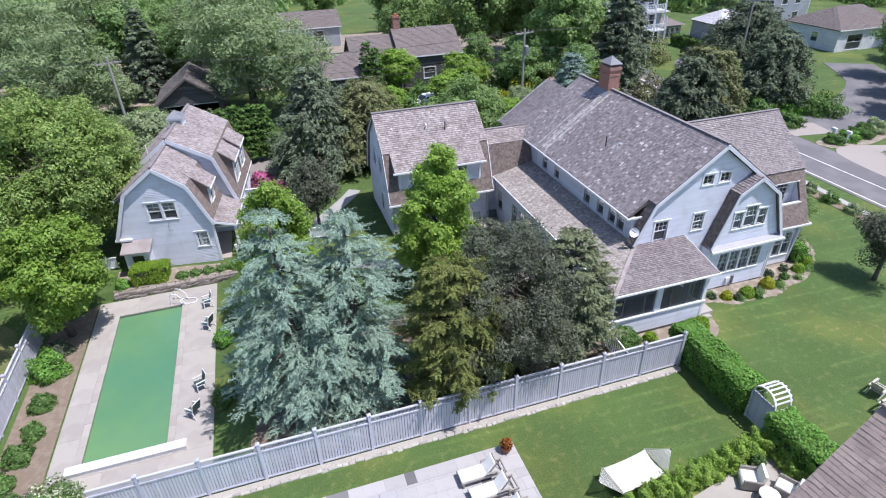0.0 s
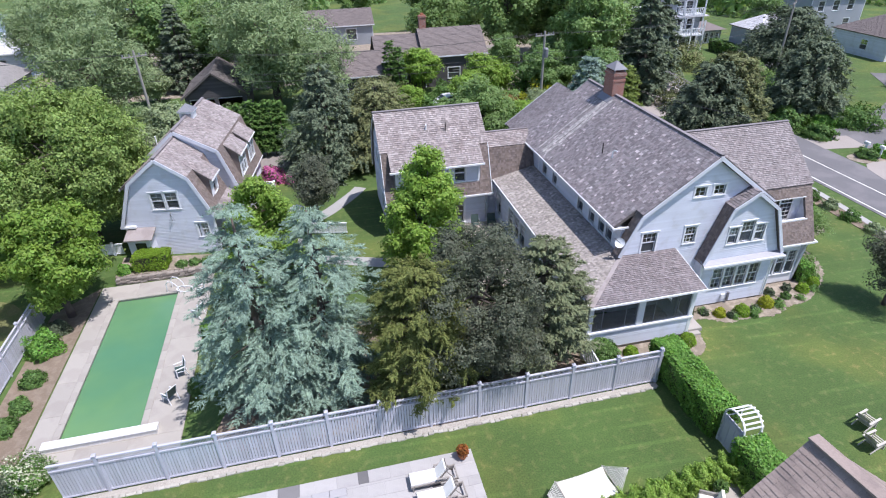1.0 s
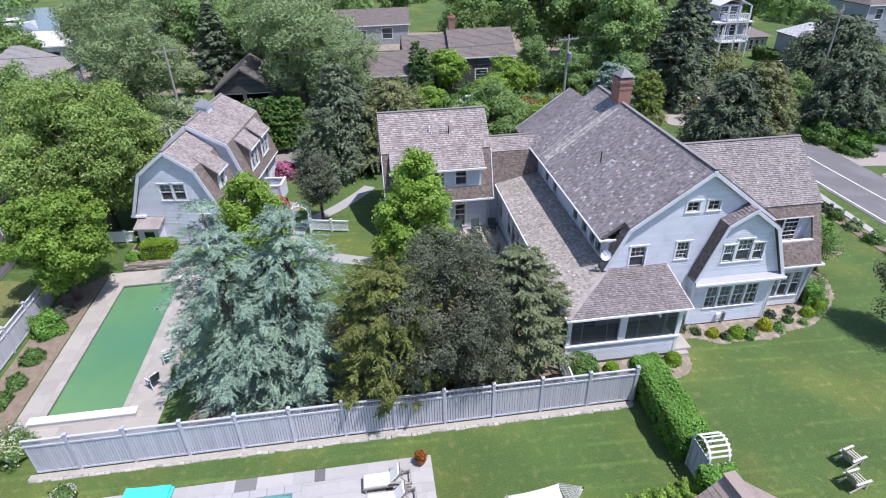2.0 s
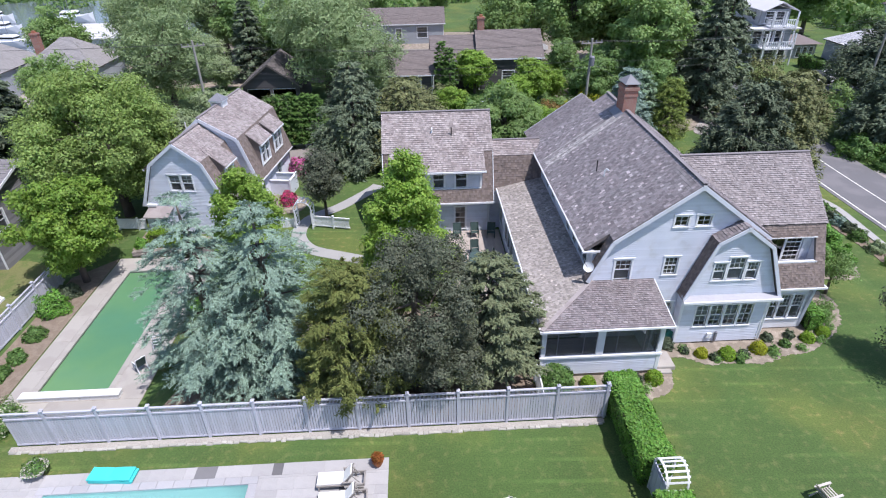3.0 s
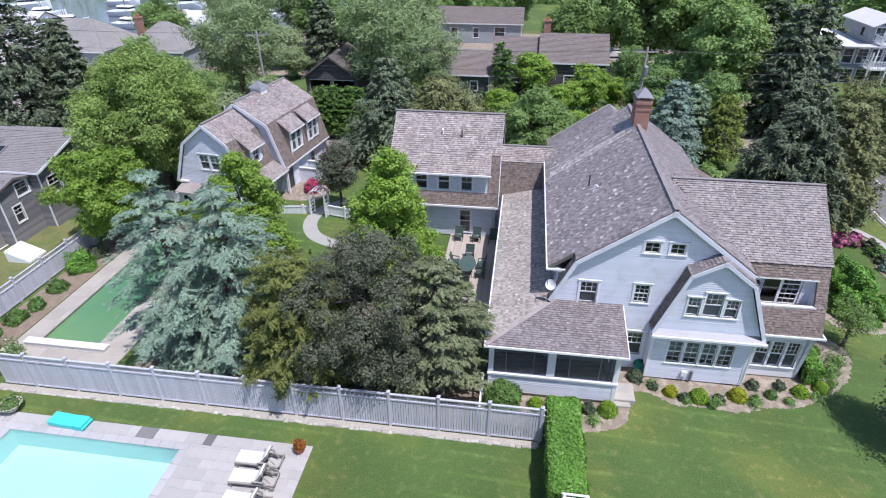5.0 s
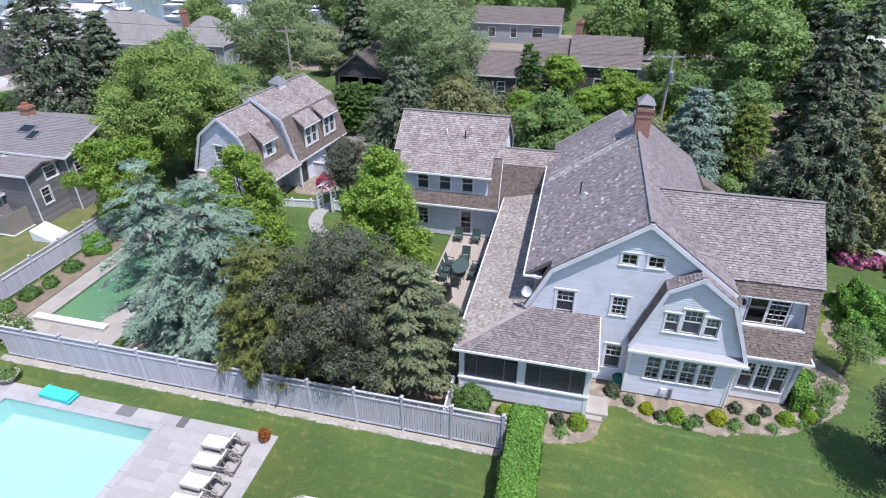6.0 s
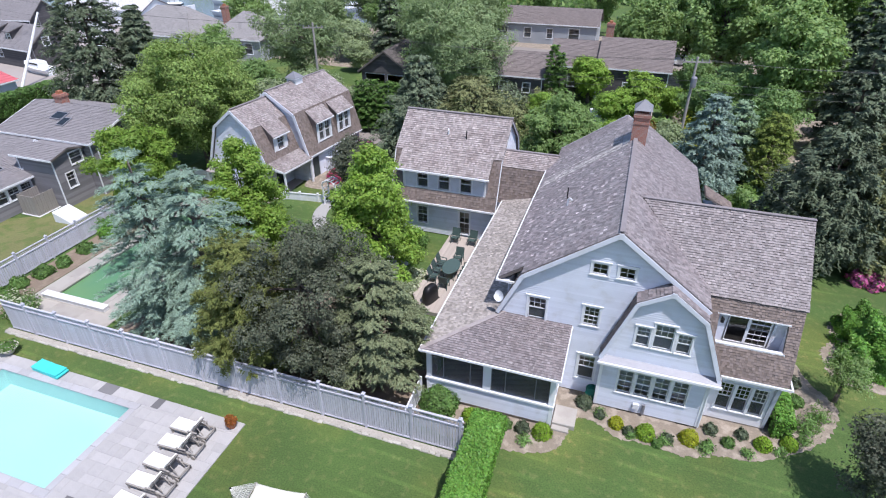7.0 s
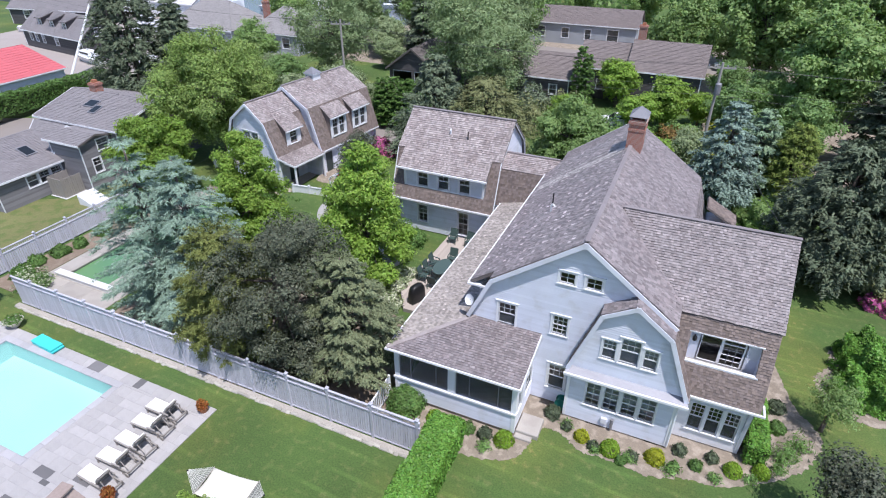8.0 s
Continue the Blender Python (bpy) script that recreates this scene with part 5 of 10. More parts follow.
    roof_slope(H, [(28.12, 22.72, 6.36), (28.12, 23.6, 6.36), (26.5, 23.6, 7.56), (26.5, 22.72, 7.56)], sh, 0.1, seed=5)
    roof_slope(H, [(29.3, 22.72, 3.2), (29.3, 23.6, 3.2), (28.1, 23.6, 6.38), (28.1, 22.72, 6.38)], br, 0.1, seed=6)
    board_run(H, "rake_board", [(24.05, 22.7, 3.25), (25.17, 22.7, 6.6), (26.52, 22.7, 7.43), (28.06, 22.7, 6.27), (29.22, 22.7, 3.25)], 0.05, 0.18, M["siding"], (0.02, 0, 1), "pale blue rake board")
    # main roof
    roof_slope(H, [(18.7, 39.0, 5.85), (18.7, 23.95, 5.85), (19.95, 23.95, 6.757), (19.95, 23.28, 6.757), (24.0, 23.28, 9.7), (24.0, 39.0, 9.7)], M["shingle_worn"], 0.16, seed=11, lift=0.02, name="main_roof_slope")
    roof_slope(H, [(18.86, 23.95, 4.15), (18.86, 23.28, 4.15), (19.97, 23.28, 6.72), (19.97, 23.95, 6.72)], br, 0.1, seed=12)
    roof_slope(H, [(28.15, 23.28, 6.62), (28.15, 39.4, 6.62), (24.0, 39.0, 9.7), (24.0, 23.28, 9.7)], sh, 0.16, seed=13, name="main_roof_slope")
    roof_slope(H, [(29.3, 32.0, 3.2), (29.3, 39.4, 3.2), (28.13, 39.4, 6.65), (28.13, 32.0, 6.65)], sh, 0.1, seed=14)
    board_run(H, "rake_board", [(18.9, 23.26, 4.25), (19.97, 23.26, 6.58), (24.0, 23.26, 9.53), (28.15, 23.26, 6.44)], 0.05, 0.2, M["siding"], (0.02, 0, 1), "pale blue rake board")
    board_run(H, "ridge_cap", [(24.0, 23.26, 9.74), (24.0, 34.8, 9.74)], 0.22, 0.04, M["shingle"])
    board_run(H, "ridge_cap", [(24.0, 36.2, 9.74), (24.0, 39.0, 9.74)], 0.22, 0.04, M["shingle"])
    pieces("apex_block", [(23.9, 24.1, 23.23, 23.29, 9.36, 9.63), (26.43, 26.61, 22.67, 22.73, 7.28, 7.52)], M["siding"], H)
    # rear part of the roof
    roof_slope(H, [(18.95, 43.0, 5.45), (18.95, 38.9, 5.45), (23.3, 38.9, 8.5), (23.3, 43.0, 8.5)], sh, 0.14, seed=15, name="rear_roof_slope")
    roof_slope(H, [(27.6, 38.9, 5.45), (27.6, 43.0, 5.45), (23.3, 43.0, 8.5), (23.3, 38.9, 8.5)], sh, 0.14, seed=16, name="rear_roof_slope")
    clad_wall(H, Face((0, 38.85, 0), (1, 0, 0), (0, 1, 0)), [(19.2, 0.1), (29.2, 0.1), (28.05, 6.5), (24.0, 9.5), (19.2, 6.0)], name="rear_gable_wall")
    clad_wall(H, Face((0, 42.85, 0), (1, 0, 0), (0, 1, 0)), [(19.2, 0.1), (27.3, 0.1), (27.3, 5.4), (23.3, 8.3), (19.2, 5.4)], name="end_gable_wall")
    board_run(H, "rake_board", [(18.95, 43.02, 5.35), (23.3, 43.02, 8.4), (27.6, 43.02, 5.35)], 0.06, 0.22, M["siding"], (0.02, 0, 1))
    # upper west wall under the long eave
    west = Face((19.25, 0, 0), (0, 1, 0), (-1, 0, 0))
    wins = [(y - 0.36, y + 0.36, 4.28, 5.54) for y in (25.2, 26.12, 27.4, 29.0, 33.1, 34.9)]
    clad_wall(H, west, [(23.95, 3.6), (42.8, 3.6), (42.8, 5.6), (23.95, 5.6)], wins, name="upper_west_wall")
    for i, w in enumerate(wins):
        window(H, west, *w, lights=(2, 2), crown=False, casing=0.08, blind=0.35 if i % 2 else 0.0)
    s = Shape().box(18.66, 19.25, 23.95, 39.0, 5.68, 5.76)
    part("soffit", s, M["white"], H)
    pieces("gutter", [(18.61, 18.70, 23.9, 39.05, 5.75, 5.84), (18.61, 19.9, 23.8, 23.89, 5.72, 5.81)], M["white"], H)
    pieces("corner_board", [(y, y + 0.14, 3.6, 5.65, 0.0, 0.05) for y in (23.99, 36.0)], M["white"], H, west)
    pieces("corner_board", [(24.12, 24.26, 0.12, 3.2, -0.06, 0.05), (28.84, 28.98, 0.12, 3.2, -0.06, 0.05)], M["white"], H, bay)
    # lean-to along the west side and the hipped porch roof
    roof_slope(H, [(15.95, 37.4, 3.5), (15.95, 20.35, 3.5), (19.2, 23.55, 4.15), (19.2, 37.4, 4.15)], M["shingle_bleached"], 0.14, seed=21, name="lean_to_roof", lift=0.011, course=0.14, wide=(0.08, 0.16))
    roof_slope(H, [(15.95, 20.35, 3.5), (22.55, 20.35, 3.5), (22.55, 23.55, 4.15), (19.2, 23.55, 4.15)], sh, 0.14, seed=22, name="porch_roof", course=0.14, wide=(0.08, 0.16))
    board_run(H, "hip_cap", [(15.95, 20.35, 3.53), (19.2, 23.55, 4.19)], 0.22, 0.05, M["shingle_pale"])
    pieces("gutter", [(15.86, 15.95, 20.36, 37.4, 3.38, 3.48), (15.86, 22.6, 20.27, 20.36, 3.38, 3.48)], M["white"], H)
    board_run(H, "rake_board", [(22.57, 20.35, 3.4), (22.57, 23.5, 4.05)], 0.05, 0.2, M["white"])
    lw = Face((16.25, 0, 0), (0, 1, 0), (-1, 0, 0))
    wins = [(y - 0.42, y + 0.42, 0.95, 2.55) for y in (26.0, 27.2, 31.0, 32.2, 33.4, 36.0)]
    clad_wall(H, lw, [(23.5, 0.1), (37.2, 0.1), (37.2, 3.2), (23.5, 3.2)], wins, name="west_wall")
    for w in wins:
        window(H, lw, *w, lights=(2, 2), crown=False)
    clad_wall(H, Face((0, 37.2, 0), (1, 0, 0), (0, 1, 0)), [(16.25, 0.1), (19.2, 0.1), (19.2, 4.1), (16.25, 3.2)], name="end_wall")
    # screened porch
    pf = Face((0, 20.75, 0), (1, 0, 0), (0, -1, 0))
    clad_wall(H, pf, [(16.15, 0.25), (22.3, 0.25), (22.3, 1.4), (16.15, 1.4)], name="porch_wall")
    pieces("porch_post", [(16.1, 16.34, 1.46, 3.36, -0.18, 0.04), (18.95, 19.33, 1.46, 3.36, -0.18, 0.04), (22.12, 22.36, 1.46, 3.36, -0.18, 0.04)], M["white"], H, pf)
    pieces("corner_board", [(22.18, 22.36, 0.2, 1.36, -0.1, 0.05), (16.1, 16.24, 0.2, 1.36, -0.1, 0.05)], M["white"], H, pf)
    pieces("porch_beam", [(16.34, 18.95, 3.12, 3.36, -0.16, 0.02), (19.33, 22.12, 3.12, 3.36, -0.16, 0.02)], M["white"], H, pf)
    pieces("porch_sill", [(16.05, 22.4, 1.36, 1.46, -0.16, 0.1)], M["white"], H, pf)
    for x0, x1, bars in ((16.34, 18.95, (16.95, 18.3)), (19.33, 22.12, (20.02, 21.45))):
        us = [x0] + [q for x in bars for q in (x - 0.02, x + 0.02)] + [x1]
        bank = part("screen_frame", lattice_frame(pf, [x0, x0 + 0.03] + us[1:-1] + [x1 - 0.03, x1], [1.46, 1.5, 3.09, 3.12], [(1, 1), (3, 1), (5, 1)], -0.1, -0.05), M["lead"], H)
        g = Shape().poly(pf.at(x0, 1.48, -0.08), pf.at(x1, 1.48, -0.08), pf.at(x1, 3.12, -0.08), pf.at(x0, 3.12, -0.08))
        part("pane", g, M["screened"], bank)
    ps = Face((22.3, 0, 0), (0, 1, 0), (1, 0, 0))
    hole = [(21.0, 21.9, 0.3, 2.55), (22.25, 23.2, 1.3, 2.6)]
    clad_wall(H, ps, [(20.75, 0.25), (23.5, 0.25), (23.5, 3.95), (20.75, 3.4)], hole, name="porch_side_wall")
    window(H, ps, *hole[1], lights=(2, 2), crown=False)
    pd = part("porch_door", lattice_frame(ps, [20.9, 21.1, 21.8, 22.0], [0.3, 1.1, 2.45, 2.65], [(1, 1)], -0.08, 0.05), M["white"], H, "white glazed porch door")
    g = Shape().poly(ps.at(21.08, 1.08, -0.03), ps.at(21.82, 1.08, -0.03), ps.at(21.82, 2.47, -0.03), ps.at(21.08, 2.47, -0.03))
    part("pane", g, M["glass"], pd)
    s = Shape().box(16.2, 22.2, 20.85, 23.45, 0.2, 0.27)
    part("porch_floor", s, M["decking"], H)
    s = Shape().soft_box(22.38, 23.45, 20.9, 22.1, 0.0, 0.27).soft_box(22.38, 23.2, 20.6, 20.9, 0.0, 0.14)
    part("porch_stoop", s, M["concrete"], H, "pale stone porch steps")
    # east wing: shallow slope, steep slope with a sunk balcony
    roof_slope(H, [(28.2, 24.82, 6.4), (32.2, 24.82, 6.4), (32.2, 28.05, 9.22), (24.75, 28.05, 9.22)], sh, 0.14, seed=31, name="wing_roof_slope", course=0.125, wide=(0.08, 0.16))
    roof_slope(H, [(32.2, 31.28, 6.4), (28.2, 31.28, 6.4), (24.75, 28.05, 9.22), (32.2, 28.05, 9.22)], sh, 0.14, seed=32, name="wing_roof_slope", course=0.125, wide=(0.08, 0.16))
    board_run(H, "ridge_cap", [(24.8, 28.05, 9.25), (32.22, 28.05, 9.25)], 0.2, 0.035, M["shingle"])

    def steep(z):
        return 23.4 + (z - 3.2) * 1.5 / 3.2

    for i, (x0, x1, z0, z1) in enumerate(((28.2, 32.12, 3.2, 4.5), (28.2, 28.78, 4.5, 5.72), (31.58, 32.12, 4.5, 5.72), (28.2, 32.12, 5.72, 6.42))):
        roof_slope(H, [(x0, steep(z0), z0), (x1, steep(z0), z0), (x1, steep(z1), z1), (x0, steep(z1), z1)], br, 0.12, seed=33 + i, name="steep_slope", course=0.125, wide=(0.08, 0.16))
    roof_slope(H, [(32.12, 32.7, 3.2), (28.6, 32.7, 3.2), (28.6, 31.25, 6.42), (32.12, 31.25, 6.42)], br, 0.1, seed=38, name="steep_slope")
    pieces("balcony_trim", [(28.7, 31.66, steep(4.5) - 0.05, steep(4.5) + 0.12, 4.44, 4.54), (28.7, 31.66, steep(5.72) - 0.05, steep(5.72) + 0.03, 5.68, 5.74)], M["white"], H)
    back = Face((0, 24.74, 0), (1, 0, 0), (0, -1, 0))
    clad_wall(H, back, [(28.3, 4.0), (31.7, 4.0), (31.7, 6.02), (28.3, 6.02)], [(29.25, 31.05, 4.15, 5.66)], name="balcony_wall", boards=False, material=M["siding"])
    s = Shape().box(28.72, 31.62, 23.95, 24.74, 4.0, 4.1)
    part("balcony_floor", s, M["teak"], H)
    for x0, x1 in ((28.68, 28.78), (31.6, 31.7)):
        s = Shape().hexa([(x0, steep(4.4), 4.1), (x1, steep(4.4), 4.1), (x1, steep(6.4), 6.4), (x0, steep(6.4), 6.4)], [(x0, 24.95, 4.1), (x1, 24.95, 4.1), (x1, 24.95, 6.4), (x0, 24.95, 6.4)])
        part("balcony_side_wall", s, M["siding"], H)
    door = part("balcony_door", lattice_frame(back, [29.2, 29.29, 30.06, 30.18, 30.435, 30.443, 30.704, 30.712, 30.98, 31.1], [4.12, 4.19, 4.46, 4.468, 4.74, 4.748, 5.02, 5.028, 5.3, 5.35, 5.63, 5.7], [(1, j) for j in range(1, 10)] + [(i, j) for i in (3, 5, 7) for j in (1, 3, 5, 7, 9)], -0.05, 0.0), M["white"], H, "white sliding balcony door")
    g = Shape().poly(back.at(29.28, 4.16, -0.04), back.at(31.02, 4.16, -0.04), back.at(31.02, 5.67, -0.04), back.at(29.28, 5.67, -0.04))
    part("pane", g, M["glass"], door)
    s = Shape().rod((28.98, 24.72, 5.4), (28.98, 24.6, 5.4), 0.05, 0.05).lathe((28.98, 24.57, 5.2), [(0.03, 0), (0.09, 0.05), (0.09, 0.22), (0.02, 0.32)], 8)
    part("wall_lantern", s, M["black_metal"], H, "small black wall lantern")
    east = Face((0, 23.85, 0), (1, 0, 0), (0, -1, 0))
    wins = [(29.58 + 0.72 * i, 30.18 + 0.72 * i, 0.8, 2.42) for i in range(3)]
    clad_wall(H, east, [(28.95, 0.1), (31.95, 0.1), (31.95, 3.15), (28.95, 3.15)], wins, name="wing_wall", boards=False, material=M["white"])
    for w in wins:
        window(H, east, *w, lights=(3, 3), crown=False, casing=0.06)
    clad_wall(H, Face((31.95, 0, 0), (0, 1, 0), (1, 0, 0)), [(23.85, 0.1), (32.2, 0.1), (32.55, 3.2), (31.15, 6.35), (28.05, 9.05), (24.95, 6.35), (23.55, 3.2)], name="wing_end_wall", material=M["shingle_wall"])
    pieces("gutter", [(29.3, 32.3, 23.28, 23.36, 3.1, 3.2), (32.22, 32.3, 23.36, 24.0, 3.1, 3.2)], M["white"], H)
    s = Shape().rod((28.98, 22.9, 3.1), (28.98, 22.9, 0.15), 0.045)
    part("downpipe", s, M["white"], H)
    # low side porch beyond the wing
    s = Shape().slab([(29.3, 33.2, 2.9), (33.2, 33.2, 2.9), (33.2, 36.2, 2.9), (29.3, 36.2, 2.9)], (0, 0, -0.14))
    part("side_porch_roof", s, M["white_worn"], H, "flat white side porch roof")
    pieces("side_porch_post", [(33.0, 33.14, y - 0.07, y + 0.07, 0, 2.8) for y in (33.35, 36.05)], M["white"], H)
    roof_slope(H, [(30.7, 39.3, 4.5), (30.7, 37.6, 4.5), (28.9, 37.6, 5.5), (28.9, 39.3, 5.5)], br, 0.1, seed=41)
    pieces("side_bay", [(29.0, 30.4, 37.75, 39.15, 0.0, 4.5)], M["siding"], H)
    # inside: floors that close the view through the panes
    # bleached run of shingles below the chimney, washed by its metal
    up = Vector((5.3, 0, 3.85)).normalized()
    for i, (y0, y1, top) in enumerate(((34.35, 34.62, 4.9), (34.75, 35.15, 4.6), (35.6, 35.75, 4.4))):
        shingle_field(H, Vector((18.75, y1, 5.886)) + up.cross(Vector((0, 1, 0))) * 0.02, (0, -1, 0), up, [(0, 0.3), (y1 - y0, 0.3), (y1 - y0, top / up.x), (0, top / up.x)], M["shingle_washed"], name="bleached_shingles", seed=45 + i, lift=0.024)
    pieces("inner_floor", [(19.3, 28.9, 23.9, 42.6, 0.1, 0.2), (19.3, 28.9, 23.9, 42.6, 3.2, 3.34), (28.9, 31.8, 24.0, 32.2, 3.2, 3.3), (20.2, 27.8, 23.9, 36.2, 6.4, 6.48), (16.4, 19.3, 23.8, 37, 0.1, 0.2)], M["room"], H)
    pieces("inner_wall", [(19.3, 28.8, 28.4, 28.5, 0.2, 6.3), (19.05, 19.2, 23.8, 37, 0.1, 3.6), (29.3, 31.7, 27.5, 27.6, 3.3, 6.4)], M["room"], H)
    # roof fittings
    s = Shape()
    s.rod((20.95, 30.2, 7.3), (20.95, 30.2, 8.2), 0.035)
    part("vent_pipe", s, M["black_metal"], H)
    s = Shape().rod((21.1, 29.2, 7.4), (21.1, 29.2, 7.95), 0.045).rod((21.1, 29.2, 7.95), (21.2, 29.15, 8.08), 0.045).rod((21.2, 29.15, 8.08), (21.32, 29.1, 7.98), 0.045)
    part("vent_pipe", s, M["white"], H, "white hooked vent pipe")
    # chimney
    s = Shape().box(23.72, 24.58, 34.85, 36.1, 8.4, 11.2).box(23.66, 24.64, 34.79, 36.16, 10.95, 11.12).box(23.69, 24.61, 34.82, 36.13, 10.55, 10.68)
    c = part("chimney", s, M["brick"], H, "red brick chimney")
    s = Shape()
    for x in (23.74, 24.48):
        for y in (34.9, 35.97):
            s.box(x, x + 0.08, y, y + 0.08, 11.2, 11.36)
    k = len(s.v)
    s.v += [(23.64, 34.78, 11.36), (24.66, 34.78, 11.36), (24.66, 36.17, 11.36), (23.64, 36.17, 11.36), (24.15, 35.48, 11.85)]
    s.f += [(k, k + 1, k + 4), (k + 1, k + 2, k + 4), (k + 2, k + 3, k + 4), (k + 3, k, k + 4), (k + 3, k + 2, k + 1, k)]
    part("chimney_cap", s, M["dark_lead"], c, "pitched metal chimney cap")
    s = Shape().slab([(23.3, 34.6, 9.23), (23.72, 34.6, 9.54), (23.72, 36.2, 9.54), (23.3, 36.2, 9.23)], (0, 0, 0.03))
    part("flashing", s, M["lead"], c)


main_house()


def dish():
    T = thing("satellite_dish", (18.98, 23.72, 4.05), "white satellite dish on a bracket on the low roof", "satellite dish", local=True)
    part("mast", Shape().rod((0, 0, -0.05), (0, 0, 0.85), 0.03).rod((0, 0, 0.85), (-0.05, -0.2, 1.0), 0.025), M["lead"], T)
    s = Shape()
    axis = Vector((-0.35, -0.85, 0.4)).normalized()
    u = axis.orthogonal().normalized()
    w = axis.cross(u)
    c = Vector((-0.06, -0.25, 1.05))
    rings = [(0.02, 0.0), (0.13, 0.015), (0.22, 0.05), (0.28, 0.085)]
    k = 0
    for r, d in rings:
        s.v += [tuple(c + axis * d + (u * math.cos(q) + w * math.sin(q)) * r) for q in [2 * math.pi * i / 18 for i in range(18)]]
    for j in range(3):
        s.f += [(j * 18 + i, j * 18 + (i + 1) % 18, (j + 1) * 18 + (i + 1) % 18, (j + 1) * 18 + i) for i in range(18)]
    part("reflector", s, M["white"], T, smooth=True)
    part("feed_arm", Shape().rod(tuple(c - w * 0.35), tuple(c + axis * 0.5 - w * 0.05), 0.015), M["black_metal"], T)


dish()


def annex():
    H = thing("shingled_annex", (11.6, 40, 0), "two-storey blue clapboard annex with shed dormer and pale shingle roof", "house")
    sh, br = M["shingle_pale"], M["shingle_brown"]
    fr = Face((0, 36.5, 0), (1, 0, 0), (0, -1, 0))
    dm = Face((0, 36.46, 0), (1, 0, 0), (0, -1, 0))
    g = [(9.58, 10.34, 0.85, 2.2), (12.82, 13.6, 0.4, 2.2)]
    clad_wall(H, fr, [(7.9, 0.1), (15.4, 0.1), (15.4, 2.9), (7.9, 2.9)], g, name="front_wall")
    for w in g:
        window(H, fr, *w, lights=(2, 2), lower_lights=True)
    ws = [(9.62, 10.42, 3.8, 5.08), (11.24, 12.04, 3.8, 5.08), (12.88, 13.68, 3.8, 5.08)]
    clad_wall(H, dm, [(8.55, 3.7), (14.75, 3.7), (14.75, 5.3), (8.55, 5.3)], ws, name="dormer_wall", boards=False, material=M["siding"])
    for i, w in enumerate(ws):
        window(H, dm, *w, lights=(2, 2), crown=False, blind=0.3 if i == 1 else 0)
    pieces("dormer_trim", [(8.52, 8.68, 3.76, 5.2, -0.02, 0.05), (14.62, 14.78, 3.76, 5.2, -0.02, 0.05), (8.5, 14.8, 3.66, 3.76, -0.02, 0.07)], M["white"], H, dm)
    for x, n in ((8.55, (-1, 0, 0)), (14.75, (1, 0, 0))):
        s = Shape()
        s.slab([(x, 36.46, 3.7), (x, 36.46, 5.3), (x, 37.5, 6.2)], (0.1 if n[0] > 0 else -0.1, 0, 0))
        part("dormer_cheek", s, M["shingle_wall"], H)
    # upper slopes: the dormer part reaches further down
    roof_slope(H, [(7.65, 37.35, 6.2), (15.65, 37.35, 6.2), (15.65, 40.0, 8.35), (7.65, 40.0, 8.35)], sh, 0.14, seed=51, name="upper_slope")
    roof_slope(H, [(8.2, 36.1, 5.22), (14.98, 36.1, 5.22), (14.98, 37.38, 6.24), (8.2, 37.38, 6.24)], sh, 0.14, seed=52, name="dormer_slope")
    roof_slope(H, [(15.65, 42.65, 6.2), (7.65, 42.65, 6.2), (7.65, 40.0, 8.35), (15.65, 40.0, 8.35)], sh, 0.14, seed=53, name="upper_slope")
    for x0, x1 in ((7.65, 8.55), (14.75, 15.65)):
        roof_slope(H, [(x0, 36.02, 2.8), (x1, 36.02, 2.8), (x1, 37.38, 6.2), (x0, 37.38, 6.2)], br, 0.1, seed=54, name="steep_slope")
    roof_slope(H, [(8.55, 36.02, 2.8), (14.75, 36.02, 2.8), (14.75, 36.42, 3.72), (8.55, 36.42, 3.72)], br, 0.1, seed=55, name="skirt_slope")
    roof_slope(H, [(15.65, 43.98, 2.8), (7.65, 43.98, 2.8), (7.65, 42.62, 6.2), (15.65, 42.62, 6.2)], br, 0.1, seed=56, name="steep_slope")
    pieces("gutter", [(8.1, 15.05, 35.98, 36.1, 5.08, 5.2), (7.6, 15.75, 35.9, 36.02, 2.68, 2.8)], M["white"], H)
    board_run(H, "ridge_cap", [(7.62, 40, 8.39), (15.68, 40, 8.39)], 0.24, 0.05, M["shingle"])
    prof = [(36.5, 0.1), (43.5, 0.1), (43.85, 2.9), (42.6, 6.1), (40.0, 8.2), (37.4, 6.1), (36.15, 2.9)]
    lf = Face((7.9, 0, 0), (0, 1, 0), (-1, 0, 0))
    ws = [(39.0, 39.8, 4.0, 5.3), (40.9, 41.7, 4.0, 5.3), (39.0, 39.8, 0.9, 2.3)]
    clad_wall(H, lf, prof, ws, name="west_wall")
    for w in ws:
        window(H, lf, *w, lights=(2, 2))
    clad_wall(H, Face((15.4, 0, 0), (0, 1, 0), (1, 0, 0)), prof, name="east_wall")
    for x in (7.68, 15.62):
        board_run(H, "rake_board", [(x, 36.05, 2.85), (x, 37.38, 6.1), (x, 40, 8.24), (x, 42.62, 6.1), (x, 43.95, 2.85)], 0.05, 0.2, M["white"], (0, 0.02, 1))
    pieces("corner_board", [(15.28, 15.42, 0.1, 2.8, -0.05, 0.05), (7.88, 8.02, 0.1, 2.8, -0.05, 0.05)], M["white"], H, fr)
    pieces("inner_floor", [(8.0, 15.3, 36.7, 43.4, 0.1, 0.2), (8.0, 15.3, 36.7, 43.4, 2.95, 3.05), (8.1, 15.2, 39.4, 39.5, 0.2, 6)], M["room"], H)
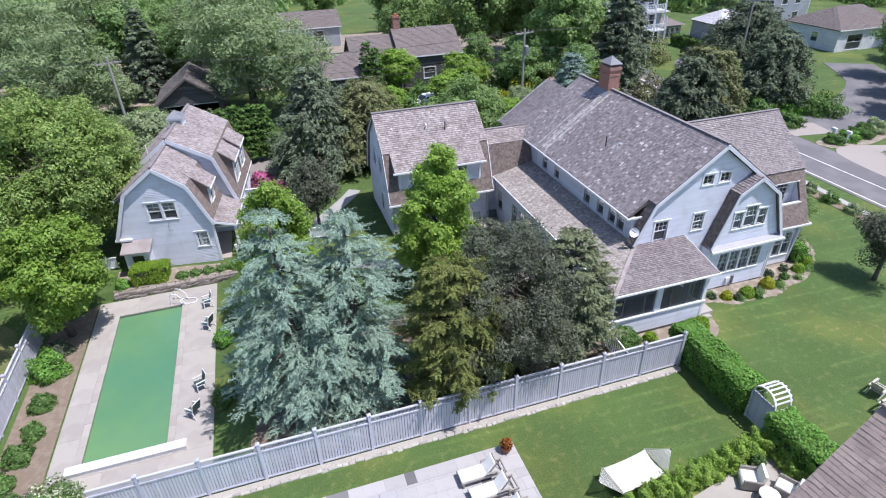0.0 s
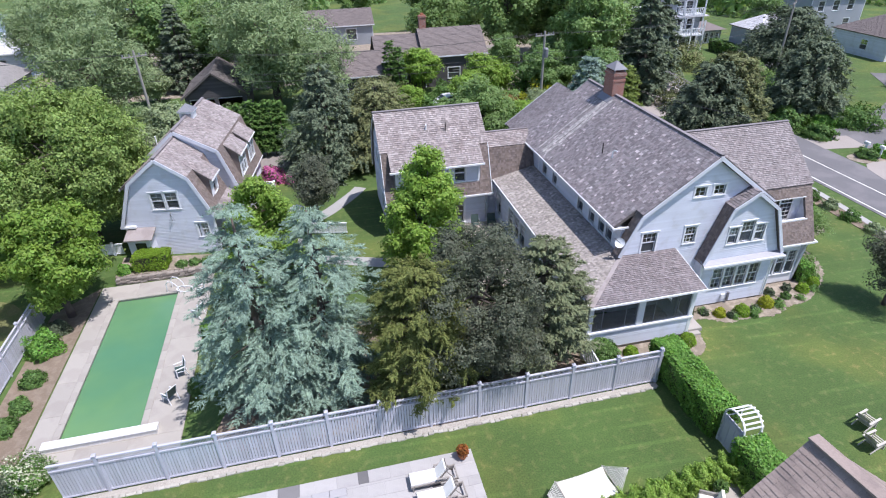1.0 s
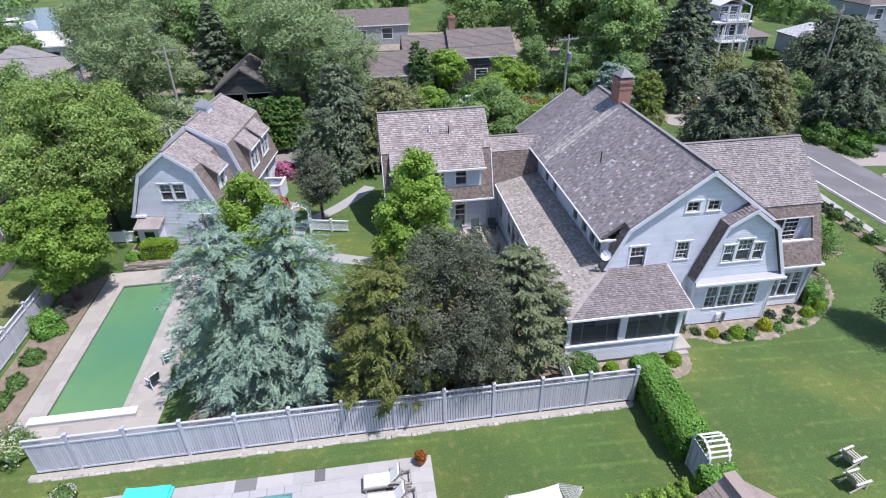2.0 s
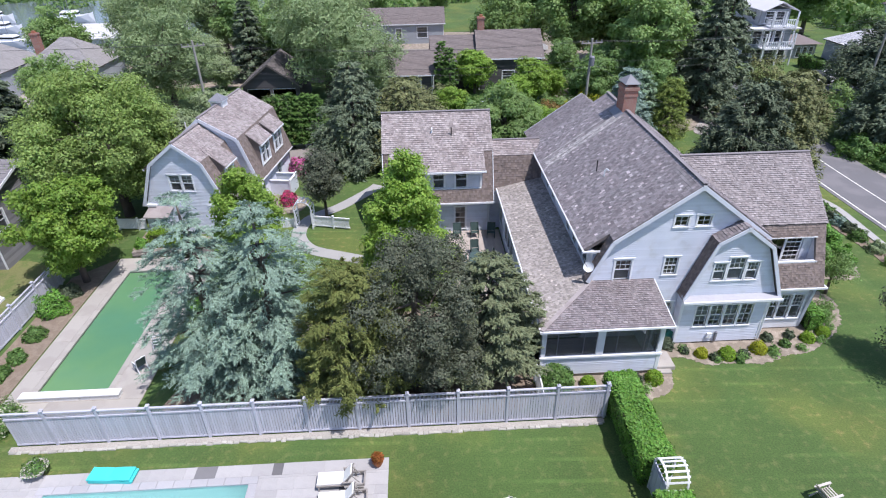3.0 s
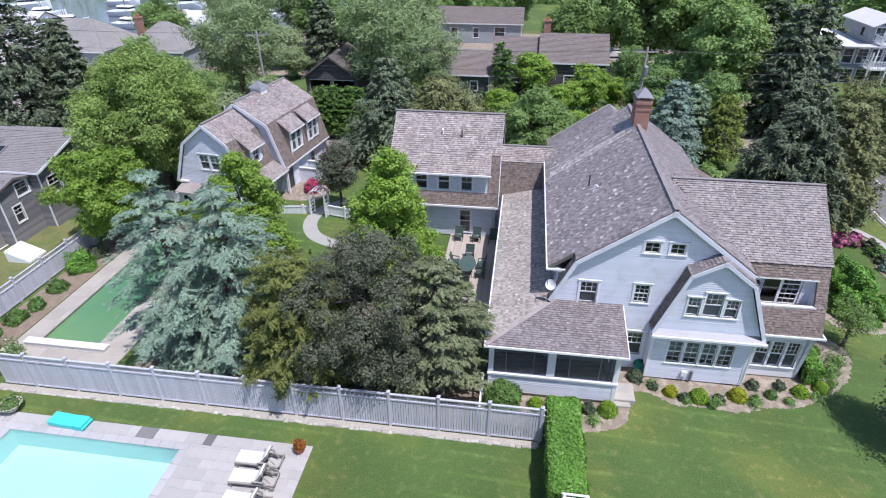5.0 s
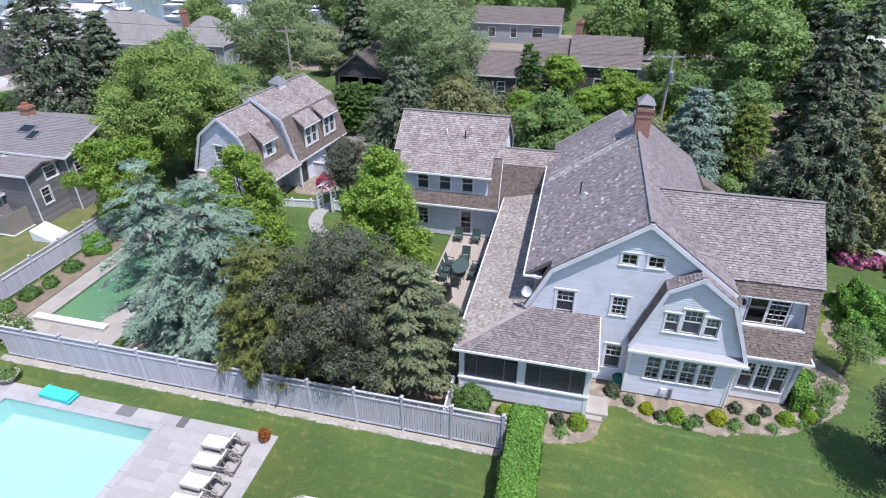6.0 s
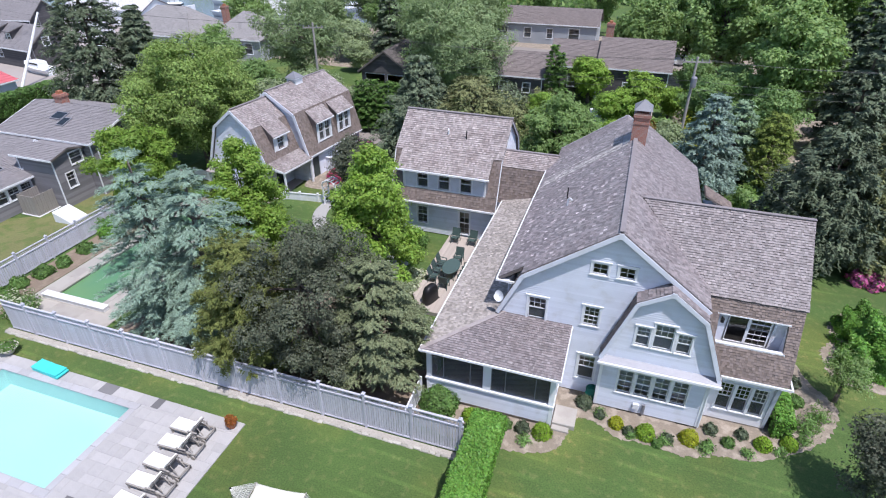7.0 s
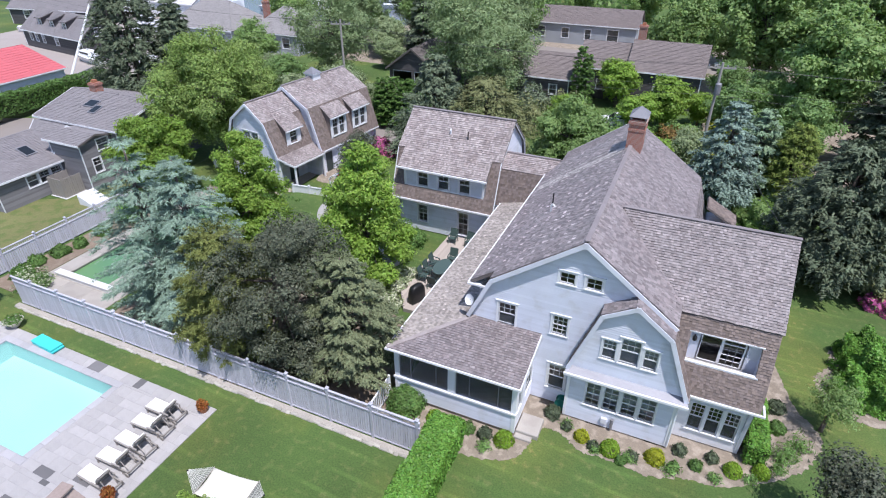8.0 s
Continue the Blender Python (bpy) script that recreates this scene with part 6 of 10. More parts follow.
    part("vent_pipe", Shape().rod((11.3, 38.6, 7.0), (11.3, 38.6, 7.6), 0.05).rod((11.3, 38.6, 7.6), (11.3, 38.45, 7.5), 0.05), M["white"], H)
    part("vent_pipe", Shape().rod((12.7, 38.4, 6.9), (12.7, 38.4, 7.65), 0.04), M["black_metal"], H)
    # link to the main house
    roof_slope(H, [(15.5, 37.45, 5.75), (19.3, 37.45, 5.75), (19.3, 38.95, 6.4), (15.5, 38.95, 6.4)], sh, 0.12, seed=57, name="link_slope")
    roof_slope(H, [(19.3, 40.6, 5.7), (15.5, 40.6, 5.7), (15.5, 38.95, 6.4), (19.3, 38.95, 6.4)], sh, 0.12, seed=58, name="link_slope")
    roof_slope(H, [(15.5, 36.75, 3.3), (19.2, 36.75, 3.3), (19.2, 37.47, 5.75), (15.5, 37.47, 5.75)], br, 0.1, seed=59, name="link_steep_slope")
    board_run(H, "ridge_cap", [(15.5, 38.95, 6.44), (19.3, 38.95, 6.44)], 0.2, 0.05, M["shingle"])
    clad_wall(H, Face((0, 37.0, 0), (1, 0, 0), (0, -1, 0)), [(15.4, 0.1), (19.2, 0.1), (19.2, 3.4), (15.4, 3.4)], name="link_wall")
    clad_wall(H, Face((0, 40.4, 0), (1, 0, 0), (0, 1, 0)), [(15.4, 0.1), (19.2, 0.1), (19.2, 5.7), (15.4, 5.7)], name="link_wall")


annex()


def cottage():
    """A gambrel cottage, a low front part and a taller rear part; local x across, y back along the ridge."""
    H = thing("gambrel_cottage", (-7.25, 38.45, -0.32), "gambrel cottage with pale blue clapboards, cupola, dormers and shingle roof", "cottage", turn=-8.0, local=True)
    sh, br = M["shingle_pale"], M["shingle_brown"]
    fr = Face((0, 0, 0), (1, 0, 0), (0, -1, 0))
    ws = [(-1.0, -0.18, 3.72, 4.92), (-0.04, 0.78, 3.72, 4.92), (1.62, 2.36, 1.4, 2.45)]
    clad_wall(H, fr, [(-3.2, 0.05), (2.9, 0.05), (2.93, 2.95), (1.75, 6.0), (0.0, 7.33), (-2.05, 5.8), (-3.3, 2.5)], ws, name="front_wall")
    window(H, fr, *ws[0], lights=(2, 2), blind=0.45)
    window(H, fr, *ws[1], lights=(2, 2), blind=0.45)
    window(H, fr, *ws[2], lights=(3, 2), lower_lights=True)
    pieces("corner_board", [(-3.3, -3.14, 0.05, 2.5, -0.02, 0.06), (2.78, 2.94, 0.05, 2.9, -0.02, 0.06)], M["white"], H, fr)
    pieces("cornice_return", [(-3.55, -2.5, 2.42, 2.56, -0.02, 0.24)], M["white"], H, fr)
    # front roofs; on the west the upper slope runs on over a long shed dormer
    roof_slope(H, [(-2.95, 4.1, 5.25), (-2.95, 0.25, 5.25), (-2.1, 0.25, 5.9), (-2.1, -0.22, 5.9), (0, -0.22, 7.5), (0, 4.1, 7.5)], sh, 0.12, seed=61)
    roof_slope(H, [(1.85, -0.22, 6.1), (1.85, 4.1, 6.1), (0, 4.1, 7.5), (0, -0.22, 7.5)], sh, 0.12, seed=62)
    roof_slope(H, [(3.05, -0.22, 3.05), (3.05, 4.1, 3.05), (1.83, 4.1, 6.12), (1.83, -0.22, 6.12)], br, 0.1, seed=63, name="steep_slope")
    roof_slope(H, [(-3.45, 12.2, 2.5), (-3.45, -0.22, 2.5), (-2.08, -0.22, 5.9), (-2.08, 12.2, 5.9)], br, 0.1, seed=69, name="steep_slope")
    clad_wall(H, Face((-2.72, 0, 0), (0, 1, 0), (-1, 0, 0)), [(0.35, 3.9), (12.0, 3.9), (12.0, 5.35), (0.35, 5.35)], name="west_dormer_wall", boards=False, material=M["siding"])
    part("west_dormer_cheek", Shape().slab([(-2.72, 0.3, 4.2), (-2.72, 0.3, 5.35), (-2.15, 0.3, 5.75)], (0, 0.06, 0)), M["shingle_wall"], H)
    pieces("gutter", [(-3.03, -2.94, 0.25, 12.2, 5.12, 5.24)], M["white"], H)
    roof_slope(H, [(4.3, 0.35, 2.65), (4.3, 4.1, 2.65), (2.95, 4.1, 3.3), (2.95, -0.2, 3.3)], sh, 0.1, seed=64, name="porch_roof", course=0.14, wide=(0.08, 0.16))
    board_run(H, "rake_board", [(-3.4, -0.24, 2.5), (-2.1, -0.24, 5.77), (0, -0.24, 7.36), (1.85, -0.24, 5.96), (3.02, -0.24, 3.05)], 0.06, 0.22, M["siding"], (0.02, 0, 1))
    board_run(H, "porch_fascia", [(2.97, -0.2, 3.2), (4.33, 0.33, 2.56), (4.33, 4.1, 2.56)], 0.05, 0.14, M["white"])
    board_run(H, "ridge_cap", [(0, -0.2, 7.54), (0, 4.05, 7.54)], 0.22, 0.05, M["shingle"])

    def dormer(x, y0, y1, z0, z1, top, wins, seed):
        """A shed dormer in the east steep slope: face, windows, roof running up into the slope."""
        dn = Face((x, 0, 0), (0, 1, 0), (1, 0, 0))
        clad_wall(H, dn, [(y0, z0), (y1, z0), (y1, z1), (y0, z1)], wins, name="dormer_wall", boards=False, material=M["white"])
        for w in wins:
            window(H, dn, *w, lights=(2, 2), crown=False, casing=0.07)
        tx, tz = top
        roof_slope(H, [(x + 0.22, y0 - 0.15, z1), (x + 0.22, y1 + 0.15, z1), (tx, y1 + 0.15, tz), (tx, y0 - 0.15, tz)], sh, 0.09, seed=seed, name="dormer_roof")
        pieces("dormer_gutter", [(x + 0.22, x + 0.29, y0 - 0.15, y1 + 0.15, z1 - 0.13, z1 - 0.03)], M["white"], H)
        for yy in (y0 - 0.03, y1 - 0.03):
            part("dormer_cheek", Shape().slab([(x, yy, z0), (x, yy, z1 + 0.1), (tx, yy, tz - 0.1)], (0, 0.06, 0)), br, H)

    dormer(2.76, 1.25, 3.0, 3.72, 5.2, (1.4, 6.5), [(1.72, 2.55, 3.92, 5.0)], 65)
    # rear part
    ry = Face((0, 4.15, 0), (1, 0, 0), (0, -1, 0))
    clad_wall(H, ry, [(-3.2, 0.05), (3.75, 0.05), (3.85, 2.75), (2.78, 6.2), (0.1, 7.78), (-2.9, 5.4)], name="rear_front_wall")
    roof_slope(H, [(-3.0, 12.2, 5.5), (-3.0, 3.95, 5.5), (0.1, 3.95, 7.95), (0.1, 12.2, 7.95)], sh, 0.12, seed=66)
    roof_slope(H, [(2.9, 3.95, 6.35), (2.9, 12.2, 6.35), (0.1, 12.2, 7.95), (0.1, 3.95, 7.95)], sh, 0.12, seed=67)
    roof_slope(H, [(4.05, 3.95, 2.65), (4.05, 12.2, 2.65), (2.88, 12.2, 6.38), (2.88, 3.95, 6.38)], br, 0.1, seed=68, name="steep_slope")
    board_run(H, "rake_board", [(-2.98, 3.93, 5.4), (0.1, 3.93, 7.8), (2.9, 3.93, 6.22), (4.02, 3.93, 2.65)], 0.06, 0.26, M["siding"], (0.02, 0, 1))
    board_run(H, "ridge_cap", [(0.1, 3.95, 7.99), (0.1, 12.2, 7.99)], 0.22, 0.05, M["shingle"])
    pieces("gutter", [(4.05, 4.13, 4.1, 12.2, 2.52, 2.62)], M["white"], H)
    for i, y in enumerate((5.6, 8.6)):
        dormer(3.86, y, y + 2.2, 3.3, 5.3, (2.1, 6.85), [(y + 0.3, y + 1.02, 3.5, 5.02), (y + 1.18, y + 1.9, 3.5, 5.02)], 70 + i)
    ew = Face((3.75, 0, 0), (0, 1, 0), (1, 0, 0))
    clad_wall(H, ew, [(4.2, 0.05), (12, 0.05), (12, 2.75), (4.2, 2.75)], [(4.7, 5.6, 0.1, 2.2), (8.8, 9.6, 1.0, 2.2)], name="east_wall")
    window(H, ew, 8.8, 9.6, 1.0, 2.2, lights=(2, 2))
    part("cottage_door", Shape().box(3.65, 3.71, 4.7, 5.6, 0.1, 2.2), M["dark_trim"], H, "dark cottage door")
    clad_wall(H, Face((-3.2, 0, 0), (0, 1, 0), (-1, 0, 0)), [(0, 0.05), (12, 0.05), (12, 2.6), (0, 2.6)], name="west_wall")
    clad_wall(H, Face((0, 12.0, 0), (1, 0, 0), (0, 1, 0)), [(-3.2, 0.05), (3.75, 0.05), (3.85, 2.75), (2.78, 6.2), (0.1, 7.8), (-2.9, 5.4)], name="back_wall")
    clad_wall(H, Face((1.9, 0, 0), (0, 1, 0), (1, 0, 0)), [(0.0, 0.05), (4.1, 0.05), (4.1, 3.0), (0.0, 3.0)], [(1.9, 2.9, 0.1, 2.2)], name="porch_back_wall")
    part("porch_door", Shape().box(1.8, 1.86, 1.9, 2.9, 0.1, 2.2), M["dark_trim"], H, "dark porch door")
    # open porch at the side
    part("porch_floor", Shape().box(1.9, 4.4, 0.1, 5.6, -0.02, 0.14), M["decking"], H)
    pieces("porch_post", [(4.1, 4.24, y, y + 0.14, 0.14, 2.45) for y in (0.42, 3.9)], M["white"], H)
    pieces("porch_beam", [(2.95, 4.1, 0.4, 0.5, 2.45, 2.6), (4.1, 4.24, 0.4, 4.05, 2.45, 2.6)], M["white"], H)
    # side lean-to with a shed roof at the foot of the front wall
    s = Shape().box(-3.0, -1.5, -1.0, 0.0, 0.05, 1.9)
    part("bulkhead", s, M["siding"], H)
    s = Shape().slab([(-3.15, -1.2, 1.9), (-1.25, -1.2, 1.9), (-1.25, 0.02, 2.3), (-3.15, 0.02, 2.3)], (0, 0, 0.09))
    part("bulkhead_roof", s, M["shingle_pale"], H)
    s = Shape().box(-2.5, -1.8, -1.04, -1.0, 1.15, 1.65)
    part("bulkhead_window", s, M["car_glass"], H)
    # cupola
    s = Shape().box(-0.4, 0.6, 7.45, 8.4, 7.35, 8.2).box(-0.5, 0.7, 7.36, 8.49, 8.18, 8.28)
    c = part("cupola", s, M["white"], H, "small white louvred cupola")
    s = Shape()
    s.v = [(-0.52, 7.34, 8.28), (0.72, 7.34, 8.28), (0.72, 8.51, 8.28), (-0.52, 8.51, 8.28), (0.1, 7.92, 8.8)]
    s.f = [(0, 1, 4), (1, 2, 4), (2, 3, 4), (3, 0, 4), (3, 2, 1, 0)]
    part("cupola_roof", s, M["lead"], c)
    pieces("louvre", [(-0.28, 0.48, 7.42, 7.45, 7.62 + 0.1 * k, 7.67 + 0.1 * k) for k in range(5)], M["lead"], c)
    part("vent_pipe", Shape().rod((-1.7, 5.2, 6.3), (-1.7, 5.2, 7.2), 0.05), M["white"], H)
    pieces("inner_floor", [(-3.0, 2.7, 0.2, 11.8, 0.0, 0.1), (-3.0, 2.7, 0.2, 11.8, 2.8, 2.9), (-2.4, 1.6, 2.2, 2.3, 2.9, 5.6)], M["room"], H)
    # wall bracket on the front
    s = Shape().rod((0.1, -0.05, 3.45), (0.1, -0.3, 3.4), 0.015).rod((0.02, -0.05, 2.75), (0.1, -0.3, 3.4), 0.012).rod((0.2, -0.05, 2.75), (0.1, -0.3, 3.4), 0.012)
    part("wall_bracket", s, M["lead"], H)


cottage()


def board_enclosure():
    """A chest-high enclosure of white boards with a cap rail, open on top."""
    T = thing("board_enclosure", (-1.65, 45.1, -0.2), "white boarded enclosure with a cap rail beside the cottage", "enclosure", turn=-8.0, local=True)
    for y in (-0.8, 0.8):
        part("side_panel", Shape().box(-0.95, 0.95, y - 0.04, y + 0.04, 0.0, 1.55), M["siding"], T)
        part("cap_rail", Shape().soft_box(-1.05, 1.05, y - 0.1, y + 0.1, 1.55, 1.63, 0.02), M["white"], T)
    for x in (-0.95, 0.95):
        part("end_panel", Shape().box(x - 0.04, x + 0.04, -0.76, 0.76, 0.0, 1.55), M["siding"], T)
        part("cap_rail", Shape().soft_box(x - 0.1, x + 0.1, -0.7, 0.7, 1.55, 1.63, 0.02), M["white"], T)
        for y in (-0.85, 0.85):
            part("post", Shape().box(x - 0.07, x + 0.07, y - 0.07, y + 0.07, 0.0, 1.7), M["white"], T)


board_enclosure()


# ---- other houses ----
def plain_house(name, x0, x1, y0, y1, z0, eave, ridge, along, wall, roof, label, wins=(), turn=0.0, over=0.3, course=0.2, chim=None, category="house", base=None, white_corner=True, hip=0.0):
    """A gabled house about its own centre: walls with openings, two shingled slopes, windows given as (side, u0, u1, z0, z1)."""
    cx, cy = (x0 + x1) / 2, (y0 + y1) / 2
    H = thing(name, (cx, cy, z0), label, category, turn=turn, local=True)
    w, l, e, r = (x1 - x0) / 2, (y1 - y0) / 2, eave - z0, ridge - z0
    faces = {"s": Face((0, -l, 0), (1, 0, 0), (0, -1, 0)), "n": Face((0, l, 0), (1, 0, 0), (0, 1, 0)), "w": Face((-w, 0, 0), (0, 1, 0), (-1, 0, 0)), "e": Face((w, 0, 0), (0, 1, 0), (1, 0, 0))}
    for key, f in faces.items():
        half = w if key in "sn" else l
        gable = (key in "we") == (along == "x") and not hip
        outline = [(-half, 0), (half, 0), (half, e)] + ([(0, r - 0.12)] if gable else []) + [(-half, e)]
        holes = [q[1:] for q in wins if q[0] == key]
        clad_wall(H, f, outline, holes, boards=True, material=wall, exposure=0.16)
        for h in holes:
            window(H, f, *h, lights=(2, 2), crown=False, casing=0.1)
    k = (r - e) / (l if along == "x" else w)
    d = over * k
    if along == "x":
        a, b = w + over - hip, w + over
        roof_slope(H, [(-b, -l - over, e - d), (b, -l - over, e - d), (a, 0, r), (-a, 0, r)], roof, 0.14, seed=81, course=course, wide=(0.25, 0.4))
        roof_slope(H, [(b, l + over, e - d), (-b, l + over, e - d), (-a, 0, r), (a, 0, r)], roof, 0.14, seed=82, course=course, wide=(0.25, 0.4))
        if hip:
            roof_slope(H, [(b, -l - over, e - d), (b, l + over, e - d), (a, 0, r)], roof, 0.14, seed=83, course=course, wide=(0.25, 0.4))
            roof_slope(H, [(-b, l + over, e - d), (-b, -l - over, e - d), (-a, 0, r)], roof, 0.14, seed=84, course=course, wide=(0.25, 0.4))
        edge = [(-b - 0.02, b + 0.02, -l - over - 0.06, -l - over, e - d - 0.16, e - d), (-b - 0.02, b + 0.02, l + over, l + over + 0.06, e - d - 0.16, e - d)]
    else:
        b = l + over
        roof_slope(H, [(-w - over, b, e - d), (-w - over, -b, e - d), (0, -b, r), (0, b, r)], roof, 0.14, seed=81, course=course, wide=(0.25, 0.4))
        roof_slope(H, [(w + over, -b, e - d), (w + over, b, e - d), (0, b, r), (0, -b, r)], roof, 0.14, seed=82, course=course, wide=(0.25, 0.4))
        edge = [(-w - over - 0.06, -w - over, -b, b, e - d - 0.16, e - d), (w + over, w + over + 0.06, -b, b, e - d - 0.16, e - d)]
    pieces("eaves_board", edge, M["white"], H)
    if white_corner:
        pieces("corner_board", [(x, x + 0.12, 0, e, -0.02, 0.05) for x in (-w, w - 0.12)], M["white"], H, faces["s"])
    if chim:
        u, v, t = chim
        s = Shape().box(u - 0.45, u + 0.45, v - 0.4, v + 0.4, e, t - z0).box(u - 0.52, u + 0.52, v - 0.47, v + 0.47, t - z0 - 0.25, t - z0 - 0.1)
        c = part("chimney", s, M["brick"], H, "red brick chimney")
        part("flue", Shape().box(u - 0.2, u + 0.2, v - 0.2, v + 0.2, t - z0, t - z0 + 0.25), M["terracotta"], c)
    pieces("inner_floor", [(-w + 0.2, w - 0.2, -l + 0.2, l - 0.2, 0.0, 0.1), (-w + 0.2, w - 0.2, -l + 0.2, l - 0.2, e - 0.1, e)], M["room"], H)
    return H


plain_house("ranch_house", 18.7, 27.0, 75.2, 82.4, 0.0, 4.3, 7.0, "x", M["dark_wall"], M["asphalt_roof"], "low dark-walled house with a brown asphalt roof and brick chimney", [("s", -1.0, 0.6, 1.0, 2.4), ("s", 2.0, 3.2, 1.0, 2.4)], chim=(-3.6, 0.3, 8.6))
plain_house("ranch_house", 12.6, 18.6, 76.0, 82.0, 0.0, 4.0, 6.4, "x", M["dark_wall"], M["asphalt_roof"], "low dark-walled house wing with a brown asphalt roof", [("s", -0.6, 0.6, 1.2, 2.4)])
plain_house("ranch_house", 5.6, 12.4, 72.0, 79.0, 0.0, 3.2, 5.3, "x", M["dark_wall"], M["asphalt_roof"], "low dark house with a brown asphalt roof behind trees", [("s", 1.0, 1.9, 1.0, 2.2), ("s", -2.0, -1.0, 1.0, 2.2)])
plain_house("two_storey_house", -7.5, 15.6, 106.0, 112.6, -1.6, 3.6, 5.7, "x", M["grey_wall"], M["asphalt_roof"], "long two-storey grey house with a brown roof and white windows", [("s", -1.0, 0.2, 2.6, 4.2), ("s", 3.0, 4.0, 2.6, 4.2), ("s", 6.8, 8.6, 2.6, 4.4), ("s", 2.8, 4.2, 0.2, 1.2), ("s", 7.0, 8.0, 0.2, 1.2), ("s", -6.5, -4.0, 2.6, 4.2)])
plain_house("roadside_cottage", 69.0, 76.0, 74.4, 80.6, 0.0, 4.4, 6.0, "x", M["grey_wall"], M["white_roof"], "grey two-storey cottage with a pale roof", [("s", -1.6, -0.7, 1.4, 2.6), ("s", 0.7, 1.6, 1.4, 2.6), ("w", -1, 0.2, 1.4, 2.6)], hip=3.0)
plain_house("hip_roofed_bungalow", 86.0, 99.0, 68.0, 78.0, 0.0, 3.4, 5.8, "x", M["siding"], M["asphalt_roof"], "pale blue bungalow with a brown hipped roof and garage door", [("s", -4.5, -1.5, 0.2, 2.4), ("s", 3.5, 4.6, 0.8, 2.4), ("w", -1.5, -0.3, 1.0, 2.4)], hip=4.2)
plain_house("tall_grey_house", 88.0, 99.0, 86.0, 96.0, 0.0, 6.6, 9.4, "x", M["grey_wall"], M["asphalt_roof"], "tall grey house with white balconies and a hipped roof", [("s", -4, -2.8, 4.2, 5.8), ("s", -1, 0.2, 4.2, 5.8), ("s", 2, 3.2, 4.2, 5.8), ("s", -4, -2.8, 1.2, 2.8), ("s", 2, 3.2, 1.2, 2.8)], hip=4.0)


def open_barn():
    """An old dark barn, its gable end open for carts."""
    H = thing("old_barn", (-7.3, 73, 0), "old dark weathered barn with an open front gable", "barn")
    f = Face((0, 69, 0), (1, 0, 0), (0, -1, 0))
    clad_wall(H, f, [(-10.7, 0.0), (-3.9, 0.0), (-3.9, 3.0), (-7.3, 5.4), (-10.7, 3.0)], [(-10.2, -7.5, 0.0, 2.5), (-7.1, -4.4, 0.0, 2.5)], material=M["dark_wall"], exposure=0.2, name="front_wall")
    for x in (-10.7, -4.0):
        part("side_wall", Shape().box(x, x + 0.1, 69, 77, 0, 3.0), M["dark_wall"], H)
    part("back_wall", Shape().slab([(-10.7, 77, 0.0), (-3.9, 77, 0.0), (-3.9, 77, 3.0), (-7.3, 77, 5.4), (-10.7, 77, 3.0)], (0, 0.1, 0)), M["dark_wall"], H)
    roof_slope(H, [(-11.1, 77.2, 2.8), (-11.1, 68.6, 2.8), (-7.3, 68.6, 5.55), (-7.3, 77.2, 5.55)], M["barn_shingle"], 0.12, seed=86, course=0.2, wide=(0.2, 0.35))
    roof_slope(H, [(-3.5, 68.6, 2.8), (-3.5, 77.2, 2.8), (-7.3, 77.2, 5.55), (-7.3, 68.6, 5.55)], M["barn_shingle"], 0.12, seed=87, course=0.2, wide=(0.2, 0.35))
    board_run(H, "rake_board", [(-11.1, 68.55, 2.73), (-7.3, 68.55, 5.48), (-3.5, 68.55, 2.73)], 0.06, 0.2, M["barn_shingle"], (0.01, 0, 1))


open_barn()


def skylight(parent, centre, u, v, w, h):
    """A glazed roof light lying on a slope."""
    c, u, v = Vector(centre), Vector(u).normalized(), Vector(v).normalized()
    n = u.cross(v)
    n = n if n.z > 0 else -n

    def ring(k, up):
        return [c + u * (w / 2 + k) * i + v * (h / 2 + k) * j + n * up for i, j in ((-1, -1), (1, -1), (1, 1), (-1, 1))]
    curb = part("skylight", Shape().slab([tuple(p) for p in ring(0.09, 0.1)], tuple(n * -0.16)), M["lead"], parent, "metal-framed skylight")
    part("pane", Shape().slab([tuple(p) for p in ring(0.0, 0.115)], tuple(n * -0.01)), M["car_glass"], curb)


def rakes(H, w, l, e, r, along, over=0.3):
    d = over * (r - e) / (l if along == "x" else w)
    for sgn in (-1, 1):
        if along == "x":
            x = sgn * (w + over + 0.03)
            pts = [(x, -l - over, e - d - 0.06), (x, 0, r - 0.06), (x, l + over, e - d - 0.06)]
        else:
            y = sgn * (l + over + 0.03)
            pts = [(-w - over, y, e - d - 0.06), (0, y, r - 0.06), (w + over, y, e - d - 0.06)]
        board_run(H, "rake_board", pts, 0.05, 0.18, M["white"], (0.01, 0.01, 1))


GW, GR = M["shingle_wall"], M["asphalt_grey"]
g = plain_house("grey_shingled_house", -30.2, -19.7, 35.0, 44.0, -0.75, 4.15, 5.5, "x", GW, GR, "grey shingled house with white windows, skylight and brick chimney", [("e", -3.9, -2.7, 2.6, 4.0), ("e", -0.9, 0.0, 2.2, 3.5)], chim=(-2.4, 0.2, 6.3))
rakes(g, 5.25, 4.5, 4.9, 6.25, "x")
skylight(g, (0.6, -2.6, 5.5), (1, 0, 0), (0, 4.5, 1.35), 0.7, 1.0)
skylight(g, (-0.6, -1.9, 5.72), (1, 0, 0), (0, 4.5, 1.35), 1.2, 0.9)
g = plain_house("grey_shingled_house", -24.6, -20.6, 31.9, 34.9, -0.75, 3.75, 4.15, "x", GW, GR, "grey shingled house front with white-framed windows", [("e", 0.1, 1.2, 3.3, 4.3), ("e", -0.75, 0.0, 1.5, 2.8)])
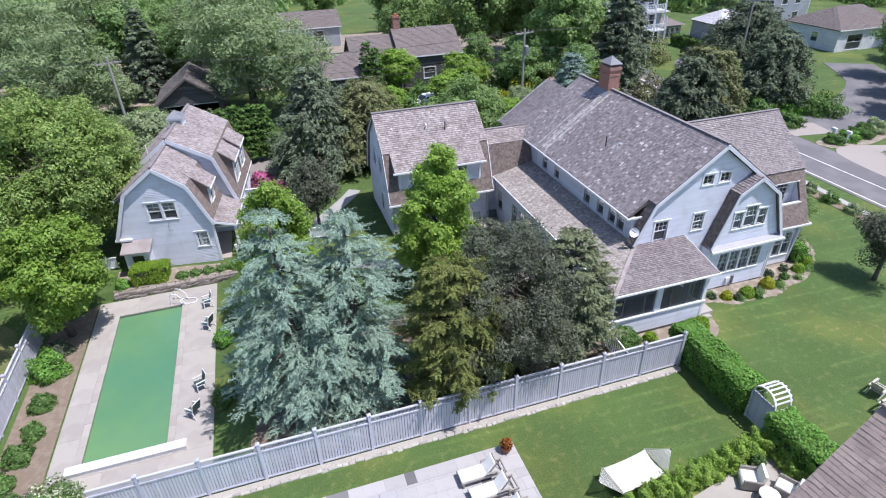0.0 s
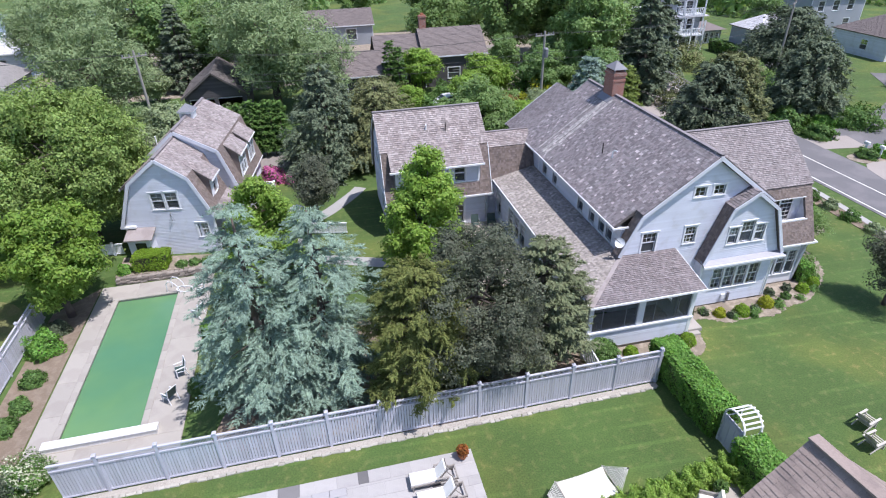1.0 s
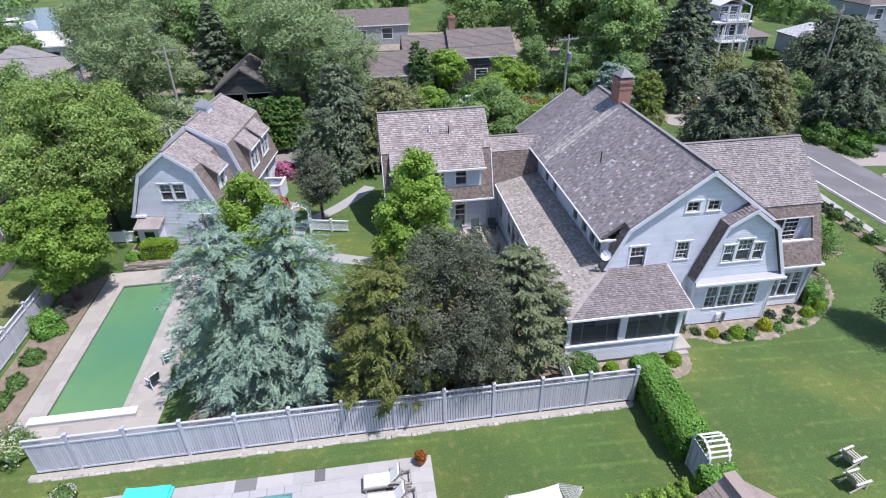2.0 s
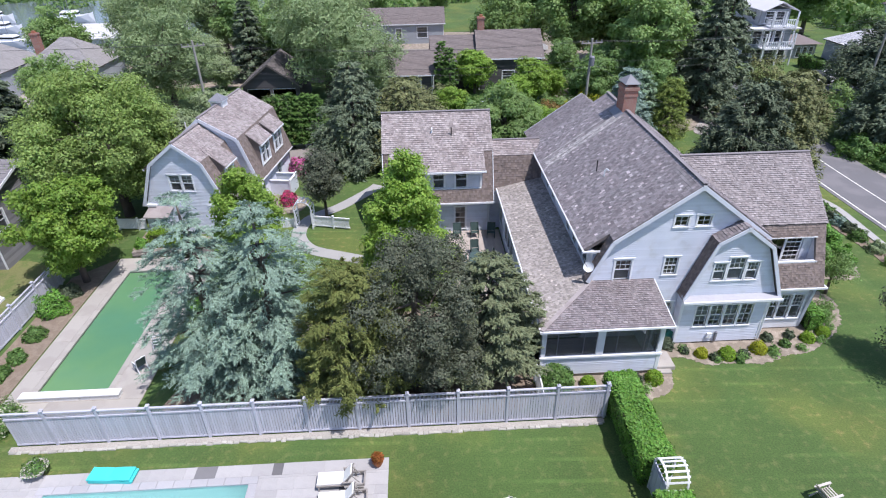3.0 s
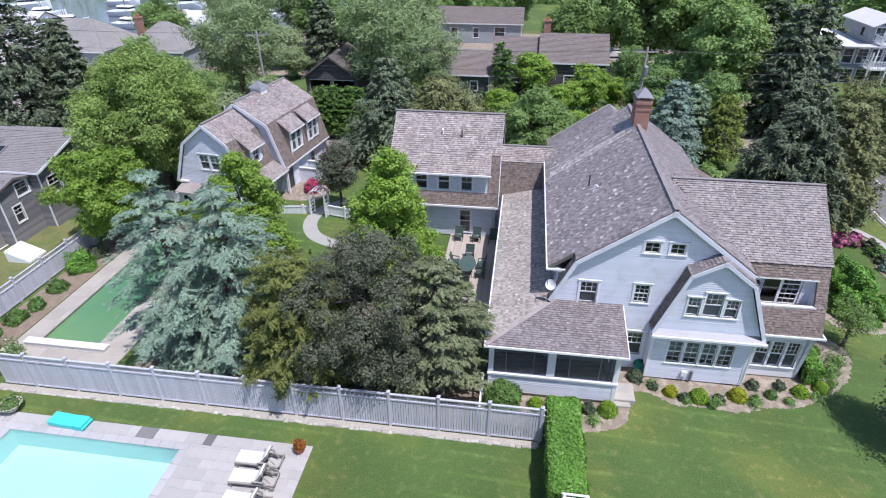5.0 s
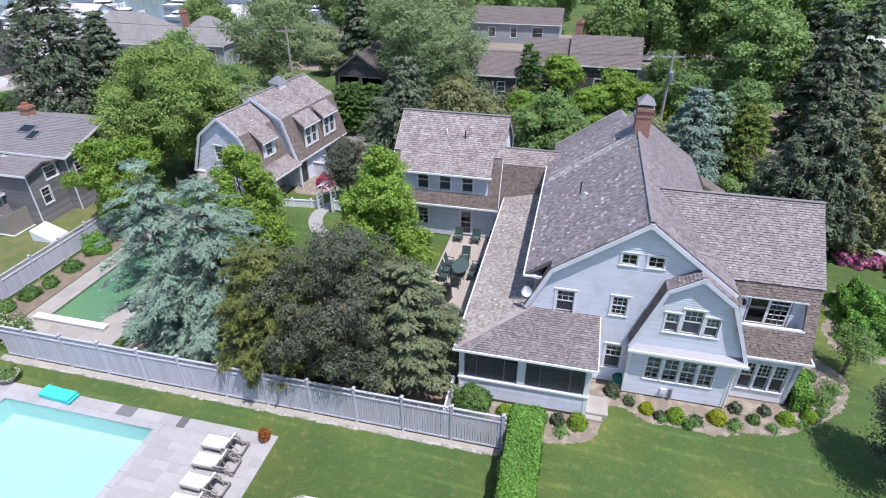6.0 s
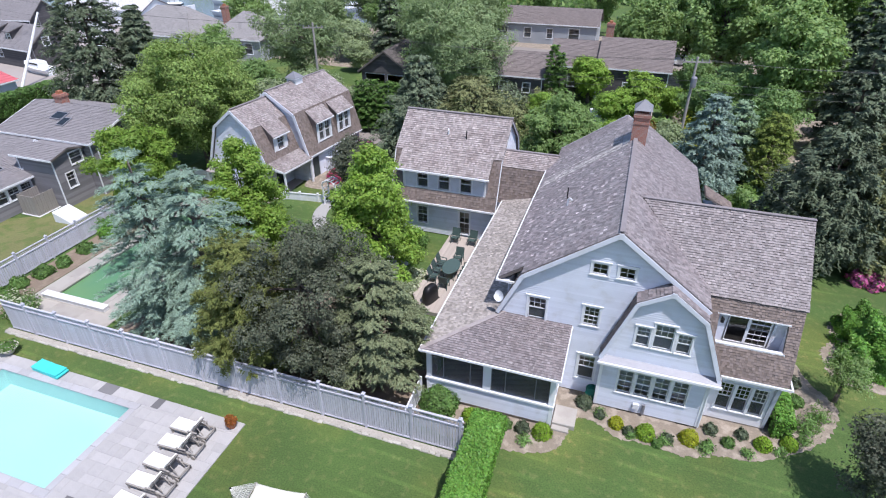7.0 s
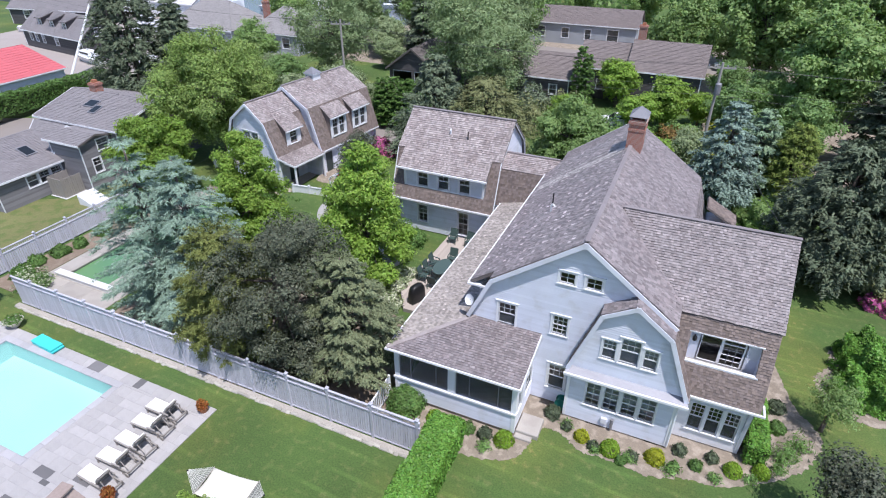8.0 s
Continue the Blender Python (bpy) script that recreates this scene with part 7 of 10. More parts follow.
g = plain_house("grey_shingled_house", -28.3, -24.6, 32.2, 35.2, -0.75, 2.7, 4.3, "x", GW, GR, "small gabled part of the grey shingled house", [("e", -0.35, 0.35, 2.7, 4.0)])
rakes(g, 1.85, 1.5, 3.45, 5.05, "x")
g = plain_house("grey_shingled_house", -33.2, -23.7, 26.0, 33.4, -0.75, 1.95, 3.6, "y", GW, GR, "low grey shingled wing with a skylight in its roof", [("e", -1.2, -0.3, 1.2, 2.2), ("e", -0.1, 0.8, 1.2, 2.2), ("e", 1.0, 1.9, 1.2, 2.2), ("s", 1.5, 2.6, 1.2, 2.3)])
rakes(g, 4.75, 3.7, 2.7, 4.35, "y")
skylight(g, (2.6, 0.8, 3.47), (0, 1, 0), (4.75, 0, -1.65), 0.8, 1.2)
T = thing("outdoor_shower", (-22.4, 30.8, -0.75), "weathered board shower enclosure beside the grey house", "shower enclosure", local=True)
pieces("board", [(-0.9 + 0.18 * i, -0.735 + 0.18 * i, -0.95 - 0.012 * (i % 2), -0.90, 0.05, 1.75 + 0.01 * (i % 3)) for i in range(10)], M["teak"], T)
for x in (0.84, -0.9):
    pieces("board", [(x, x + 0.05 + 0.012 * (i % 2), -0.88 + 0.18 * i, -0.715 + 0.18 * i, 0.05, 1.75 + 0.01 * (i % 3)) for i in range(10)], M["teak"], T)
pieces("rail", [(-0.88, 0.84, -0.9, -0.86, 0.5, 0.6), (-0.88, 0.84, -0.9, -0.86, 1.4, 1.5)], M["teak"], T)
pieces("kerb", [(-1.0, 1.0, -1.05, 0.98, 0.0, 0.05)], M["white_worn"], T)
g = plain_house("red_roofed_shed", -63.2, -48.8, 26.0, 50.7, 0.0, 3.1, 5.2, "y", M["white"], M["red_roof"], "white shed with a faded red roof", [], white_corner=False, course=0.6)
DW, WR = M["dark_wall"], M["asphalt_grey"]
plain_house("harbour_house", -80.2, -62.2, 65.0, 72.0, 0.0, 3.0, 5.7, "x", DW, WR, "dark shingled harbour house with white windows and weathered roof", [("s", -7, -6.2, 1.2, 2.4), ("s", -5.2, -4.4, 1.2, 2.4), ("s", -3, -2.2, 1.2, 2.4), ("s", 1, 2, 1.2, 2.4), ("e", -1, 0.0, 3.0, 4.2), ("w", -1, 0.2, 3.0, 4.2)], turn=-8)
plain_house("harbour_house", -104.0, -85.0, 80.0, 88.0, 0.0, 3.2, 6.0, "x", DW, WR, "dark harbour house with a weathered grey roof", [("s", -6, -4.6, 1.2, 2.6), ("s", 2, 3.4, 1.2, 2.6), ("s", 5, 6.4, 1.2, 2.6)], turn=10)
plain_house("hip_roofed_house", -57.0, -43.5, 76.0, 86.0, 0.0, 3.8, 7.2, "x", M["grey_wall"], M["pale_roof"], "grey house with a weathered hipped roof behind a big tree", [("s", -4.0, -2.6, 1.0, 2.6), ("s", 2.0, 4.0, 1.0, 2.6), ("e", -1.2, 1.2, 1.2, 2.6)], hip=4.2)
plain_house("hip_roofed_house", -42.5, -33.0, 79.0, 88.0, 0.0, 3.4, 6.6, "x", M["grey_wall"], M["pale_roof"], "grey house with a weathered hipped roof and big brick chimney", [("s", -3.5, -2.4, 1.0, 2.6), ("s", 1.8, 3.2, 1.0, 2.6)], hip=4.4, chim=(-3.4, -1.0, 7.4))

plain_house("boat_shed", -56.0, -36.0, 103.0, 111.0, -0.6, 3.0, 4.6, "x", M["white"], M["white_roof"], "long white boat shed at the harbour", [("s", -6, -4, 1.0, 2.6), ("s", 2, 4, 1.0, 2.6)], white_corner=False, course=0.5)
plain_house("boat_shed", -92.0, -72.0, 96.0, 104.0, -0.2, 3.2, 5.0, "x", M["white"], M["white_roof"], "white boat shed beside the harbour water", [("s", -5, -2, 0.5, 2.8)], white_corner=False, course=0.5)


def terrace_house():
    """A pale house in three steps, each with a balcony towards the road."""
    H = thing("terraced_white_house", (64, 90, -0.6), "three-storey grey-white house with stepped white balconies and pale roofs", "house")
    south = (0, -1, 0)
    rows = ((Face((0, 85.6, 0), (1, 0, 0), south), 56.6, 67.0, -0.6, 2.3, [(58.0, 59.3, 0.0, 1.9), (59.8, 61.1, 0.0, 1.9), (61.6, 62.9, 0.0, 1.9), (63.4, 64.7, 0.0, 1.9), (65.2, 66.5, 0.0, 1.9)]),
            (Face((0, 86.0, 0), (1, 0, 0), south), 56.6, 67.0, 2.3, 5.0, [(57.6, 58.9, 2.6, 4.5), (59.4, 60.7, 2.6, 4.5), (61.2, 62.5, 2.6, 4.5), (62.9, 64.2, 2.6, 4.5), (64.6, 65.9, 2.6, 4.5)]),
            (Face((0, 86.6, 0), (1, 0, 0), south), 62.0, 66.4, 5.2, 7.4, [(62.8, 64.0, 5.5, 7.1), (64.4, 65.6, 5.5, 7.1)]))
    for f, x0, x1, z0, z1, holes in rows:
        clad_wall(H, f, [(x0, z0), (x1, z0), (x1, z1), (x0, z1)], holes, material=M["grey_wall"], exposure=0.2)
        for h in holes:
            window(H, f, *h, lights=(2, 2), crown=False)
    side = Face((56.6, 0, 0), (0, 1, 0), (-1, 0, 0))
    holes = [(87.4 + 1.7 * k, 88.3 + 1.7 * k, 3.3, 4.6) for k in range(4)]
    clad_wall(H, side, [(86.0, -0.6), (96.0, -0.6), (96.0, 5.0), (86.0, 5.0)], holes, material=M["grey_wall"], exposure=0.2)
    for h in holes:
        window(H, side, *h, lights=(1, 2), crown=False)
    clad_wall(H, Face((62.0, 0, 0), (0, 1, 0), (-1, 0, 0)), [(86.6, 5.2), (94.0, 5.2), (94.0, 7.4), (86.6, 7.4)], [(88.0, 88.9, 5.8, 6.9)], material=M["grey_wall"], exposure=0.2)
    pieces("rear_wall", [(56.6, 67.0, 95.8, 96.0, -0.6, 5.0), (66.8, 67.0, 86.1, 95.8, -0.6, 5.0), (66.2, 66.4, 86.7, 94.0, 5.2, 7.4), (62.0, 66.2, 93.8, 94.0, 5.2, 7.4)], M["grey_wall"], H)
    s = Shape().slab([(56.2, 84.4, 4.95), (67.4, 84.4, 4.95), (67.4, 96.4, 5.15), (56.2, 96.4, 5.15)], (0, 0, 0.14))
    part("lower_roof", s, M["white_roof"], H)
    s = Shape().slab([(61.6, 85.2, 7.3), (64.2, 85.2, 8.5), (64.2, 94.4, 8.5), (61.6, 94.4, 7.3)], (0, 0, 0.12)).slab([(64.2, 85.2, 8.5), (66.8, 85.2, 7.3), (66.8, 94.4, 7.3), (64.2, 94.4, 8.5)], (0, 0, 0.12))
    part("upper_roof", s, M["white_roof"], H)
    for x0, x1, y, z, w in ((61.8, 66.4, 83.5, 2.4, 2.5), (62.8, 66.6, 84.5, 5.3, 2.0)):
        s = Shape().box(x0, x1, y, y + w, z - 0.15, z).box(x0, x1, y, y + 0.1, z + 0.9, z + 1.0).box(x0, x0 + 0.1, y, y + w, z + 0.9, z + 1.0)
        n = int((x1 - x0) / 0.3)
        for k in range(n + 1):
            x = x0 + (x1 - x0) * k / n
            s.box(x - 0.05, x + 0.05, y + 0.01, y + 0.07, z, z + 0.95)
        for k in range(1, 7):
            s.box(x0 + 0.02, x0 + 0.08, y + k * w / 7 - 0.05, y + k * w / 7 + 0.05, z, z + 0.95)
        for x in (x0 + 0.1, (x0 + x1) / 2, x1 - 0.1):
            s.box(x - 0.09, x + 0.09, y, y + 0.18, z - 2.6, z + 2.1)
        part("balcony", s, M["white"], H, "white railed balcony")
    e = Face((0, 87.4, 0), (1, 0, 0), south)
    holes = [(69.6 + 1.0 * k, 70.2 + 1.0 * k, 0.2, 1.7) for k in range(3)]
    clad_wall(H, e, [(67.0, -0.6), (72.6, -0.6), (72.6, 2.2), (67.0, 2.2)], holes, material=M["grey_wall"], exposure=0.2)
    for h in holes:
        window(H, e, *h, lights=(1, 2), crown=False)
    s = Shape()
    s.v = [(66.9, 86.8, 2.2), (73.2, 86.8, 2.2), (73.2, 92.4, 2.2), (66.9, 92.4, 2.2), (67.0, 89.6, 3.2), (70.8, 89.6, 3.2)]
    s.f = [(0, 1, 5, 4), (1, 2, 5), (2, 3, 4, 5), (3, 0, 4), (3, 2, 1, 0)]
    part("side_roof", s, M["asphalt_roof"], H)
    pieces("side_wall", [(72.4, 72.6, 87.45, 92.0, -0.6, 2.2), (67.0, 72.6, 91.8, 92.0, -0.6, 2.2)], M["grey_wall"], H)


terrace_house()


def near_roof_house():
    """The neighbour's house close below the camera's way; its ridge end shows."""
    H = thing("neighbour_house", (15.5, 0.0, 0), "neighbour's house with a brown asphalt shingle roof", "house")
    peak, rid = Vector((14.82, 7.08, 9.4)), Vector((0.11, -0.994, 0)).normalized()
    side = Vector((-rid.y, rid.x, 0))
    side = side if side.x < 0 else -side
    far_end = peak + rid * 15
    low = side * 6.5 + Vector((0, 0, -5.6))
    other = -side * 6.5 + Vector((0, 0, -5.6))
    roof_slope(H, [tuple(far_end + low), tuple(peak + low), tuple(peak), tuple(far_end)], M["asphalt_brown"], 0.16, seed=91, course=0.15, wide=(0.30, 0.36), name="roof_slope", lift=0.014)
    roof_slope(H, [tuple(peak + other), tuple(far_end + other), tuple(far_end), tuple(peak)], M["asphalt_brown"], 0.16, seed=92, course=0.15, wide=(0.30, 0.36), name="roof_slope", lift=0.014)
    board_run(H, "ridge_cap", [tuple(peak + Vector((0, 0, 0.04))), tuple(far_end + Vector((0, 0, 0.04)))], 0.34, 0.05, M["asphalt_brown"])
    inset = peak + rid * 0.4
    a, b = inset + side * 6.0, inset - side * 6.0
    c, d = far_end + side * 6.0, far_end - side * 6.0
    s = Shape()
    for p, q in ((a, b), (a, c), (b, d), (c, d)):
        s.slab([(p.x, p.y, 0), (q.x, q.y, 0), (q.x, q.y, 3.7), (p.x, p.y, 3.7)], tuple((Vector((15.5, 0, 0)) - (p + q) / 2).normalized() * 0.15 * Vector((1, 1, 0)).length / 1.414))
    s.poly((a.x, a.y, 3.7), (b.x, b.y, 3.7), (inset.x, inset.y, 9.2))
    s.poly((c.x, c.y, 3.7), (d.x, d.y, 3.7), (far_end.x, far_end.y, 9.2))
    part("walls", s, M["shingle_wall"], H)


near_roof_house()


# ---- fences ----
def fence_run(name, y_or_x, start, end, along, z, height, label, pitch=2.44, slat=0.125, thick=0.03, lattice=0.32, first=None):
    """Posts, rails, a band of open pickets on top and close boards below; each post and board a part."""
    T = thing(name, (start, y_or_x, z) if along == "x" else (y_or_x, start, z), label, "fence", local=True)
    ln = end - start

    def pt(a, b, c):
        return (a, b, c) if along == "x" else (b, a, c)

    def bx(s, a0, a1, b0, b1, c0, c1):
        p, q = pt(a0, b0, c0), pt(a1, b1, c1)
        return s.box(min(p[0], q[0]), max(p[0], q[0]), min(p[1], q[1]), max(p[1], q[1]), c0, c1)

    posts = []
    a = first if first is not None else 0.0
    while a <= ln + 0.05:
        posts.append(a)
        a += pitch
    sp = Shape()
    bx(sp, -0.06, 0.06, -0.06, 0.06, 0.0, height + 0.1)
    bx(sp, -0.085, 0.085, -0.085, 0.085, height + 0.1, height + 0.15)
    k = len(sp.v)
    sp.v += [(-0.07, -0.07, height + 0.15), (0.07, -0.07, height + 0.15), (0.07, 0.07, height + 0.15), (-0.07, 0.07, height + 0.15), (0, 0, height + 0.25)]
    sp.f += [(k, k + 1, k + 4), (k + 1, k + 2, k + 4), (k + 2, k + 3, k + 4), (k + 3, k, k + 4)]
    pm = mesh_of("post", sp, M["fence"])
    for p in posts:
        ob = new("post", pm)
        ob.parent = T
        ob.location = pt(p, 0, 0)
    for c0, c1, w in ((height - 0.06, height, 0.05), (height - lattice - 0.08, height - lattice, 0.045), (0.1, 0.18, 0.03)):
        s = Shape()
        bx(s, 0, ln, -w, w, c0, c1)
        part("rail", s, M["fence"], T)
    bm_ = Shape()
    bx(bm_, -slat * 0.42, slat * 0.42, -thick / 2, thick / 2, 0.06, height - lattice - 0.08)
    bm_mesh = mesh_of("board", bm_, M["fence"])
    pk = Shape()
    n = int(ln / slat)
    for i in range(n):
        a = (i + 0.5) * slat
        ob = new("board", bm_mesh)
        ob.parent = T
        ob.location = pt(a, 0.0, 0)
        for q in (-0.03, 0.03):
            bx(pk, a + q - 0.011, a + q + 0.011, -0.012, 0.012, height - lattice, height - 0.06)
    part("picket_band", pk, M["fence"], T, kind="stuff")
    return T


fence_run("garden_fence", 17.95, -8.9, 18.85, "x", 0.0, 2.12, "tall pale grey-white board fence with open pickets on top", pitch=2.345, first=1.82)
fence_run("side_fence", -14.8, 18.1, 33.2, "y", -0.78, 1.75, "pale grey-white board fence beside the pool bed", slat=0.15)


# ---- trees ----
conifer("blue_atlas_cedar", (1.1, 21.7, -0.1), 10.9, 4.4, L["blue_cedar"], "large silvery blue atlas cedar with two tops and drooping sprays", 5, tiers=15, per=16, spray=38, needles=19, leaf=0.085, droop=0.16, rise=0.14, low=0.03, shape=0.6,
        aspect=0.2, width=0.34, tops=((-1.4, 0.0, 1.0), (1.6, 0.3, 0.965)), hang=0.1, fill=0.08, ruffle=0.025, squash=(1.0, 0.9), uneven=(0.5, 1.22))
conifer("golden_juniper", (6.9, 19.8, 0.0), 8.0, 3.0, L["golden"], "olive green feathery conifer leaning over the fence", 6, tiers=26, per=14, spray=22, needles=20, leaf=0.08, droop=-0.05, rise=0.3, low=0.06, shape=0.34, aspect=0.26, width=0.42, hang=0.02, fill=0.3, ruffle=0.2, squash=(1.0, 0.85), uneven=(0.55, 1.15))
broadleaf("copper_beech", (9.8, 20.3, 0.0), 9.9, 4.2, 100000, 0.062, L["copper"], "dense dark bronze-leaved tree behind the fence", 7, lobes=150, low=-0.12, ragged=0.25, lobe_size=(0.10, 0.21), aspect=0.5, per=9, sprig=0.11)
conifer("grey_green_fir", (13.4, 20.9, 0.0), 7.8, 3.6, L["grey_fir"], "grey-green layered fir beside the porch", 8, tiers=17, per=15, spray=28, needles=24, leaf=0.075, droop=-0.02, rise=0.1, low=0.13, shape=0.55, aspect=0.34, width=0.45, hang=0.04, fill=0.3, ruffle=0.1, squash=(1.0, 0.7))
broadleaf("bright_maple", (9.3, 29.4, 0.0), 9.6, 3.8, 48000, 0.095, L["lime"], "bright green young maple beside the terrace", 9, lobes=100, low=0.02, ragged=0.45, lobe_size=(0.10, 0.19), aspect=0.62, flat=0.0, per=9, sprig=0.16, cone=True)
broadleaf("bright_maple", (-0.2, 29.6, -0.2), 8.8, 3.8, 42000, 0.095, L["lime"], "bright green young maple before the cottage", 10, lobes=100, low=0.04, ragged=0.45, lobe_size=(0.10, 0.19), aspect=0.62, flat=0.0, per=9, sprig=0.16, cone=True)
broadleaf("yellow_green_tree", (-13.8, 42.0, -0.5), 12.8, 6.5, 90000, 0.115, L["moss"], "broad yellow-green tree beside the cottage", 11, lobes=170, low=0.06, ragged=0.22, lobe_size=(0.10, 0.2), per=12, sprig=0.26, aspect=0.5)
broadleaf("bright_tree", (-13.2, 33.0, -0.75), 8.2, 3.6, 42000, 0.11, L["lime"], "bright green round tree beside the pool", 12, lobes=90, low=0.1, ragged=0.3, lobe_size=(0.13, 0.24), aspect=0.6, per=10, sprig=0.18)
conifer("dark_spruce", (-31.2, 47.9, -0.4), 17.0, 5.8, L["dark_fir"], "tall dark spruce beside the drive", 13, tiers=32, per=14, spray=18, needles=13, leaf=0.19, droop=0.2, rise=0.05, shape=0.5, width=0.5, aspect=0.32, hang=0.08, ruffle=0.2)
conifer("grey_spruce", (4.4, 50.8, 0.0), 9.6, 4.8, L["dark_fir"], "grey-green spruce behind the annex", 14, tiers=24, per=14, spray=18, needles=13, leaf=0.15, droop=0.12, rise=0.05, shape=0.6, width=0.5, aspect=0.32, ruffle=0.2)
conifer("brown_spruce", (9.2, 51.6, 0.0), 7.8, 5.2, L["brown_fir"], "brownish green conifer behind the annex", 15, tiers=18, per=14, spray=18, needles=13, leaf=0.15, droop=0.1, rise=0.15, shape=0.45, width=0.5, aspect=0.32, ruffle=0.25)
broadleaf("dark_plum_tree", (2.8, 39.4, 0.0), 6.6, 2.1, 18000, 0.075, L["copper"], "small dark-leaved tree beside the path", 16, lobes=44, low=0.14, ragged=0.4)
conifer("blue_spruce", (30.0, 50.8, 0.0), 8.5, 3.4, L["blue_spruce"], "blue spruce behind the house", 17, tiers=22, per=13, spray=18, needles=12, leaf=0.125, droop=0.05, rise=0.1, shape=0.6, width=0.5, aspect=0.32, ruffle=0.15)
conifer("arborvitae", (35.0, 52.6, 0.0), 6.6, 2.0, L["gold_sprays"], "slim golden green arborvitae", 18, tiers=26, per=12, spray=12, needles=10, leaf=0.1, droop=-0.1, rise=0.5, shape=0.4, width=0.9, aspect=0.35, ruffle=0.3)
conifer("blue_spruce", (32.4, 53.4, 0.0), 7.4, 3.0, L["grey_spruce"], "pale grey-green spruce beside the blue spruce", 25, tiers=20, per=12, spray=16, needles=12, leaf=0.13, droop=0.05, rise=0.1, shape=0.6, width=0.5, aspect=0.32, ruffle=0.15)
conifer("dark_pine", (36.6, 41.3, 0.0), 9.4, 4.0, L["dark_fir"], "broad dark grey-green pine beside the road", 19, tiers=22, per=15, spray=20, needles=14, leaf=0.15, droop=0.0, rise=0.22, shape=0.42, width=0.5, aspect=0.35, ruffle=0.3)
conifer("brown_pine", (39.8, 42.0, 0.0), 9.4, 3.8, L["brown_fir"], "brownish green pine beside the road", 20, tiers=18, per=14, spray=18, needles=13, leaf=0.15, droop=0.0, rise=0.22, shape=0.42, width=0.5, aspect=0.35, ruffle=0.3)
broadleaf("round_bush_tree", (18.2, 48.2, 0.0), 8.2, 4.1, 36000, 0.11, L["mid"], "dense round green tree behind the link", 21, lobes=80, low=0.02, ragged=0.25, lobe_size=(0.14, 0.26))
conifer("roadside_pine", (66.2, 65.6, 0.0), 8.6, 6.0, L["dark_fir"], "broad dark pine beside the side road", 22, tiers=24, per=13, spray=18, needles=12, leaf=0.2, droop=0.0, rise=0.2, shape=0.4, width=0.5, aspect=0.35, ruffle=0.3, low=0.12)
conifer("roadside_pine", (56.5, 51.0, 0.0), 8.0, 4.4, L["dark_fir"], "dark spreading pine beside the gravel mouth", 23, tiers=20, per=13, spray=18, needles=12, leaf=0.18, droop=0.0, rise=0.2, shape=0.4, width=0.5, aspect=0.35, ruffle=0.3)
conifer("brown_pine", (49.5, 55.0, 0.0), 6.5, 3.6, L["brown_fir"], "brownish green pine beyond the road", 24, tiers=16, per=12, spray=16, needles=12, leaf=0.17, droop=0.0, rise=0.22, shape=0.42, width=0.5, aspect=0.35, ruffle=0.3)


# ---- paving pieces ----
def paved(name, rect, holes, z, thick, sizes, material, label, category, seed, joint=0.012, piece="slab", dark=None, bed=None):
    """A terrace of separate slabs in courses on a mortar bed; slabs of one size share a mesh."""
    rng = random.Random(seed)
    x0, x1, y0, y1 = rect
    s = Shape()
    xs = sorted({x0, x1} | {h[0] for h in holes} | {h[1] for h in holes})
    ys = sorted({y0, y1} | {h[2] for h in holes} | {h[3] for h in holes})
    for a, b in zip(xs, xs[1:]):
        for c, d in zip(ys, ys[1:]):
            if not any(h[0] <= (a + b) / 2 <= h[1] and h[2] <= (c + d) / 2 <= h[3] for h in holes):
                s.box(a, b, c, d, z - thick - 0.05, z - 0.012)
    base = lone(name, s, bed or M["gravel"], label, category, "structure")
    off = Vector(base.location)
    store = {}
    y = y0
    while y < y1 - 0.05:
        h = min(rng.choice(sizes)[1], y1 - y)
        h = h if y1 - y - h > 0.12 else y1 - y
        for q in holes:
            for e in q[2:4]:
                if y + 0.02 < e < y + h - 0.02:
                    h = e - y
        x = x0
        while x < x1 - 0.05:
            w = min(rng.choice(sizes)[0], x1 - x)
            w = w if x1 - x - w > 0.12 else x1 - x
            a, b, c, d = x, x + w, y, y + h
            for q in holes:
                if c < q[3] - 0.02 and d > q[2] + 0.02:
                    if a < q[0] < b:
                        b = q[0]
                    if a < q[1] < b:
                        a = q[1]
            mid = ((a + b) / 2, (c + d) / 2)
            inside = any(q[0] < mid[0] < q[1] and q[2] < mid[1] < q[3] for q in holes)
            if not inside and b - a > 0.08:
                mat = dark if dark and rng.random() < 0.06 else material
                key = (round(b - a, 2), round(d - c, 2), mat.name)
                if key not in store:
                    w2, h2 = (b - a - joint) / 2, (d - c - joint) / 2
                    store[key] = mesh_of(piece, Shape().soft_box(-w2, w2, -h2, h2, -thick, 0.0, 0.006), mat)
                ob = new(piece, store[key])
                ob.parent = base
                ob.location = Vector((mid[0], mid[1], z + rng.uniform(-0.003, 0.003))) - off
                ob.rotation_euler = (rng.uniform(-0.004, 0.004), rng.uniform(-0.004, 0.004), 0)
            x += w
        y += h
    return base


COPE = (POOL[0] - 0.34, POOL[1] + 0.34, POOL[2] - 0.34, POOL[3] + 0.34)
M["bluestone_dark"] = surface("dark_stained_bluestone", (0.17, 0.165, 0.17), 0.7, 14, 1.2, 0.10, 0.12, pieces=0.3, bump=0.2)


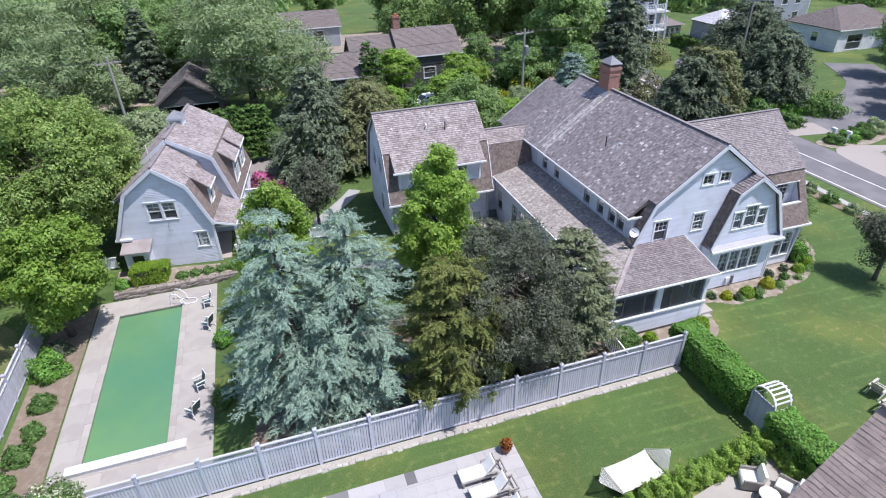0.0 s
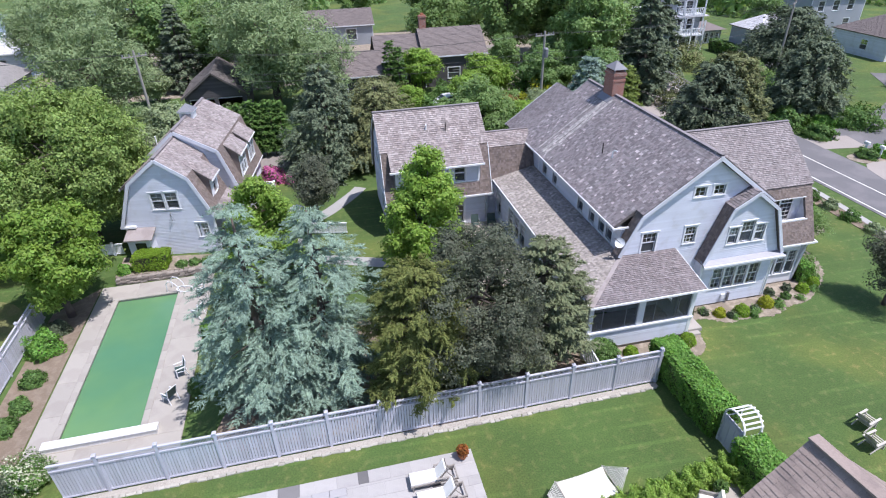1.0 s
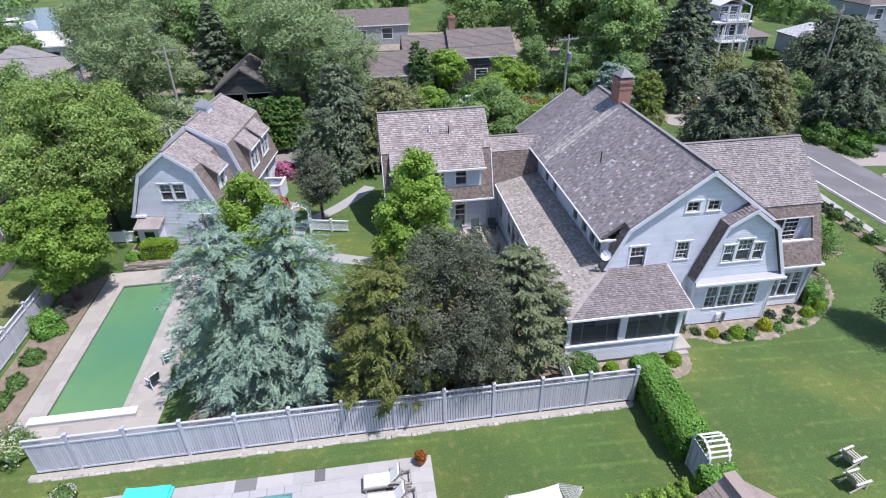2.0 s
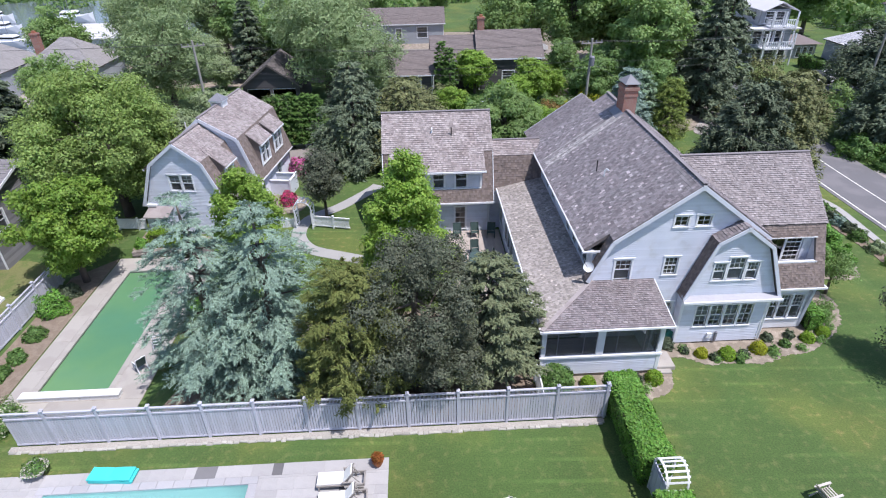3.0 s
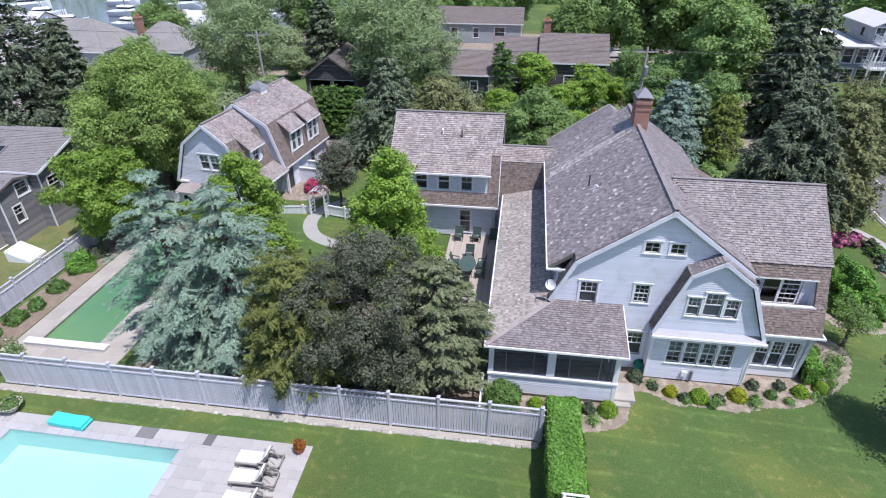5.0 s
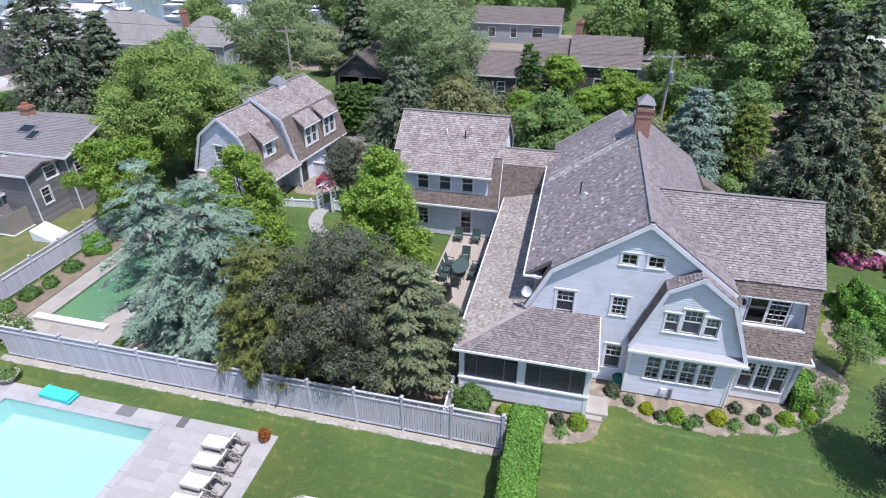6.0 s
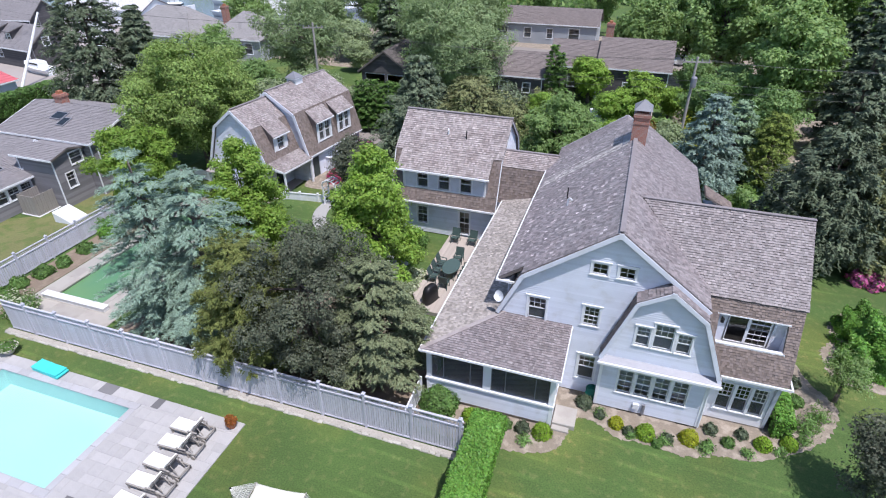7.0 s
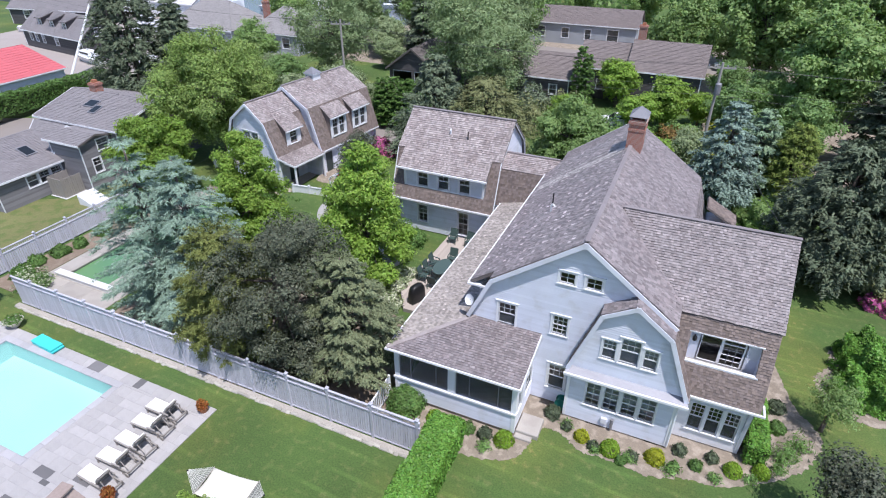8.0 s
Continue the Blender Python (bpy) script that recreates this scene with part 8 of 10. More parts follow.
def copings(name, inner, outer, z, thick, length, material, parent, lip=0.04):
    """Edge stones round a pool, each a part."""
    off = shift_of(parent) if parent.name in ORIGIN else Vector(parent.location)
    x0, x1, y0, y1 = inner
    X0, X1, Y0, Y1 = outer
    w = X1 - x1
    runs = [("x", X0, X1, Y0, y0 + lip), ("x", X0, X1, y1 - lip, Y1), ("y", y0 + lip, y1 - lip, X0, x0 + lip), ("y", y0 + lip, y1 - lip, x1 - lip, X1)]
    for axis, a, b, c, d in runs:
        n = max(1, round((b - a) / length))
        st = (b - a) / n
        hx, hy = ((st - 0.01) / 2, (d - c) / 2) if axis == "x" else ((d - c) / 2, (st - 0.01) / 2)
        me = mesh_of("coping_stone", Shape().soft_box(-hx, hx, -hy, hy, -thick, 0, 0.02), material)
        for k in range(n):
            m = a + (k + 0.5) * st
            ob = new("coping_stone", me)
            ob.parent = parent
            ob.location = Vector((m, (c + d) / 2, z) if axis == "x" else ((c + d) / 2, m, z)) - off


terrace = paved("pool_terrace", (-9.3, 8.42, 7.2, 16.22), [COPE], 0.05, 0.05, [(0.62, 0.46), (0.92, 0.62), (0.76, 0.62), (0.46, 0.46), (0.92, 0.46)], M["bluestone"], "grey bluestone terrace with a few darker slabs", "terrace", 3, joint=0.009, dark=M["bluestone_dark"], bed=M["coping"])
copings("swimming_pool", POOL, COPE, 0.065, 0.07, 0.75, M["coping"], pool)
GDECK = (-12.1, -4.85, 20.2, 35.85)
GCOPE = (GREEN[0] - 0.3, GREEN[1] + 0.3, GREEN[2] - 0.3, GREEN[3] + 0.3)
paved("lap_pool_deck", GDECK, [GCOPE], -0.75, 0.07, [(2.4, 2.5), (2.4, 2.5)], M["concrete"], "pale concrete deck of the lap pool with joints", "pool deck", 4, joint=0.02)
copings("lap_pool", GREEN, GCOPE, -0.735, 0.09, 1.5, M["concrete"], green_pool)


def kerb_stones():
    """A row of pale stones edging the lawn below the fence."""
    rng = random.Random(8)
    T = thing("stone_edging", (4.8, 17.54, 0.0), "row of pale rough edging stones below the fence", "stone edging", kind="structure")
    kinds = []
    for k in range(6):
        w, d, h = rng.uniform(0.1, 0.2), rng.uniform(0.06, 0.09), rng.uniform(0.05, 0.1)
        s = Shape().soft_box(-w, w, -d, d, -0.05, h, 0.03)
        s.v = [(x + rng.uniform(-0.02, 0.02), y + rng.uniform(-0.015, 0.015), z + (rng.uniform(-0.012, 0.012) if z > 0 else 0)) for x, y, z in s.v]
        kinds.append((w, mesh_of("stone", s, M["cobble"])))
    x = -9.1
    while x < 18.6:
        w, me = rng.choice(kinds)
        ob = new("stone", me)
        ob.parent = T
        ob.location = Vector((x + w, 17.54 + rng.uniform(-0.03, 0.03), 0.0)) - Vector((4.8, 17.54, 0))
        ob.rotation_euler = (0, 0, rng.uniform(-0.1, 0.1))
        x += 2 * w + rng.uniform(0.0, 0.03)


kerb_stones()


def stone_wall(name, x0, x1, y, z, rows, label):
    rng = random.Random(12)
    T = thing(name, ((x0 + x1) / 2, y, z), label, "retaining wall", kind="structure")
    base = Vector(((x0 + x1) / 2, y, z))
    kinds = []
    for k in range(7):
        w, h = rng.uniform(0.14, 0.3), rng.uniform(0.07, 0.1)
        s = Shape().soft_box(-w, w, -0.16, 0.16, 0.0, 2 * h, 0.03)
        s.v = [(a + rng.uniform(-0.02, 0.02), b + rng.uniform(-0.03, 0.03), c + rng.uniform(-0.012, 0.012)) for a, b, c in s.v]
        kinds.append((w, mesh_of("stone", s, M["fieldstone"])))
    for r in range(rows):
        x = x0 + rng.uniform(0, 0.2)
        while x < x1:
            w, me = rng.choice(kinds)
            ob = new("stone", me)
            ob.parent = T
            ob.location = Vector((x + w, y + rng.uniform(-0.03, 0.03), z + r * 0.16)) - base
            x += 2 * w + 0.015


stone_wall("stone_wall", -11.3, -0.8, 36.12, -0.78, 3, "low brown-grey field stone retaining wall beside the pool")
flat_patch("wall_bed", [(-11.3, 36.28), (-0.8, 36.28), (-0.8, 37.1), (-4.4, 37.6), (-11.3, 38.9)], -0.27, M["mulch"], "planted bed above the stone wall", "flower bed", 0.3)


# ---- garden furniture ----
def lounger():
    """A teak lounger with a white cushion, its back raised; the foot towards -x."""
    T = thing("sun_lounger", (6.4, 15.0, 0.05), "grey teak sun lounger with a white cushion, back raised", "sun lounger", "loungers beside the pool", local=True)
    for y in (-0.33, 0.33):
        part("side_rail", Shape().box(-1.0, 1.05, y - 0.03, y + 0.03, 0.24, 0.33), M["teak"], T)
    for x in (-0.9, 0.62):
        for y in (-0.33, 0.33):
            part("leg", Shape().box(x - 0.035, x + 0.035, y - 0.03, y + 0.03, 0.0, 0.24), M["teak"], T)
    for k in range(8):
        part("slat", Shape().box(-0.98 + 0.17 * k, -0.86 + 0.17 * k, -0.3, 0.3, 0.31, 0.335), M["teak"], T)
    for y in (-0.27, 0.27):
        part("back_rail", Shape().bar((0.22, y, 0.34), (0.62, y, 0.92), 0.04, 0.04), M["teak"], T)
    for k in range(5):
        q = 0.1 + 0.2 * k
        part("back_slat", Shape().bar((0.22 + 0.4 * q, -0.29, 0.36 + 0.58 * q), (0.22 + 0.4 * q, 0.29, 0.36 + 0.58 * q), 0.07, 0.02, (-0.8, 0, 0.57)), M["teak"], T)
    for y in (-0.22, 0.22):
        part("back_prop", Shape().bar((0.52, y, 0.76), (0.82, y, 0.3), 0.035, 0.025), M["teak"], T)
    part("end_rail", Shape().box(1.0, 1.05, -0.36, 0.36, 0.24, 0.33), M["teak"], T)
    for y in (-0.4, 0.35):
        part("wheel", Shape().rod((0.9, y, 0.12), (0.9, y + 0.05, 0.12), 0.12, n=14), M["teak"], T)
    part("armrest", Shape().box(0.1, 0.62, 0.33, 0.4, 0.5, 0.53), M["teak"], T)
    part("armrest", Shape().box(0.1, 0.62, -0.4, -0.33, 0.5, 0.53), M["teak"], T)
    for x in (0.14, 0.58):
        for y in (-0.365, 0.365):
            part("arm_post", Shape().box(x - 0.02, x + 0.02, y - 0.02, y + 0.02, 0.3, 0.5), M["teak"], T)
    part("cushion", Shape().soft_box(-0.98, 0.24, -0.31, 0.31, 0.335, 0.42, 0.03), M["cushion"], T, "white seat cushion")
    c = Shape().soft_box(-0.33, 0.33, -0.27, 0.27, 0.0, 0.06, 0.025)
    m = Matrix.Translation((0.36, 0, 0.66)) @ Matrix.Rotation(-0.97, 4, "Y")
    c.v = [tuple(m @ Vector(p)) for p in c.v]
    part("back_cushion", c, M["cushion"], T, "white back cushion")
    return T


one = lounger()
for x, y, a in ((6.55, 14.05, 2), (6.7, 12.95, -2), (6.75, 11.98, 1), (6.85, 10.95, -3)):
    copy_thing(one, pose(x, y, 0.05, 0, 0, a))


def planter(place, r, h, pot_material, leaves, label, seed, bowl=False, leaf_h=0.5):
    T = thing("planter", place, label, "planter", local=True)
    rings = [(r * 0.62, 0.0), (r * 0.95, h * 0.55), (r, h * 0.9), (r * 1.08, h * 0.92), (r * 1.08, h), (r * 0.92, h), (r * 0.9, h * 0.85)]
    if bowl:
        rings = [(r * 0.45, 0.0), (r * 0.5, h * 0.2), (r * 0.9, h * 0.7), (r * 1.1, h), (r, h), (r * 0.85, h * 0.8)]
    part("pot", Shape().lathe((0, 0, 0), rings, 18), pot_material, T, smooth=False)
    rng = np.random.default_rng(seed)
    n = 420
    d = round_dirs(rng, n)
    d[:, 2] = np.abs(d[:, 2])
    p = d * np.array([r * 1.25, r * 1.25, leaf_h]) * rng.uniform(0.5, 1.0, n)[:, None] + np.array([0, 0, h * 0.9])
    leaf_cards("plant", p, d + rng.normal(scale=0.5, size=d.shape), 0.07 * rng.uniform(0.7, 1.3, n), 0.5, leaves, T)
    return T


planter((7.95, 15.85, 0.05), 0.24, 0.36, M["terracotta"], L["orange"], "terracotta planter with rusty orange plant", 1)
planter((7.95, 10.55, 0.05), 0.24, 0.36, M["terracotta"], L["orange"], "terracotta planter with rusty orange plant", 2)
planter((-7.1, 16.3, 0.05), 0.5, 0.42, M["pot"], L["shrub"], "wide pale stone bowl with green plant", 3, bowl=True, leaf_h=0.35)


def pool_float():
    T = thing("pool_float", (-3.65, 15.92, 0.06), "folded turquoise foam pool float", "pool float", turn=-4, local=True)
    for k, (z, d) in enumerate(((0.0, 0.0), (0.075, 0.06), (0.15, -0.03))):
        s = Shape()
        n = 9
        pts = [(-0.95 + 1.9 * i / (n - 1) + d, 0.02 * math.sin(i * 0.9 + k) + (0.05 * ((i / (n - 1)) ** 2) if k == 2 else 0)) for i in range(n)]
        for (xa, za), (xb, zb) in zip(pts, pts[1:]):
            s.hexa([(xa, -0.34, z + abs(za)), (xb, -0.34, z + abs(zb)), (xb, 0.34, z + abs(zb)), (xa, 0.34, z + abs(za))], [(xa, -0.34, z + abs(za) + 0.07), (xb, -0.34, z + abs(zb) + 0.07), (xb, 0.34, z + abs(zb) + 0.07), (xa, 0.34, z + abs(za) + 0.07)])
        part("foam_layer", s, M["turquoise"], T)


pool_float()


def hammock():
    """A quilted bed hammock in a frame, net gathered at both ends."""
    T = thing("hammock", (12.4, 12.7, 0.0), "cream quilted hammock with rope net ends on a stand", "hammock", turn=6, local=True)
    nx, ny = 10, 8
    s = Shape()
    for z_off in (0.0, 0.05):
        for j in range(ny + 1):
            for i in range(nx + 1):
                u, v = i / nx - 0.5, j / ny - 0.5
                s.v.append((u * 2.2, v * 1.3, 0.55 + 0.35 * u * u - 0.12 * (1 - 4 * v * v) + z_off))
    m, off = nx + 1, (nx + 1) * (ny + 1)
    for j in range(ny):
        for i in range(nx):
            k = j * m + i
            s.f += [(k + off, k + 1 + off, k + m + 1 + off, k + m + off), (k + m, k + m + 1, k + 1, k)]
    for i in range(nx):
        s.f += [(i, i + 1, i + 1 + off, i + off), (ny * m + i, ny * m + i + off, ny * m + i + 1 + off, ny * m + i + 1)]
    for j in range(ny):
        s.f += [(j * m, j * m + off, (j + 1) * m + off, (j + 1) * m), (j * m + nx, (j + 1) * m + nx, (j + 1) * m + nx + off, j * m + nx + off)]
    part("quilted_bed", s, M["canvas"], T, smooth=True)
    for side in (-1, 1):
        part("spreader_bar", Shape().rod((side * 1.12, -0.72, 0.66), (side * 1.12, 0.72, 0.66), 0.025), M["teak"], T)
        net = Shape()
        for k in range(13):
            net.rod((side * 1.12, -0.7 + 1.4 * k / 12, 0.66), (side * 1.85, -0.05 + 0.1 * k / 12, 1.0), 0.007, n=4)
        for q in (0.25, 0.5, 0.75):
            net.rod((side * (1.12 + 0.73 * q), -0.7 + 0.65 * q, 0.66 + 0.34 * q), (side * (1.12 + 0.73 * q), 0.7 - 0.65 * q, 0.66 + 0.34 * q), 0.006, n=4)
        part("rope_net", net, M["netting"], T, kind="stuff")
        web = Shape().slab([(side * 1.13, -0.68, 0.655), (side * 1.13, 0.68, 0.655), (side * 1.8, 0.04, 0.97), (side * 1.8, -0.04, 0.97)], (0, 0, -0.004))
        part("net_lining", web, M["net_mesh"], T)
        part("stand_arm", Shape().rod((side * 0.9, 0, 0.05), (side * 1.9, 0, 1.03), 0.035), M["black_metal"], T)
        part("foot", Shape().rod((side * 0.9, -0.6, 0.04), (side * 0.9, 0.6, 0.04), 0.035), M["black_metal"], T)
    part("stand_bar", Shape().rod((-0.9, 0, 0.05), (0.9, 0, 0.05), 0.035), M["black_metal"], T)


hammock()


def garden_arbor():
    T = thing("garden_arbor", (19.5, 13.4, 0), "white arched garden arbor with a closed gate in the hedge", "arbor", local=True)
    w, d = 0.62, 0.85
    for y in (-w, w):
        for x in (0.0, d):
            part("post", Shape().box(x - 0.04, x + 0.04, y - 0.04, y + 0.04, 0.0, 1.65), M["white_worn"], T)
        for k in range(5):
            part("side_slat", Shape().box(0.0, d, y - 0.015, y + 0.015, 0.25 + 0.3 * k, 0.3 + 0.3 * k), M["white_worn"], T)
    for x in (0.0, d):
        s = Shape()
        n = 12
        ring = [(math.pi * k / n) for k in range(n + 1)]
        for a, b in zip(ring, ring[1:]):
            s.bar((x, -w * math.cos(a), 1.65 + 0.62 * math.sin(a)), (x, -w * math.cos(b), 1.65 + 0.62 * math.sin(b)), 0.05, 0.08, (1, 0, 0))
        part("arch_rib", s, M["white_worn"], T)
    for k in range(1, 9):
        a = math.pi * k / 9
        part("arch_slat", Shape().bar((-0.08, -w * math.cos(a), 1.67 + 0.64 * math.sin(a)), (d + 0.08, -w * math.cos(a), 1.67 + 0.64 * math.sin(a)), 0.08, 0.025, (0, -math.cos(a), math.sin(a))), M["white_worn"], T)
    gate = part("gate", Shape().box(-0.02, 0.02, -w + 0.04, w - 0.04, 0.06, 1.72), M["fence"], T, "grey-white boarded gate")
    for y in (-0.5, -0.17, 0.17, 0.5):
        part("batten", Shape().box(-0.045, -0.02, y - 0.02, y + 0.02, 0.06, 1.72), M["fence"], gate)
    part("gate_rail", Shape().box(-0.06, -0.045, -w + 0.04, w - 0.04, 1.5, 1.6), M["fence"], gate)


garden_arbor()
hedge("privet_hedge", 18.95, 20.45, 14.1, 19.2, 1.8, 24000, 0.06, L["privet"], "clipped bright green privet hedge", 31)
hedge("privet_hedge", 18.95, 20.45, 9.4, 12.65, 1.65, 14000, 0.06, L["privet"], "clipped bright green privet hedge beyond the arbor", 32)


def lawn_chair(place, turn):
    """A slatted wooden lawn chair with a fan back and broad arms."""
    T = thing("lawn_chair", place, "weathered grey wooden lawn chair on the grass", "lawn chair", "lawn chairs", turn=turn, local=True)
    for y in (-0.28, 0.28):
        part("front_leg", Shape().box(0.38, 0.44, y - 0.03, y + 0.03, 0.0, 0.55), M["grey_wood"], T)
        part("side_rail", Shape().bar((0.44, y, 0.34), (-0.42, y, 0.04), 0.03, 0.1), M["grey_wood"], T)
        part("armrest", Shape().bar((0.5, y * 1.1, 0.57), (-0.3, y * 1.1, 0.55), 0.1, 0.025), M["grey_wood"], T)
    for k in range(6):
        q = k / 5
        part("seat_slat", Shape().bar((0.43 - 0.5 * q, -0.27, 0.38 - 0.16 * q), (0.43 - 0.5 * q, 0.27, 0.38 - 0.16 * q), 0.085, 0.02, (0.3, 0, 1)), M["grey_wood"], T)
    for k in range(5):
        y = -0.22 + 0.11 * k
        part("back_slat", Shape().bar((-0.06, y * 0.85, 0.2), (-0.38, y * 1.05, 0.86 - 0.5 * y * y), 0.02, 0.1, (0, 1, 0)), M["grey_wood"], T)
    part("back_rail", Shape().bar((-0.28, -0.3, 0.55), (-0.28, 0.3, 0.55), 0.05, 0.03), M["grey_wood"], T)
    return T


chair = lawn_chair((26.46, 12.98, 0), 12)
copy_thing(chair, pose(25.78, 11.92, 0, 0, 0, 8))


def sling_chair(place, turn, label, group, frame_material, sling):
    T = thing("patio_chair", place, label, "patio chair", group, turn=turn, local=True)
    for y in (-0.27, 0.27):
        part("front_leg", Shape().rod((0.26, y, 0.0), (0.24, y, 0.6), 0.028), frame_material, T)
        part("back_leg", Shape().rod((-0.3, y, 0.0), (-0.18, y, 0.42), 0.028).rod((-0.18, y, 0.42), (-0.34, y, 1.0), 0.028), frame_material, T)
        part("armrest", Shape().rod((0.26, y, 0.6), (-0.24, y, 0.64), 0.034), frame_material, T)
        part("seat_rail", Shape().rod((0.25, y, 0.42), (-0.18, y, 0.38), 0.016), frame_material, T)
    part("seat", Shape().slab([(0.26, -0.26, 0.43), (0.26, 0.26, 0.43), (-0.18, 0.26, 0.39), (-0.18, -0.26, 0.39)], (0, 0, -0.02)), sling, T)
    part("backrest", Shape().slab([(-0.18, -0.26, 0.42), (-0.18, 0.26, 0.42), (-0.34, 0.26, 0.98), (-0.34, -0.26, 0.98)], (-0.02, 0, 0)), sling, T)
    part("top_bar", Shape().rod((-0.34, -0.27, 1.0), (-0.34, 0.27, 1.0), 0.018), frame_material, T)
    return T


pool_chair = sling_chair((-5.35, 33.3, -0.75), 190, "white-framed patio chair with a dark green sling beside the pool", "chairs beside the lap pool", M["white"], M["green_sling"])
for x, y, a in ((-5.25, 30.9, 150), (-5.5, 25.6, 200), (-5.75, 23.7, 140)):
    copy_thing(pool_chair, pose(x, y, -0.75, 0, 0, a))


def pool_cover():
    T = thing("pool_cover_box", (-8.6, 21.72, -0.74), "white pool cover roller box at the pool end", "pool cover", local=True)
    part("lid", Shape().soft_box(-2.62, 2.6, -0.26, 0.24, 0.26, 0.34, 0.03), M["white_worn"], T)
    part("box", Shape().box(-2.58, 2.56, -0.22, 0.2, 0.0, 0.26), M["white_worn"], T)


pool_cover()


def handrail():
    T = thing("pool_handrail", (-7.1, 34.35, -0.74), "white looped pool handrail and coiled hose", "handrail", turn=-20, local=True)
    for y in (-0.3, 0.3):
        s = Shape()
        pts = [(-0.5, y, 0.0), (-0.48, y, 0.6), (-0.3, y, 0.82), (0.0, y, 0.8), (0.3, y, 0.5), (0.42, y, 0.0)]
        s.tube(pts, 0.03, 8)
        part("rail", s, M["white"], T)
    s = Shape()
    pts = [(0.5 + 0.55 * math.cos(q), 0.1 + 0.35 * math.sin(q), 0.04 + 0.02 * math.sin(3 * q)) for q in [k * 0.5 for k in range(20)]]
    s.tube(pts, 0.035, 6)
    part("hose", s, M["white"], T)


handrail()


# ---- terrace behind the house ----
def deck_terrace():
    T = thing("deck", (13.9, 31.5, 0.0), "pale weathered wooden deck behind the house", "deck", kind="structure")
    base = Vector((13.9, 31.5, 0.0))
    part("substructure", Shape().slab([(12.2, 28.6, 0.24), (13.2, 27.0, 0.24), (16.1, 27.0, 0.24), (16.1, 36.3, 0.24), (12.2, 36.3, 0.24)], (0, 0, -0.24)), M["teak"], T)
    k = 0
    x = 12.2
    while x < 16.1:
        w = min(0.14, 16.1 - x)
        y0 = 27.0 if x > 13.2 else 27.0 + 1.6 * (13.2 - x)
        ob = new("deck_board", mesh_of("deck_board", Shape().box(-w / 2 + 0.004, w / 2 - 0.004, 0, 36.3 - y0, 0.0, 0.03), M["decking"]))
        ob.parent = T
        ob.location = Vector((x + w / 2, y0, 0.245)) - base
        x += w
    return T


deck_terrace()


def terrace_table():
    T = thing("terrace_table", (13.95, 31.2, 0.275), "dark green metal table with a glass top", "table", local=True)
    n = 20
    ring = [(0.55 * math.cos(2 * math.pi * i / n), 0.95 * math.sin(2 * math.pi * i / n)) for i in range(n)]
    part("tabletop", Shape().slab([(x, y, 0.72) for x, y in ring], (0, 0, -0.02)), M["teal"], T)
    rim = Shape().tube([(a, b, 0.71) for a, b in ring + ring[:1]], 0.025)
    part("rim", rim, M["green_sling"], T)
    for x, y in ((-0.35, -0.6), (0.35, -0.6), (-0.35, 0.6), (0.35, 0.6)):
        part("leg", Shape().rod((x, y, 0.0), (x * 0.9, y * 0.9, 0.7), 0.022), M["green_sling"], T)


terrace_table()
tc = sling_chair((13.05, 31.9, 0.275), 0, "dark green metal terrace chair at the table", "chairs on the deck", M["green_sling"], M["green_sling"])
for x, y, a in ((13.05, 31.0, 0), (13.05, 30.2, 0), (14.85, 31.8, 180), (14.85, 30.8, 180), (13.95, 29.7, 90), (13.95, 32.9, -90), (12.9, 35.4, -90), (14.2, 35.4, -90), (15.4, 35.3, -100)):
    copy_thing(tc, pose(x, y, 0.275, 0, 0, a))


def covered_grill():
    T = thing("covered_grill", (13.6, 28.1, 0.275), "barbecue grill under a black cover", "grill", turn=70, local=True)
    s = Shape()
    prof = [(0.62, 0.30, 0.0), (0.6, 0.29, 0.55), (0.55, 0.27, 0.85), (0.42, 0.22, 1.08), (0.22, 0.12, 1.16)]
    n = 16
    for a, b, z in prof:
        s.v += [(a * math.copysign(abs(math.cos(q)) ** 0.6, math.cos(q)), b * math.copysign(abs(math.sin(q)) ** 0.6, math.sin(q)), z) for q in [2 * math.pi * i / n for i in range(n)]]
    for j in range(len(prof) - 1):
        s.f += [(j * n + i, j * n + (i + 1) % n, (j + 1) * n + (i + 1) % n, (j + 1) * n + i) for i in range(n)]
    s.f += [tuple(range((len(prof) - 1) * n, len(prof) * n))]
    part("cover", s, M["black_metal"], T, smooth=True)
    part("hem", Shape().box(-0.6, 0.6, -0.26, 0.26, 0.0, 0.04), M["rubber"], T)


covered_grill()


